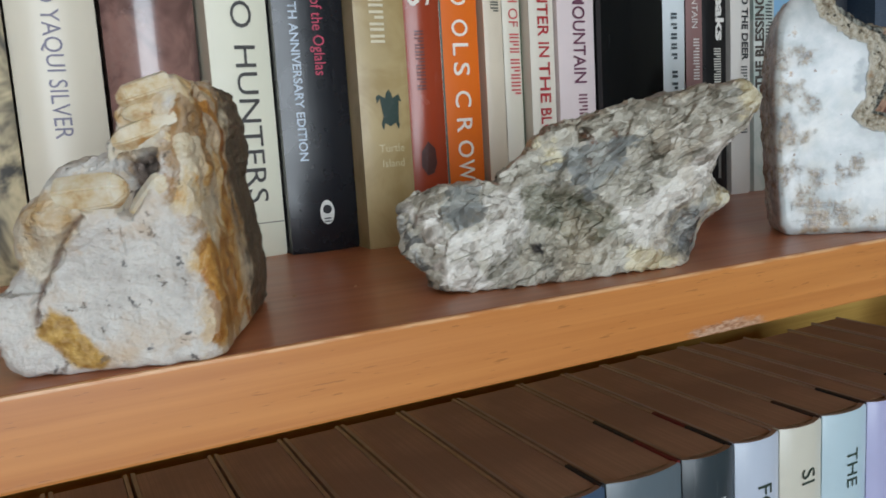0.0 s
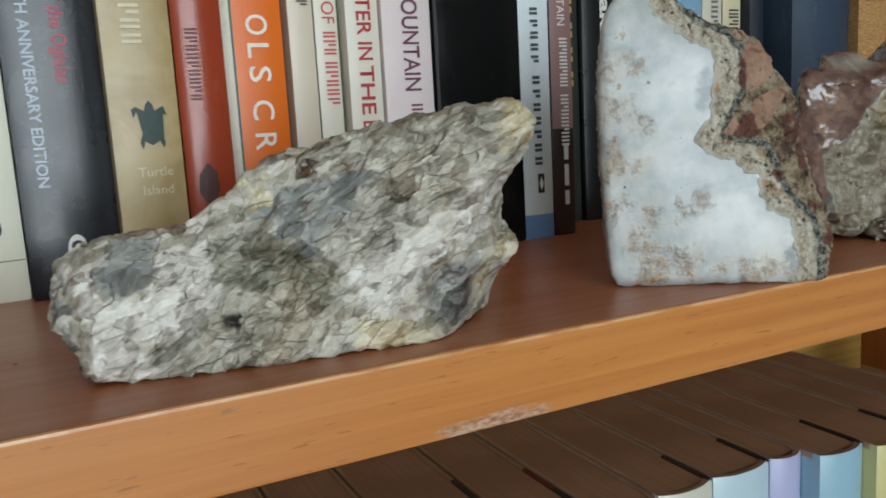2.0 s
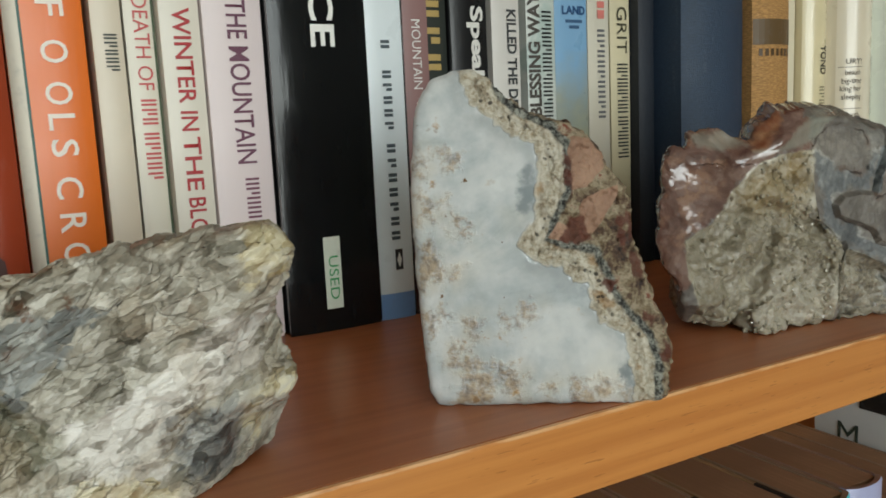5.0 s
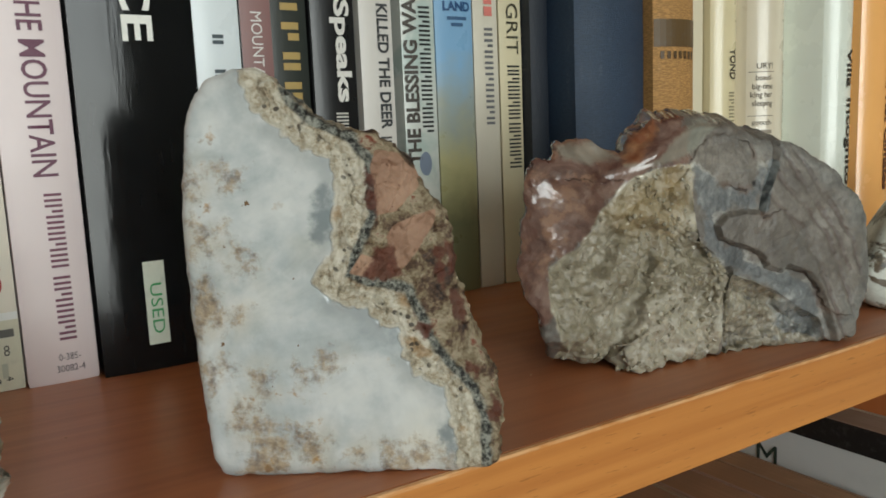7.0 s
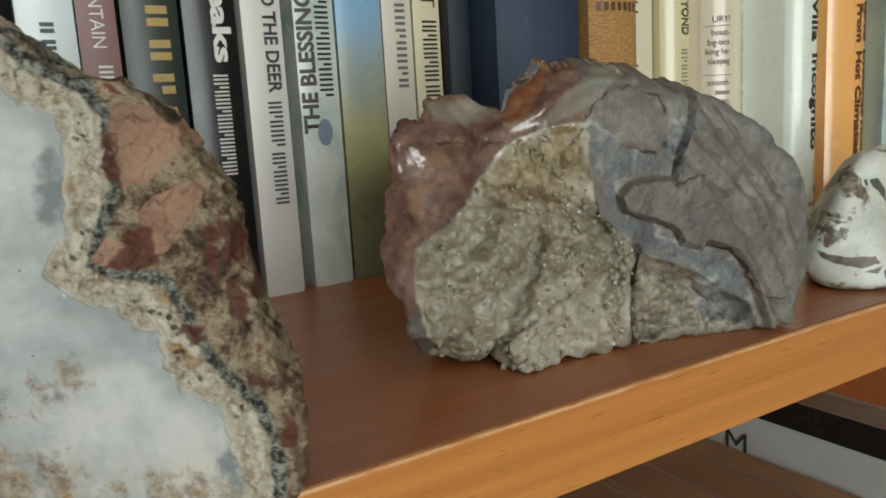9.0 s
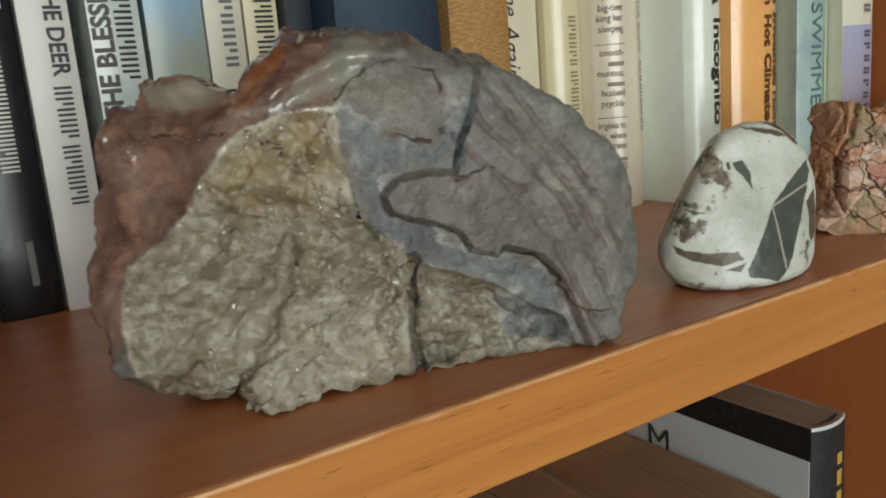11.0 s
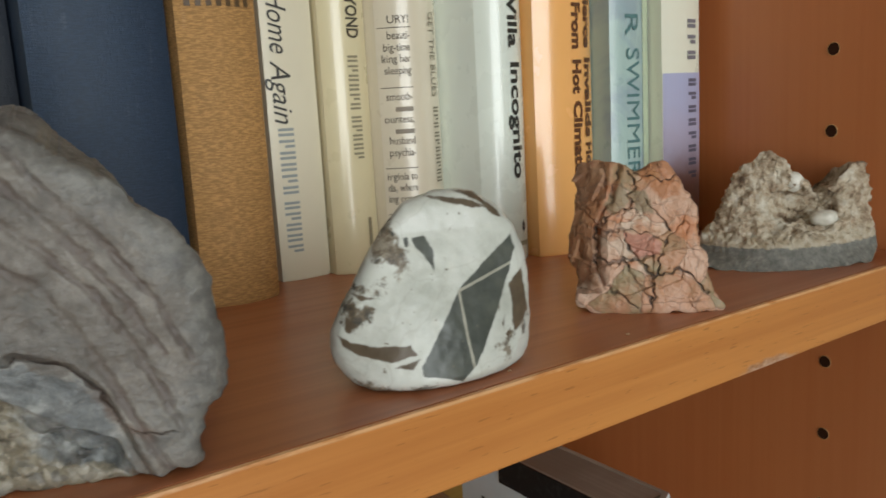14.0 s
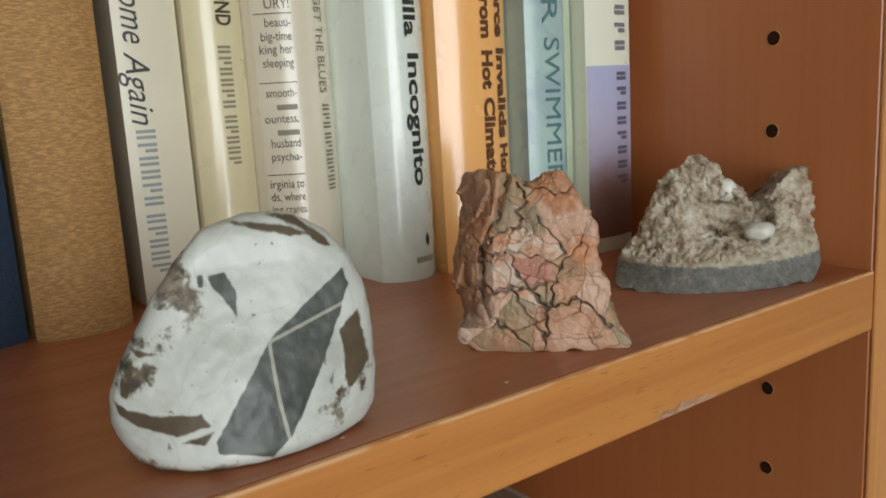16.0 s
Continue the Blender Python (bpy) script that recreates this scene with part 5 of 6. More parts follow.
rock("chalcedony_slab", (0.2085, 0.0285), -34.5, R3, (26, 34), 26, m, "polished white chalcedony slab with a brown speckled crust, standing upright", r3_front, r3_relief, 0.9, 1.8, 0.4,
     dict(crust=RIM3 + [(80, -2), (80, 90)], inner=INNER3 + [(80, -2), (80, 90)], pink=("many", [[(35.9, 64.7), (37.1, 68.6), (41.6, 67.8), (45.4, 64.3), (46.3, 60.8), (40.9, 55.6), (36.9, 54.9)], [(40.9, 53.6), (49.6, 56.1), (48.8, 52.7), (45.1, 47.1), (41.5, 43.1), (39.3, 45.5), (38.4, 50.8)], [(30.5, 43.5), (33.6, 47.5), (39.3, 44.9), (40.3, 42.6), (33.3, 42.6)]]), red=("many", [[(35.1, 64.7), (36.8, 63.5), (37.2, 54.9), (35.3, 56.5)], [(33.3, 42.8), (35.2, 45.1), (36, 48.6), (39.4, 48.4), (40.4, 45.5), (42.6, 42.5), (39.1, 41.8)], [(51, 49.2), (53, 47.9), (53.2, 40.9), (51.3, 42.2)], [(51.7, 38.6), (54.8, 35.5), (53.8, 32), (51.5, 33.9)], [(43.4, 34.7), (47.4, 31.6), (45.7, 28.7), (43.8, 31.1)], [(53.5, 24.2), (57.5, 22.2), (56.9, 20.4), (54, 21.7)], [(59.1, 16.7), (61.4, 14.1), (60.6, 9.2), (58.7, 11.8)], [(48.6, 48.1), (50.3, 46.9), (50.6, 38.7), (48.9, 41.1)]]), grey=("many", [[(24.6, 60.6), (27.6, 62.2), (28.4, 53.5), (25.6, 49.5), (23.1, 50.8)], [(47.6, 9.6), (51.2, 11.4), (52.2, 4.5), (49.1, 3.9)]]), stain=("many", [[(-0.3, 66.1), (1.5, 64.9), (1, 62.1), (-0.8, 61.6)], [(-1.4, 54.6), (2.6, 52.7), (3.5, 50.4), (-0.6, 49.9)], [(-1.8, 42.9), (1.1, 42.8), (2.9, 36.2), (3.3, 33.7), (-1.6, 32.1)], [(-1, 24.8), (2.7, 25.9), (2.2, 21), (-1, 18.6)], [(6, 15.9), (8.5, 16.4), (10.1, 13.3), (7.5, 11.5), (5.2, 12.8)], [(7.3, 9), (12.3, 11.3), (15, 6.9), (14, 1.2), (6.7, 1.4)], [(16.4, 10), (23, 8.5), (23.1, 1.6), (20.3, 4.2)], [(9.6, 22.6), (12.5, 21.9), (12.3, 19.4), (9.9, 19.5)], [(24.7, 26.1), (27.1, 26.3), (26.3, 23.9)], [(19.7, 22.9), (21.5, 22.2), (20.2, 20.4)], [(5.9, 65.3), (7.9, 64.1), (6.9, 62.6)], [(8.3, 48.2), (10, 46.6), (8.4, 45.6)], [(31.2, 5.1), (32.9, 3.2), (32.2, 0.7), (29.1, 0.7)], [(5.2, 35.5), (6.8, 35.4), (5.9, 33.7)], [(37.2, 4.9), (43.2, 6), (50.3, 2.7), (38.2, 1.1)]])), n=520, rings=84, shear=-0.05, seed=3.7, foot=0)

# big banded agate with a druzy hollow
m = Mat("banded_agate_druse", 0.35, 0.5)
wob = m.math("MULTIPLY", m.math("SUBTRACT", m.noise(150, 5, 0.65), 0.5), 9.0)
cells = m.voro(700, "F1", "Color", m.warp(0.003, 300))
cv = m.t.nodes.new("ShaderNodeSeparateColor")
m.put(cv.inputs[0], cells)
grn = m.math("ADD", m.math("MULTIPLY", m.noise(60, 4, 0.6), 0.55), m.math("MULTIPLY", m.noise(330, 5, 0.7), 0.45))
stone = m.ramp(m.math("ADD", m.math("MULTIPLY", m.noise(45, 5, 0.65, 0.4), 0.6), m.math("MULTIPLY", m.noise(300, 5, 0.7), 0.4)), (0.36, lin(82, 77, 72)), (0.5, lin(106, 100, 93)), (0.62, lin(132, 126, 118)))
wave = m.math("ADD", m.attr("bands"), m.math("MULTIPLY", wob, 0.16))
streak = m.math("SINE", m.math("ADD", m.math("MULTIPLY", wave, 2.6), m.math("MULTIPLY", m.noise(14, 3), 5.0)))
stone = m.mix(m.math("MULTIPLY", m.math("MULTIPLY", m.step(streak, 0.4, 1.0), m.step(m.noise(40, 4), 0.45, 0.65)), 0.35), stone, lin(88, 84, 82))
stone = m.mix(m.math("MULTIPLY", m.step(m.noise(30, 5, 0.65, 0.6), 0.50, 0.64), 0.55), stone, lin(94, 95, 92))
line = m.math("MULTIPLY", m.step(wave, 1.15, 0.25), m.step(m.noise(45, 4), 0.36, 0.6))
stone = m.mix(m.math("MULTIPLY", line, 0.6), stone, lin(82, 68, 64))
rimg = m.step(m.math("ADD", m.attr("skin"), m.math("MULTIPLY", wob, 1.5)), 8.0, 2.0)
stone = m.mix(m.math("MULTIPLY", rimg, 0.6), stone, m.ramp(m.noise(260, 5, 0.7), (0.35, lin(80, 82, 82)), (0.5, lin(108, 109, 107)), (0.65, lin(138, 138, 133))))
purple = m.ramp(m.noise(65, 6, 0.66, 0.6), (0.34, lin(72, 50, 45)), (0.46, lin(100, 75, 67)), (0.58, lin(122, 98, 88)), (0.72, lin(150, 130, 120)))
side = m.math("MULTIPLY", m.step(m.attr("deep"), 5.0, 9.0), m.step(m.noise(120, 5, 0.7), 0.4, 0.6))
purple = m.mix(m.math("MULTIPLY", side, 0.7), purple, m.ramp(m.noise(240, 4), (0.4, lin(72, 42, 34)), (0.6, lin(136, 104, 84))))
rusty = m.step(m.math("ADD", m.attr("rust"), m.math("MULTIPLY", wob, 0.7)), -1.0, 1.5)
purple = m.mix(m.math("MULTIPLY", rusty, 0.75), purple, m.ramp(m.noise(160, 4), (0.4, lin(128, 74, 44)), (0.6, lin(160, 118, 84))))
isp = m.step(m.math("ADD", m.attr("purple"), wob), -1.0, 1.0)
col = m.mix(isp, stone, purple)
ridge_sheen = m.step(m.math("ADD", m.attr("gloss"), m.math("MULTIPLY", wob, 0.5)), -0.8, 1.0)
# pale grey-green on the glossy ridge: window sheen put into the colour
col = m.mix(m.math("MULTIPLY", ridge_sheen, 0.5), col, lin(142, 144, 132))
druzy = m.ramp(m.math("ADD", m.math("MULTIPLY", grn, 0.93), m.math("MULTIPLY", cv.outputs[0], 0.07)), (0.36, lin(112, 104, 88)), (0.47, lin(134, 126, 108)), (0.55, lin(150, 143, 127)), (0.66, lin(174, 169, 156)))
druzy = m.mix(m.math("MULTIPLY", m.step(m.noise(40, 4, 0.6), 0.52, 0.68), 0.4), druzy, m.ramp(m.noise(180, 4), (0.4, lin(124, 96, 56)), (0.6, lin(168, 142, 98))))
druzy = m.mix(m.math("MULTIPLY", m.step(m.attr("yellow"), -5.0, 4.0), 0.4), druzy, lin(158, 134, 84))
druzy = m.mix(m.math("MULTIPLY", m.step(m.noise(70, 4, 0.65), 0.38, 0.28), 0.5), druzy, lin(96, 94, 88))
druzy = m.mix(m.math("MULTIPLY", m.step(m.math("ADD", m.attr("knob"), wob), -3.0, 3.0), 0.45), druzy, lin(182, 175, 160))
druzy = m.mix(m.math("MULTIPLY", m.step(m.noise(28, 4, 0.6, 0.4), 0.5, 0.64), 0.5), druzy, m.ramp(m.noise(200, 4), (0.4, lin(84, 76, 62)), (0.6, lin(124, 112, 92))))
dd = m.math("ADD", m.attr("druzy"), m.math("MULTIPLY", wob, 0.4))
col = m.mix(m.step(dd, -0.4, 0.4), col, druzy)
col = m.mix(m.math("MULTIPLY", m.math("MULTIPLY", m.math("MULTIPLY", m.step(dd, -0.4, 0.4), m.step(dd, 2.2, 0.6)), m.step(m.noise(60, 4), 0.42, 0.6)), 0.5), col, lin(192, 187, 170))
lowc = m.ramp(m.math("ADD", m.math("MULTIPLY", grn, 0.85), m.math("MULTIPLY", cv.outputs[0], 0.15)), (0.36, lin(92, 90, 84)), (0.5, lin(128, 120, 104)), (0.64, lin(164, 158, 142)))
islow = m.step(m.math("ADD", m.attr("low"), m.math("MULTIPLY", wob, 0.5)), -0.5, 0.5)
col = m.mix(islow, col, lowc)
db = m.math("ADD", m.attr("blue"), m.math("MULTIPLY", wob, 1.3))
blue = m.ramp(m.math("ADD", m.math("MULTIPLY", m.noise(42, 4, 0.6), 0.6), m.math("MULTIPLY", m.noise(240, 5, 0.7, 0.4), 0.4)), (0.36, lin(50, 53, 56)), (0.45, lin(80, 85, 88)), (0.53, lin(110, 114, 115)), (0.62, lin(166, 168, 165)))
col = m.mix(m.math("MULTIPLY", m.step(db, -0.8, 1.4), 0.8), col, blue)
col = m.mix(m.math("MULTIPLY", m.math("MULTIPLY", m.math("MULTIPLY", m.step(db, -1.4, -0.2), m.step(db, 0.9, 0.0)), m.step(m.noise(90, 4), 0.48, 0.62)), 0.45), col, lin(178, 178, 172))
# dark cracks; along the plate's lip the line also paints the shadow beneath
ck = m.step(m.math("ADD", m.attr("crack"), m.math("MULTIPLY", wob, 0.14)), 0.42, 0.05)
ck = m.math("MULTIPLY", ck, m.step(m.noise(55, 4), 0.36, 0.56))
col = m.mix(m.step(m.math("ADD", m.attr("vein"), m.math("MULTIPLY", wob, 0.25)), 1.5, 0.7), col, m.ramp(m.noise(220, 4), (0.4, lin(58, 63, 66)), (0.62, lin(116, 121, 121))))
edge = m.math("MULTIPLY", m.step(m.math("ADD", m.attr("crack"), m.math("MULTIPLY", wob, 0.4)), 1.8, 0.3), m.step(m.noise(48, 4), 0.48, 0.6))
col = m.mix(m.math("MULTIPLY", edge, 0.5), col, lin(92, 70, 58))
# small hole without depth: its inner shade is only this near-black colour
col = m.mix(m.step(m.attr("pit"), -0.5, 0.5), col, lin(22, 18, 16))
col = m.mix(m.math("MULTIPLY", ck, 0.85), col, lin(52, 38, 32))
m.color(col)
isd = m.math("MAXIMUM", m.step(m.attr("druzy"), -0.5, 0.5), islow)
shine = m.math("MAXIMUM", isp, ridge_sheen)
m.rough(m.math("SUBTRACT", m.math("ADD", 0.36, m.math("MULTIPLY", cv.outputs[1], 0.2)), m.math("ADD", m.math("MULTIPLY", shine, 0.3), m.math("MULTIPLY", isd, 0.14))))
m.bump(m.math("SUBTRACT", 1.0, m.math("MAXIMUM", ck, m.math("MULTIPLY", line, 0.2))), 0.6, 0.0012)
m.bump(m.noise(110, 5, 0.65), 0.25, 0.0020)
m.bump(m.math("MULTIPLY", m.noise(520, 5, 0.7), m.math("SUBTRACT", 1.0, m.math("MULTIPLY", shine, 0.9))), 0.4, 0.0010)
m.glint(260, 0.32, isd)
m.glint(1000, 0.22, isd)
m.put(m.b.inputs["Coat Weight"], m.math("MULTIPLY", shine, 0.5))
m.b.inputs["Coat Roughness"].default_value = 0.12
m.put(m.b.inputs["Subsurface Weight"], m.math("MULTIPLY", isd, 0.45))
m.b.inputs["Subsurface Radius"].default_value = (0.003, 0.0027, 0.002)
M_AGATE = m
R4 = [(-23.7, 4), (-27.1, 14.2), (-27.7, 20.1), (-31, 24.6), (-31.5, 30.8), (-30, 37.1), (-30.3, 41.4), (-28.3, 47.6), (-28.6, 51.8), (-27.2, 57.9), (-25.3, 60.2), (-19.3, 60.8), (-18.4, 65.7), (-14.7, 66.5), (-7.6, 67), (-4.1, 64.1), (0.7, 61.7), (3.9, 66.6), (8.9, 69.4), (11, 73.4), (13.3, 70.6), (18.8, 71.7), (26, 72), (34.4, 70.7), (43, 67.7), (45.8, 64.9), (57, 64.5), (62.4, 61.2), (67.7, 57.3), (73.1, 53.3), (78.8, 48.6), (83.8, 42.5), (87.3, 35.8), (88.4, 26.6), (89.9, 18.4), (88.7, 13.3), (84.8, 11.2), (82.2, 6.9), (82.4, 1.4), (72.1, 0), (52, 0), (33, 0), (22, 0), (12, 0), (4, 0), (-2, 0), (-5.5, 3.5), (-6.4, 5.5), (-10, 3), (-16.3, 2)]
DRUZY4 = [(21.9, 59.4), (17.3, 58.7), (8.6, 58.4), (-0.3, 54.5), (-6.9, 47.2), (-10.3, 41.2), (-15.6, 36), (-23.1, 31.8), (-24.3, 24.3), (-22, 12), (-20, -2), (-2, -2), (31, -2), (31.5, 14.7), (34.3, 25.2), (29.5, 31.9), (24, 36.2), (21.6, 46.7), (21.2, 53.4)]
LOW4 = [(34.9, 25.1), (42.3, 22.8), (51.1, 18.9), (61.4, 12.1), (68.2, 8.3), (72, -1), (33, -1), (32, 17.1)]
BLUE4 = [(21.8, 58.8), (27.2, 56.2), (32.7, 52.3), (39.7, 51), (43.5, 52.4), (45.1, 56.8), (48.3, 57.7), (45.2, 51.1), (43.4, 44.3), (36.8, 45.6), (30.7, 44.5), (28, 40.8), (29.9, 36), (38.1, 32.5), (45.2, 27.9), (52.8, 24.3), (63.3, 20.8), (67.2, 15.1), (68.2, 8.3), (74, 0), (69, 0), (54.1, 5.5), (51.1, 18.9), (42.4, 24), (32.7, 27.9), (26.1, 33.5), (23.4, 42), (25, 46.3), (21, 51.2)]
PLATE4 = [(28.2, 40.8), (29.9, 36.5), (38.1, 33.1), (44.2, 30.5), (46.4, 26.5), (52.8, 24.3), (54.2, 26), (62.1, 22.9), (66.6, 17.7), (69, 10.8), (74, -2), (110, -2), (110, 60), (60, 70), (52, 66), (48.8, 56.5), (45.5, 49.9), (44.1, 44.2), (39.2, 45), (31.9, 44.2)]
BANDS4 = [[(47.7, 58.3), (52.2, 51.6), (60.7, 43.6), (67.6, 35.4), (73.3, 24.5), (77.1, 14.8), (79.8, 7.7)], [(45.2, 51.1), (50.4, 44.7), (59, 37.7), (65.1, 28.2), (68.8, 18.7), (73.9, 7.3), (76.5, 1.4)], [(55.6, 64), (61.4, 54.3), (70.1, 43.8), (76.6, 34.3), (81.8, 22)], [(50.7, 64.4), (57.4, 53.4), (66, 43), (72.4, 33.6), (77.5, 22.6)], [(52.8, 43.2), (60.1, 33.9), (66.4, 25.5), (70.7, 14.5)]]
CRACKS4 = [[(20.8, 60.2), (28.3, 66.5), (36.4, 66.7), (42.1, 63.8), (42.9, 59.9)], [(32.6, 52.1), (40.3, 50.6)], [(44.5, 42.4), (47.8, 43.4), (52.9, 43.8)], [(-16.1, 56), (-7.3, 55.2), (-0.1, 55.5)], [(28.2, 40.8), (29.9, 36.5), (38.1, 33.1), (44.2, 30.5), (46.4, 26.5), (52.8, 24.3), (54.2, 26), (62.1, 22.9), (66.6, 17.7), (69, 10.8), (75.4, 9.1), (80.5, 7.5)]]
SKIN4 = [(45.8, 64.9), (56.9, 64.5), (66.9, 57.3), (77.3, 48.6), (85.3, 35.8), (87.9, 18.4), (80.5, 6.9)]


def r4_front(u, v):
    hollow = np.clip(inside_distance(DRUZY4, u, v), 0, 7) * 0.55
    lower = np.clip(inside_distance(LOW4, u, v), 0, 4) * 1.2
    lip = -2.4 * np.clip(inside_distance(PLATE4, u, v) / 1.3, 0, 1)
    under = 2.0 * np.clip(1 - v / 9, 0, 1) * np.exp(-((u - 42) / 20) ** 4) + 16.0 * np.clip(1 - v / 12, 0, 1) * np.clip((-8 - u) / 12, 0, 1)
    left = np.clip(-4 - u + 0.42 * (v - 30), 0, 40) * 0.45 * np.clip((v - 14) / 20, 0, 1)
    right = 0.03 * np.clip(u - 79, 0, 30) ** 2
    top = np.clip(v - 56, 0, 20) * 0.40
    split = np.clip(1.2 - np.abs(u - 33.5 - 0.6 * np.sin(v * 0.5)) / 1.3, 0, 1) * 6.0 * np.clip((28 - v) / 4, 0, 1)
    notch = 3.0 * np.exp(-(((u + 5.5) / 3.0) ** 2 + ((v - 3) / 5) ** 2))
    toe = -6.0 * np.exp(-(((u - 2) / 6) ** 2 + ((v - 3) / 8) ** 2))
    knob = -5.0 * np.exp(-(((u - 13) / 11) ** 2 + ((v - 9) / 9) ** 2)) - 4.0 * np.exp(-(((u + 15) / 7) ** 2 + ((v - 16) / 9) ** 2)) - 2.5 * np.exp(-(((u - 8) / 8) ** 2 + ((v - 47) / 7) ** 2))
    gully = 3.0 * np.exp(-(line_distance([(9, 32), (5, 22), (-2, 12), (-6, 2)], u, v) / 2.2) ** 2) + 2.2 * np.exp(-(line_distance([(-2, 40), (12, 38), (24, 32)], u, v) / 3.0) ** 2)
    scoop = 2.6 * np.exp(-(((u + 16) / 7) ** 2 + ((v - 50) / 7) ** 2)) + 2.4 * np.exp(-(((u + 5) / 7) ** 2 + ((v - 62) / 4) ** 2)) - 2.0 * np.exp(-(line_distance([(-12, 64), (-6, 58), (2, 60), (12, 64), (24, 69), (36, 69)], u, v) / 2.2) ** 2)
    band = 0.35 * np.exp(-(np.min([line_distance(g, u, v) for g in BANDS4], axis=0) / 0.7) ** 2)
    return hollow + lower + lip + under + left + right + top + split + notch + toe + knob + gully + scoop + band


def r4_relief(p, uv):
    u, v = uv[:, 0], uv[:, 1]
    dz = np.clip(np.maximum(inside_distance(DRUZY4, u, v), inside_distance(LOW4, u, v) * 0.6), 0, 2) / 2
    side = np.clip((p[:, 1] - 12) / 6, 0, 1)
    a = each(p, lambda q: 0.10 * facet(q, 0.6, 1.2, 0.9) + 0.5 * facet(q, 0.2, 1.2, 0.9, (1, 1, 1), 6.0) + 3.6 * noise.fractal(q * 0.10, 1.1, 2.0, 4))
    b = each(p, lambda q: 0.7 * noise.fractal(q * 0.07, 0.9, 2.0, 3) + 0.5 * facet(q, 0.06, 1.4, 0.6, (1, 1, 1), 5.0) + 0.12 * facet(q, 0.3, 1.2, 0.8, (1, 1, 1), 5.0) + 0.14 * noise.fractal(q * 0.6, 0.9, 2.0, 3))
    c = each(p, lambda q: 0.8 * facet(q, 0.14, 1.5, 1.0) + 0.6 * facet(q, 0.4, 1.3, 1.0))
    ridge = np.exp(-(line_distance([(-12, 64), (-6, 58), (2, 60), (12, 64), (24, 69), (36, 69)], u, v) / 4.0) ** 2)
    return a * dz + b * (1 - 0.6 * dz) * (1 - 0.75 * ridge) + c * side * 0.8 * (1 - 0.5 * ridge)


geode = rock("agate_geode", (0.3285, 0.0251), -14.5, R4, (34, 26), 42, M_AGATE, "large grey-brown banded agate with druzy hollow and glossy purple end", r4_front, r4_relief, 0.76, 2.0, 1.0,
     dict(druzy=DRUZY4, low=LOW4, blue=BLUE4, purple=[(20.7, 58.9), (8.6, 58.4), (-0.3, 54.5), (-6.9, 47.2), (-10.3, 41.2), (-15.6, 36), (-23.1, 31.8), (-24, 20), (-40, 0), (-40, 90), (20, 90), (21.5, 66.4)], bands=("lines", BANDS4), crack=("lines", CRACKS4), vein=("line", [(49.5, 58), (47.6, 53.5), (46, 48.5), (45.4, 45)]), pit=[(41.8, 52.9), (43.4, 53.2), (43.2, 51.4), (42, 51.5)], skin=("line", SKIN4), yellow=[(1.6, 53.2), (17.3, 58.1), (20.6, 47.9), (15.1, 38.5), (1, 40.3), (-5.5, 46.5)], knob=[(-1.5, 20.4), (17.8, 21.8), (27.9, 15.3), (26.9, 5.6), (10.6, -1.1), (-4.1, 0.2)], rust=[(0.5, 60.2), (3.9, 66.6), (8.9, 69.4), (11.4, 72.3), (12.1, 69.2), (8.3, 64.2), (4.7, 60.3)], gloss=("many", [[(0.4, 59.6), (7.8, 60), (16.1, 66.8), (25.4, 71.5), (34.4, 70.7), (27.2, 67.1), (22.2, 62.1), (10.8, 58.9)], [(-17.5, 65.2), (-6.7, 66.4), (-0.4, 61.3), (-9.6, 60), (-17.1, 61.7)]])), n=680, rings=100, wander=0.5, crown=5.5, shear=lambda u: 0.22 - 0.0075 * np.clip(u - 40, 0, 60), sides=40, seed=4.4, foot=0)


def druse(thing, key, count, lo, hi, material, label, seed):
    """Small six-sided quartz points that crowd the hollow of a stone."""
    me, rng = thing.data, random.Random(seed)
    d = np.zeros(len(me.vertices), np.float32)
    me.attributes[key].data.foreach_get("value", d)
    dp = np.zeros(len(me.vertices), np.float32)
    me.attributes["deep"].data.foreach_get("value", dp)
    spots = np.nonzero((d > 0.6) & (dp < 12))[0]
    verts, faces = [], []
    for _ in range(count):
        v = me.vertices[int(spots[rng.randrange(len(spots))])]
        r = rng.uniform(lo, hi) * MM
        n = (v.normal + Vector((rng.uniform(-1, 1), rng.uniform(-1, 1), rng.uniform(-1, 1))) * 0.7).normalized()
        q = n.to_track_quat("Z", "X").to_matrix() @ Matrix.Rotation(rng.uniform(0, 6.28), 3, "Z")
        o, k, rise = v.co - n * r * 0.6, len(verts), r * rng.uniform(0.9, 1.6)
        for i in range(6):
            a = math.pi / 3 * i
            side = Vector((math.cos(a), math.sin(a) * 0.8, 0)) * r * 0.62
            verts += [o + q @ side, o + q @ (side * 0.95 + Vector((0, 0, rise * 0.6)))]
        verts.append(o + q @ Vector((r * rng.uniform(-0.25, 0.25), 0, rise)))
        for i in range(6):
            a, b = k + 2 * i, k + 2 * ((i + 1) % 6)
            faces += [(a, b, b + 1, a + 1), (a + 1, b + 1, k + 12)]
    mesh = bpy.data.meshes.new("quartz_druse")
    mesh.from_pydata(verts, [], faces)
    mesh.update()
    ob = part("quartz_druse", mesh, material, thing, label)
    return tagged(ob, kind="stuff")


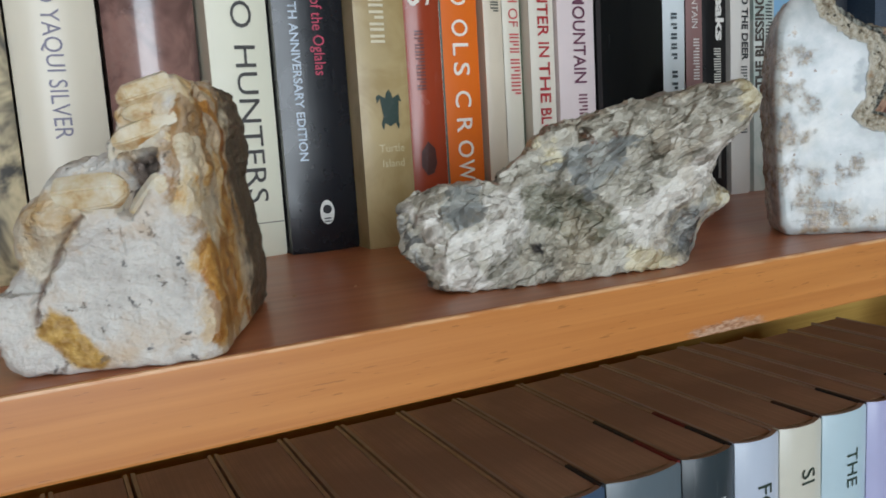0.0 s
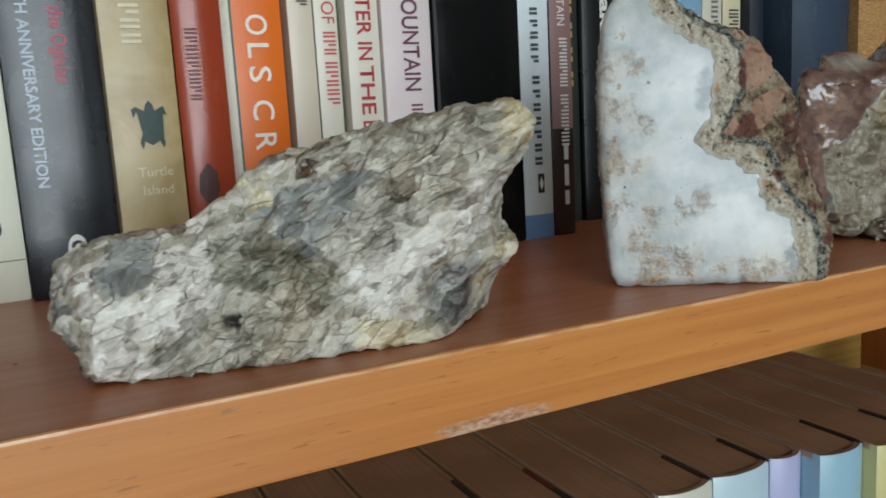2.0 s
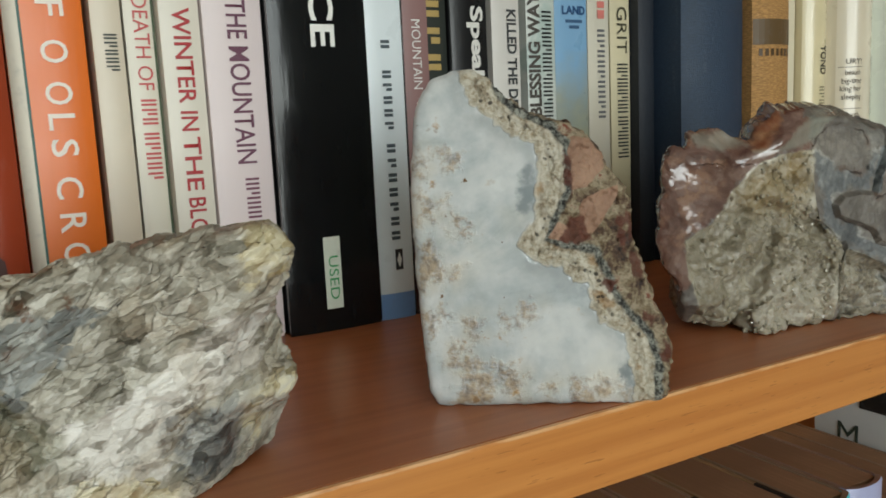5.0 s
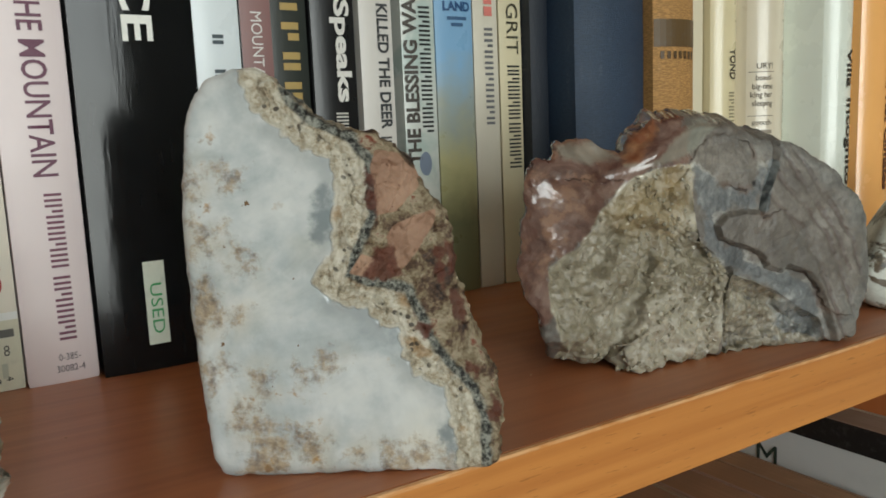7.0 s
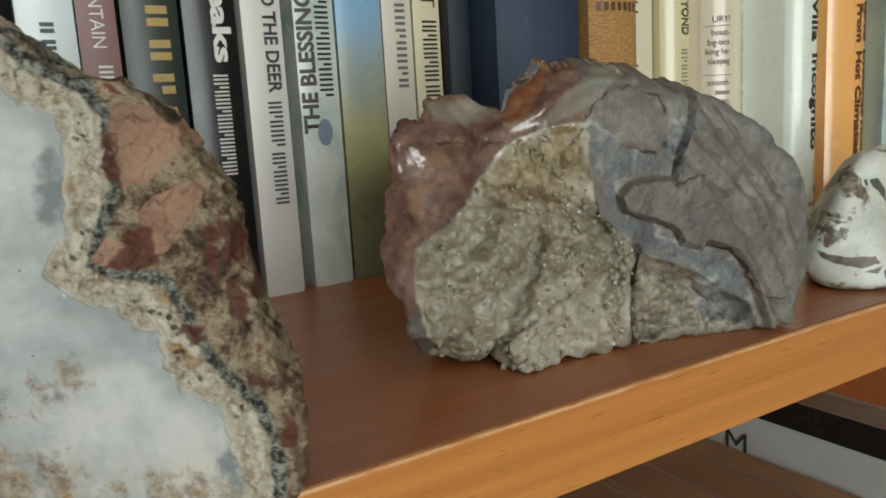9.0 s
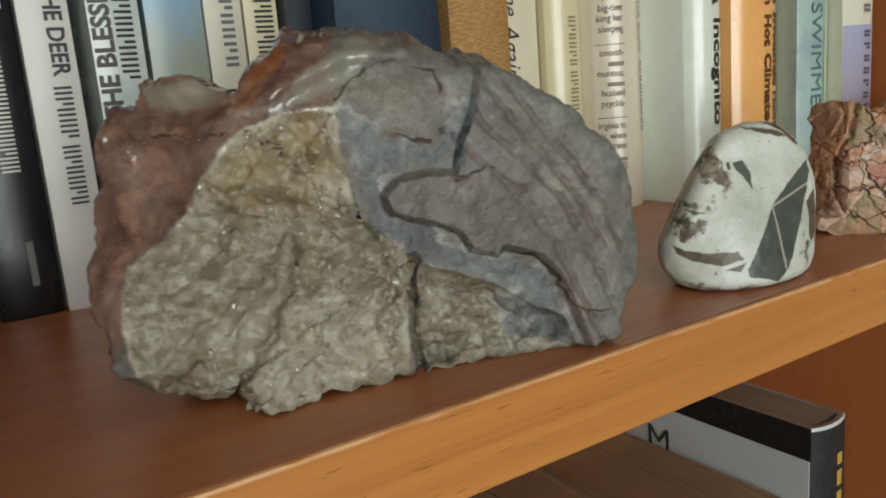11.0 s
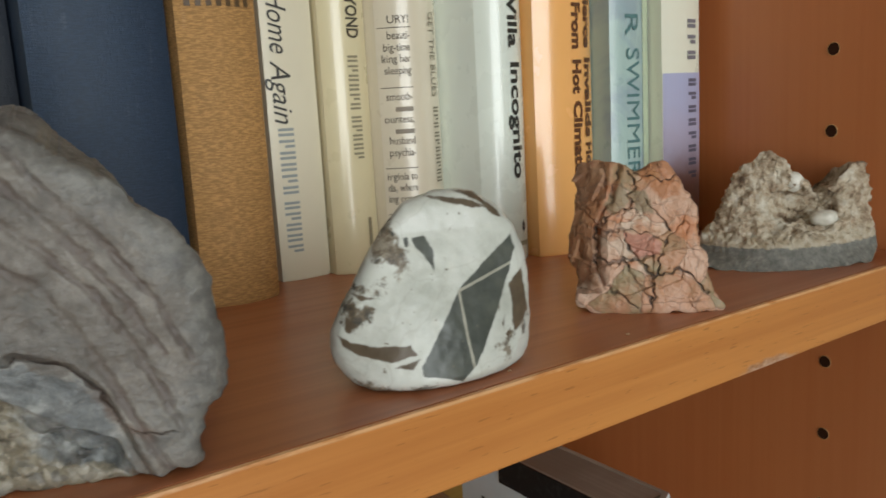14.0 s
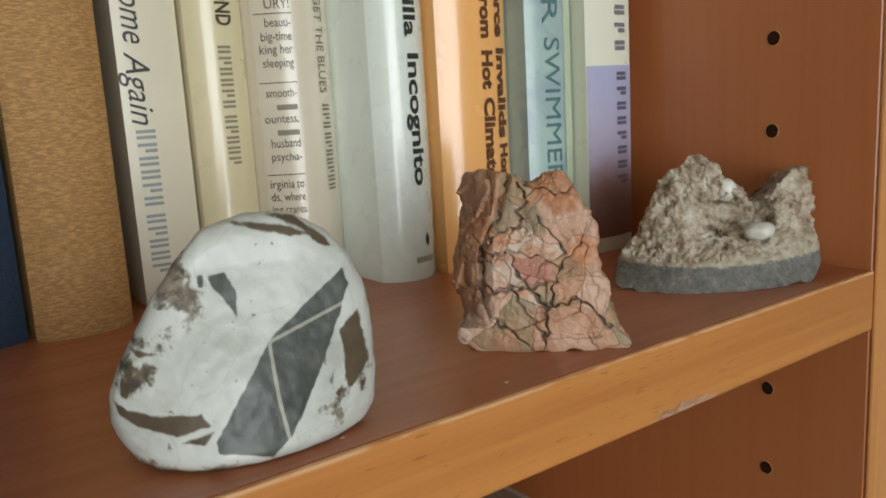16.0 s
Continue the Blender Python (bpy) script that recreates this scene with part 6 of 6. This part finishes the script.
M_DRUSE = Mat("quartz_points", 0.15, 0.5)
_isl = M_DRUSE.t.nodes.new("ShaderNodeNewGeometry").outputs["Random Per Island"]
M_DRUSE.color(M_DRUSE.mix(M_DRUSE.noise(60, 4, 0.6), M_DRUSE.ramp(_isl, (0.0, lin(132, 124, 106)), (0.5, lin(148, 141, 124)), (1.0, lin(172, 167, 152))), lin(146, 139, 122)))
M_DRUSE.b.inputs["Subsurface Weight"].default_value = 0.4
M_DRUSE.b.inputs["Subsurface Radius"].default_value = (0.003, 0.0027, 0.002)
druse(geode, "druzy", 300, 0.5, 1.7, M_DRUSE, "sparkling pale quartz crystals", 3)

# rounded white stone with dark angular inclusions
m = Mat("white_breccia_pebble", 0.4, 0.5)
wob = m.math("MULTIPLY", m.math("SUBTRACT", m.noise(350, 5, 0.65), 0.5), 4.0)
col = m.ramp(m.noise(70, 5, 0.6), (0.3, lin(172, 175, 166)), (0.5, lin(198, 201, 193)), (0.75, lin(210, 212, 206)))
veins = m.voro(55, "DISTANCE_TO_EDGE", "Distance", m.warp(0.012, 70))
col = m.mix(m.math("MULTIPLY", m.step(veins, 0.02, 0.0), 0.14), col, lin(140, 136, 120))
dark = m.ramp(m.noise(130, 5, 0.65), (0.3, lin(66, 70, 66)), (0.5, lin(76, 80, 74)), (0.75, lin(92, 94, 85)))
dark = m.mix(m.step(m.math("ADD", m.attr("seam"), m.math("MULTIPLY", wob, 0.10)), 0.42, 0.2), dark, lin(160, 158, 144))
brown = m.mix(m.noise(260, 4), lin(70, 60, 48), lin(108, 94, 76))
smudge = m.math("MULTIPLY", m.step(m.math("ADD", m.attr("smudge"), m.math("MULTIPLY", wob, 2.4)), -0.8, 0.9), 0.95)
col = m.mix(smudge, col, m.ramp(m.noise(260, 5, 0.7), (0.37, lin(52, 49, 42)), (0.5, lin(98, 84, 66)), (0.63, lin(150, 142, 126))))
col = m.mix(m.step(m.math("ADD", m.attr("brown"), m.math("MULTIPLY", wob, 0.35)), -0.25, 0.25), col, brown)
col = m.mix(m.step(m.math("ADD", m.attr("dark"), m.math("MULTIPLY", wob, 0.3)), -0.22, 0.22), col, dark)
col = m.mix(m.math("MULTIPLY", m.step(m.noise(480, 3, 0.6), 0.68, 0.74), 0.8), col, lin(112, 104, 88))
m.color(col)
m.rough(m.math("ADD", 0.34, m.math("MULTIPLY", m.noise(200, 3), 0.16)))
m.bump(m.noise(420, 5, 0.6), 0.22, 0.0008)
m.b.inputs["Subsurface Weight"].default_value = 0.08
m.b.inputs["Subsurface Radius"].default_value = (0.002, 0.002, 0.002)
R5 = [(6, 0), (1.0, 1.4), (-2.6, 5), (-4.0, 9), (-3.4, 14), (-0.2, 20), (5, 29), (10, 36), (15.6, 42), (23.4, 44.4), (32.5, 43.6), (39, 39.5), (43.4, 34), (45.9, 27), (46.6, 19), (46.6, 8), (46, 3.5), (44, 1), (39, 0), (26, 0), (13, 0), (5.5, 0)]
DARK5 = [[(27.7, 22.4), (41.6, 32.5), (42.6, 29.5), (40, 23), (36.4, 15.3), (33.5, 10), (30.3, 4.7), (26.4, 1.4), (23, 3), (17.4, 4.2), (17, 6.2), (20, 10.6), (25.8, 19.5)], [(17, 34.2), (20, 34.5), (21.2, 32.7), (22, 31), (21.9, 26.8), (19.6, 30.4), (17.7, 32.4)], [(15.1, 34.5), (16.1, 34.5), (16.1, 32.4), (15.3, 32.4)], [(12, 36), (13.2, 36), (13, 34.6)], [(10.6, 36.8), (11.4, 36.6), (11, 35.4)]]
BROWN5 = [[(-1.7, 13.6), (1.2, 12.1), (7.7, 11.2), (14.8, 11.2), (16.1, 9.1), (10.2, 7.7), (3.1, 9.1), (-0.8, 11.2)], [(10.9, 6.5), (16.7, 8.0), (14.8, 5.9)], [(40.3, 21.2), (43.9, 24.3), (44.9, 18.9), (45.5, 13.3), (41.3, 9.1), (40.8, 14.8)], [(20.6, 43.4), (25, 43), (31, 41.6), (36.8, 39.2), (32.2, 39.8), (26.4, 41.4)], [(27, 44.4), (33, 43), (38.7, 38.4), (40.3, 36.4), (37.4, 37.5), (34, 41)], [(1.8, 23.1), (4.4, 22.7), (8, 21.8), (4.4, 21.2)], [(0.5, 18.3), (2.5, 15.9), (1.2, 13.9), (0, 14.7)], [(5, 18.3), (6.7, 16.5), (5.7, 16.2)], [(38.4, 9.7), (40, 10.6), (39.4, 8.3)], [(37.7, 12.4), (38.7, 14.1), (38.2, 10.5)], [(36.5, 16), (37.6, 18.6), (37, 15.4)]]
rock("white_pebble", (0.4478, 0.0208), -18.0, R5, (22, 19), 24, m, "smooth rounded white stone with dark grey angular inclusions", lambda u, v: 2.2 * (((u - 22) / 25) ** 2 + ((v - 18) / 26) ** 2),
     lambda p, uv: each(p, lambda q: 0.5 * noise.fractal(q * 0.07, 0.9, 2.0, 3) + 0.12 * noise.noise(q * 0.5)), 0.6, 4.0, 0.15,
     dict(dark=("many", DARK5), brown=("many", BROWN5), seam=("lines", [[(41.3, 26), (27.7, 21.8), (27.4, 21.2), (28.4, 11.8), (30, 3)]]), smudge=("many", [[(7.3, 32.9), (9, 37.9), (12.2, 38.3), (14, 34.2), (16, 30.7), (13.4, 25.7), (12.2, 28.5), (7.8, 30.3)], [(2.2, 25.1), (7.3, 23.9), (10, 25.8), (9.4, 23.0), (5.9, 22), (2.5, 23)], [(-0.4, 20.5), (2.6, 22), (7, 19.6), (6.2, 17.3), (4.3, 17.2), (1.7, 15), (0.2, 15.8)], [(2, 3), (10, 1), (20, 1.5), (8, -2)], [(36, 8), (40, 9), (39, 4)], [(42, 12), (45, 13), (44, 8)]])), n=320, rings=60, shear=0.2, seed=5.2, foot=0, belly=12.0)

# pink and tan jasper breccia
m = Mat("pink_jasper_breccia", 0.5, 0.45)
wob = m.math("MULTIPLY", m.math("SUBTRACT", m.noise(300, 5, 0.65), 0.5), 6.0)
wp = m.warp(0.006, 120)
cells = m.voro(85, "F1", "Color", wp)
cv = m.t.nodes.new("ShaderNodeSeparateColor")
m.put(cv.inputs[0], cells)
ed = m.voro(85, "DISTANCE_TO_EDGE", "Distance", wp)
tone = m.math("ADD", m.math("MULTIPLY", cv.outputs[0], 0.45), m.math("MULTIPLY", m.noise(110, 5, 0.6), 0.55))
col = m.ramp(tone, (0.25, lin(150, 134, 104)), (0.38, lin(182, 136, 104)), (0.5, lin(198, 160, 136)), (0.62, lin(206, 184, 164)), (0.74, lin(188, 128, 90)))
brn = m.ramp(m.noise(170, 5, 0.65), (0.3, lin(100, 72, 50)), (0.5, lin(150, 106, 74)), (0.7, lin(168, 130, 98)))
col = m.mix(m.math("MULTIPLY", m.step(m.math("ADD", m.attr("side"), wob), -1, 1.5), 0.85), col, brn)
col = m.mix(m.math("MULTIPLY", m.step(m.math("ADD", m.attr("olive"), m.math("MULTIPLY", wob, 0.4)), -0.4, 0.6), 0.8), col, m.mix(m.noise(200, 4), lin(112, 100, 76), lin(156, 144, 116)))
col = m.mix(m.math("MULTIPLY", m.step(m.math("ADD", m.attr("orange"), m.math("MULTIPLY", wob, 0.4)), -0.4, 0.6), 0.7), col, m.mix(m.noise(260, 4), lin(160, 96, 54), lin(190, 130, 84)))
col = m.mix(m.step(m.math("ADD", m.attr("pink"), m.math("MULTIPLY", wob, 0.3)), -0.3, 0.3), col, m.mix(m.noise(160, 4), lin(174, 120, 101), lin(190, 140, 120)))
col = m.mix(m.math("MULTIPLY", m.step(ed, 0.025, 0.0), 0.5), col, lin(104, 78, 62))
col = m.mix(m.math("MULTIPLY", m.step(m.noise(650, 3, 0.7), 0.66, 0.72), 0.5), col, lin(98, 66, 48))
ck = m.step(m.math("ADD", m.attr("crack"), m.math("MULTIPLY", wob, 0.10)), 0.34, 0.06)
ck = m.math("MULTIPLY", ck, m.math("ADD", 0.35, m.math("MULTIPLY", m.step(m.noise(130, 3), 0.35, 0.6), 0.6)))
fine = m.math("MULTIPLY", m.step(m.voro(230, "DISTANCE_TO_EDGE", "Distance", m.warp(0.005, 160)), 0.035, 0.0), m.step(m.noise(90, 3), 0.42, 0.6))
col = m.mix(m.math("MULTIPLY", fine, 0.55), col, lin(96, 72, 60))
col = m.mix(ck, col, lin(66, 54, 48))
m.color(col)
m.bump(m.math("SUBTRACT", 1.0, ck), 0.7, 0.0010)
m.bump(m.step(ed, 0.0, 0.04), 0.25, 0.0006)
m.bump(m.noise(420, 5, 0.65), 0.4, 0.0010)
m.rough(m.math("ADD", 0.34, m.math("MULTIPLY", m.noise(90, 3), 0.25)))
R6 = [(-0.5, 2.7), (1.4, 8.7), (-0.9, 14), (-1.5, 19), (0.8, 34), (1.2, 42.5), (8, 45.5), (15, 44.4), (19, 41.5), (25.6, 44.6), (29.5, 42), (32.6, 35.5), (36.5, 31.3), (35.6, 24.7), (38.6, 14.7), (41, 4.5), (44.3, 2), (43.2, 0), (31, 0), (18, 0), (6, 0)]
CRACKS6 = [[(14, 43), (11, 33), (7, 25.5), (6.6, 14), (9, 8)], [(7, 24.7), (14.6, 25), (21.5, 23.8), (26, 20.8), (31.6, 26.3)], [(26, 20.8), (25, 14.5), (23, 9.4), (22.7, 0)], [(7, 15.7), (15.5, 15.7), (25.7, 17.4)], [(14.2, 24.6), (15.5, 20.4), (19.7, 15.3), (23, 10.2)], [(16.8, 41.6), (18.5, 37.4), (16.8, 34), (18.5, 29.7)], [(24, 11), (30.8, 13.6), (38.5, 6)], [(7.4, 11), (11.2, 7.6), (19.7, 0.8)], [(13.8, 16), (19.7, 7.6), (23, 2.5)], [(19, 41.6), (26.5, 38.2), (31.2, 40.8)], [(21.5, 34), (24, 28.9), (28.2, 24.6)], [(7, 25), (11.2, 29.7), (17.6, 30.6)]]


def r6_front(u, v):
    left = np.clip(9 + 0.05 * v - u, 0, 20) * 0.9 * (v > 6)
    top = np.clip(v - 30, 0, 20) * 0.3
    step = 2.0 / (1 + np.exp(-(v - 25 + 0.25 * (u - 18)) * 1.2))
    cleft = 1.8 * np.exp(-(line_distance(CRACKS6[0], u, v) / 0.9) ** 2)
    d = np.min([line_distance(c, u, v, 0.8) for c in CRACKS6], axis=0)
    return left + top + step + cleft + 0.4 * np.exp(-(d / 0.4) ** 2)


rock("jasper_rock", (0.5335, 0.0345), -45.0, R6, (19, 19), 22, m, "pinkish tan fractured jasper rock with dark seams", r6_front,
     lambda p, uv: each(p, lambda q: 0.9 * facet(q, 0.12, 1.6, 1.0) + 0.3 * facet(q, 0.4, 1.0, 0.8) + 0.4 * noise.fractal(q * 0.2, 0.9, 2.0, 4)), 0.75, 2.0, 0.6,
     dict(side=[(-4, 6), (7, 8), (7, 26), (13, 46), (-4, 48)], pink=[(14.2, 24.2), (21.5, 23.3), (25.6, 20.8), (24.7, 17.6), (18.9, 16.4), (16, 20.4)], orange=[(19, 41), (24, 46), (33, 42), (31, 34), (26, 33)], olive=("many", [[(16.4, 36), (21.5, 36), (24, 29), (18.5, 30)], [(9, 32), (15, 40), (17, 33), (12, 29)]]), crack=("lines", CRACKS6)), n=400, rings=72, wander=0.8, belly=3.0, seed=6.1)

# sandy fossil crust on a grey base
m = Mat("sandy_fossil_crust", 0.8, 0.3)
wob = m.math("MULTIPLY", m.math("SUBTRACT", m.noise(420, 4, 0.65), 0.5), 3.0)
col = m.ramp(m.noise(150, 6, 0.72), (0.34, lin(110, 92, 76)), (0.43, lin(162, 143, 120)), (0.52, lin(194, 180, 158)), (0.66, lin(216, 210, 196)))
rimz = m.math("ADD", m.math("MULTIPLY", m.xyz(2), 1000.0), wob)
col = m.mix(m.math("MULTIPLY", m.math("MULTIPLY", m.step(rimz, 7.0, 8.0), m.step(rimz, 14.0, 9.5)), 0.8), col, m.ramp(m.noise(260, 4), (0.35, lin(168, 152, 126)), (0.65, lin(206, 198, 180))))
base = m.ramp(m.noise(380, 5, 0.7), (0.3, lin(96, 96, 91)), (0.55, lin(128, 127, 120)), (0.75, lin(158, 156, 146)))
col = m.mix(m.step(rimz, 8.0, 7.2), col, base)
m.color(col)
m.bump(m.noise(520, 5, 0.7), 0.8, 0.0016)
m.bump(m.noise(1400, 3, 0.6), 0.4, 0.0006)
R7 = [(-1, 1), (-1.5, 5), (0, 10), (5, 15), (9, 24), (13, 33), (20, 37.5), (24, 41), (31, 38), (33.5, 32), (39, 30), (41, 25), (45.6, 24), (50, 27), (54, 31), (55.5, 34.5), (61, 35), (63, 28), (63, 18), (65.5, 8), (65.5, 3), (61, 0), (31, 0), (12, 0)]


def r7_front(u, v):
    bowl = 11.0 * np.exp(-(((u - 37) / 12) ** 4 + ((v - 20) / 6.5) ** 4))
    slope = np.clip(v - 9, 0, 40) * 0.28
    ends = 0.010 * (u - 33) ** 2
    return bowl + slope + ends


fossil = rock("fossil_rock", (0.607, 0.0455), -38.0, R7, (33, 14), 34, m, "crumbly sandy fossil lump on a flat grey base", r7_front,
              lambda p, uv: each(p, lambda q: 1.2 * noise.fractal(q * 0.30, 0.8, 2.1, 5) + 0.7 * facet(q, 0.35, 1.0, 1.2)) * np.clip((p[:, 2] - 7) / 3, 0.12, 1), 0.8, 2.5, 0.8, {}, n=380, rings=64, shear=0.3, belly=10.5, seed=7.7)
M_SHELL = Mat("white_shell", 0.45, 0.5)
M_SHELL.color(M_SHELL.ramp(M_SHELL.noise(300, 4), (0.35, lin(188, 184, 170)), (0.65, lin(222, 220, 210))))


def shell(x, y, z, rx, ry, rz, tilt):
    bm = bmesh.new()
    bmesh.ops.create_icosphere(bm, subdivisions=3, radius=1.0)
    for v in bm.verts:
        k = 1 + 0.10 * noise.noise(v.co * 1.7 + Vector((x, y, z)) * 50)
        v.co = Vector((v.co.x * rx, v.co.y * ry, v.co.z * rz)) * k
    bmesh.ops.transform(bm, matrix=pose(x, y, z, 0, tilt, 0), verts=bm.verts)
    part("shell", bm, M_SHELL, fossil, "small smooth white shell", smooth=True)


shell(0.0365, 0.0075, 0.0295, 0.0034, 0.0026, 0.0038, 10)
shell(0.0455, 0.0020, 0.0165, 0.0050, 0.0034, 0.0028, -8)

# crumbs of stone and dust on the shelf
rng = random.Random(5)
bm = bmesh.new()
for k in range(18):
    x, y, r = rng.uniform(-0.05, 0.62), rng.uniform(0.004, 0.085), rng.uniform(0.0002, 0.0006)
    v = bmesh.ops.create_icosphere(bm, subdivisions=1, radius=r)["verts"]
    for q in v:
        q.co = Vector((q.co.x * rng.uniform(0.8, 1.6) + x, q.co.y * rng.uniform(0.8, 1.4) + y, SH + r * 0.45 + q.co.z * 0.6))
crumb = part("crumbs", bm, Mat("stone_crumb", 0.8, 0.3).color(lin(168, 134, 104)), None)
tagged(crumb, "tiny pale stone crumbs lying on the shelf", "crumbs", kind="stuff")
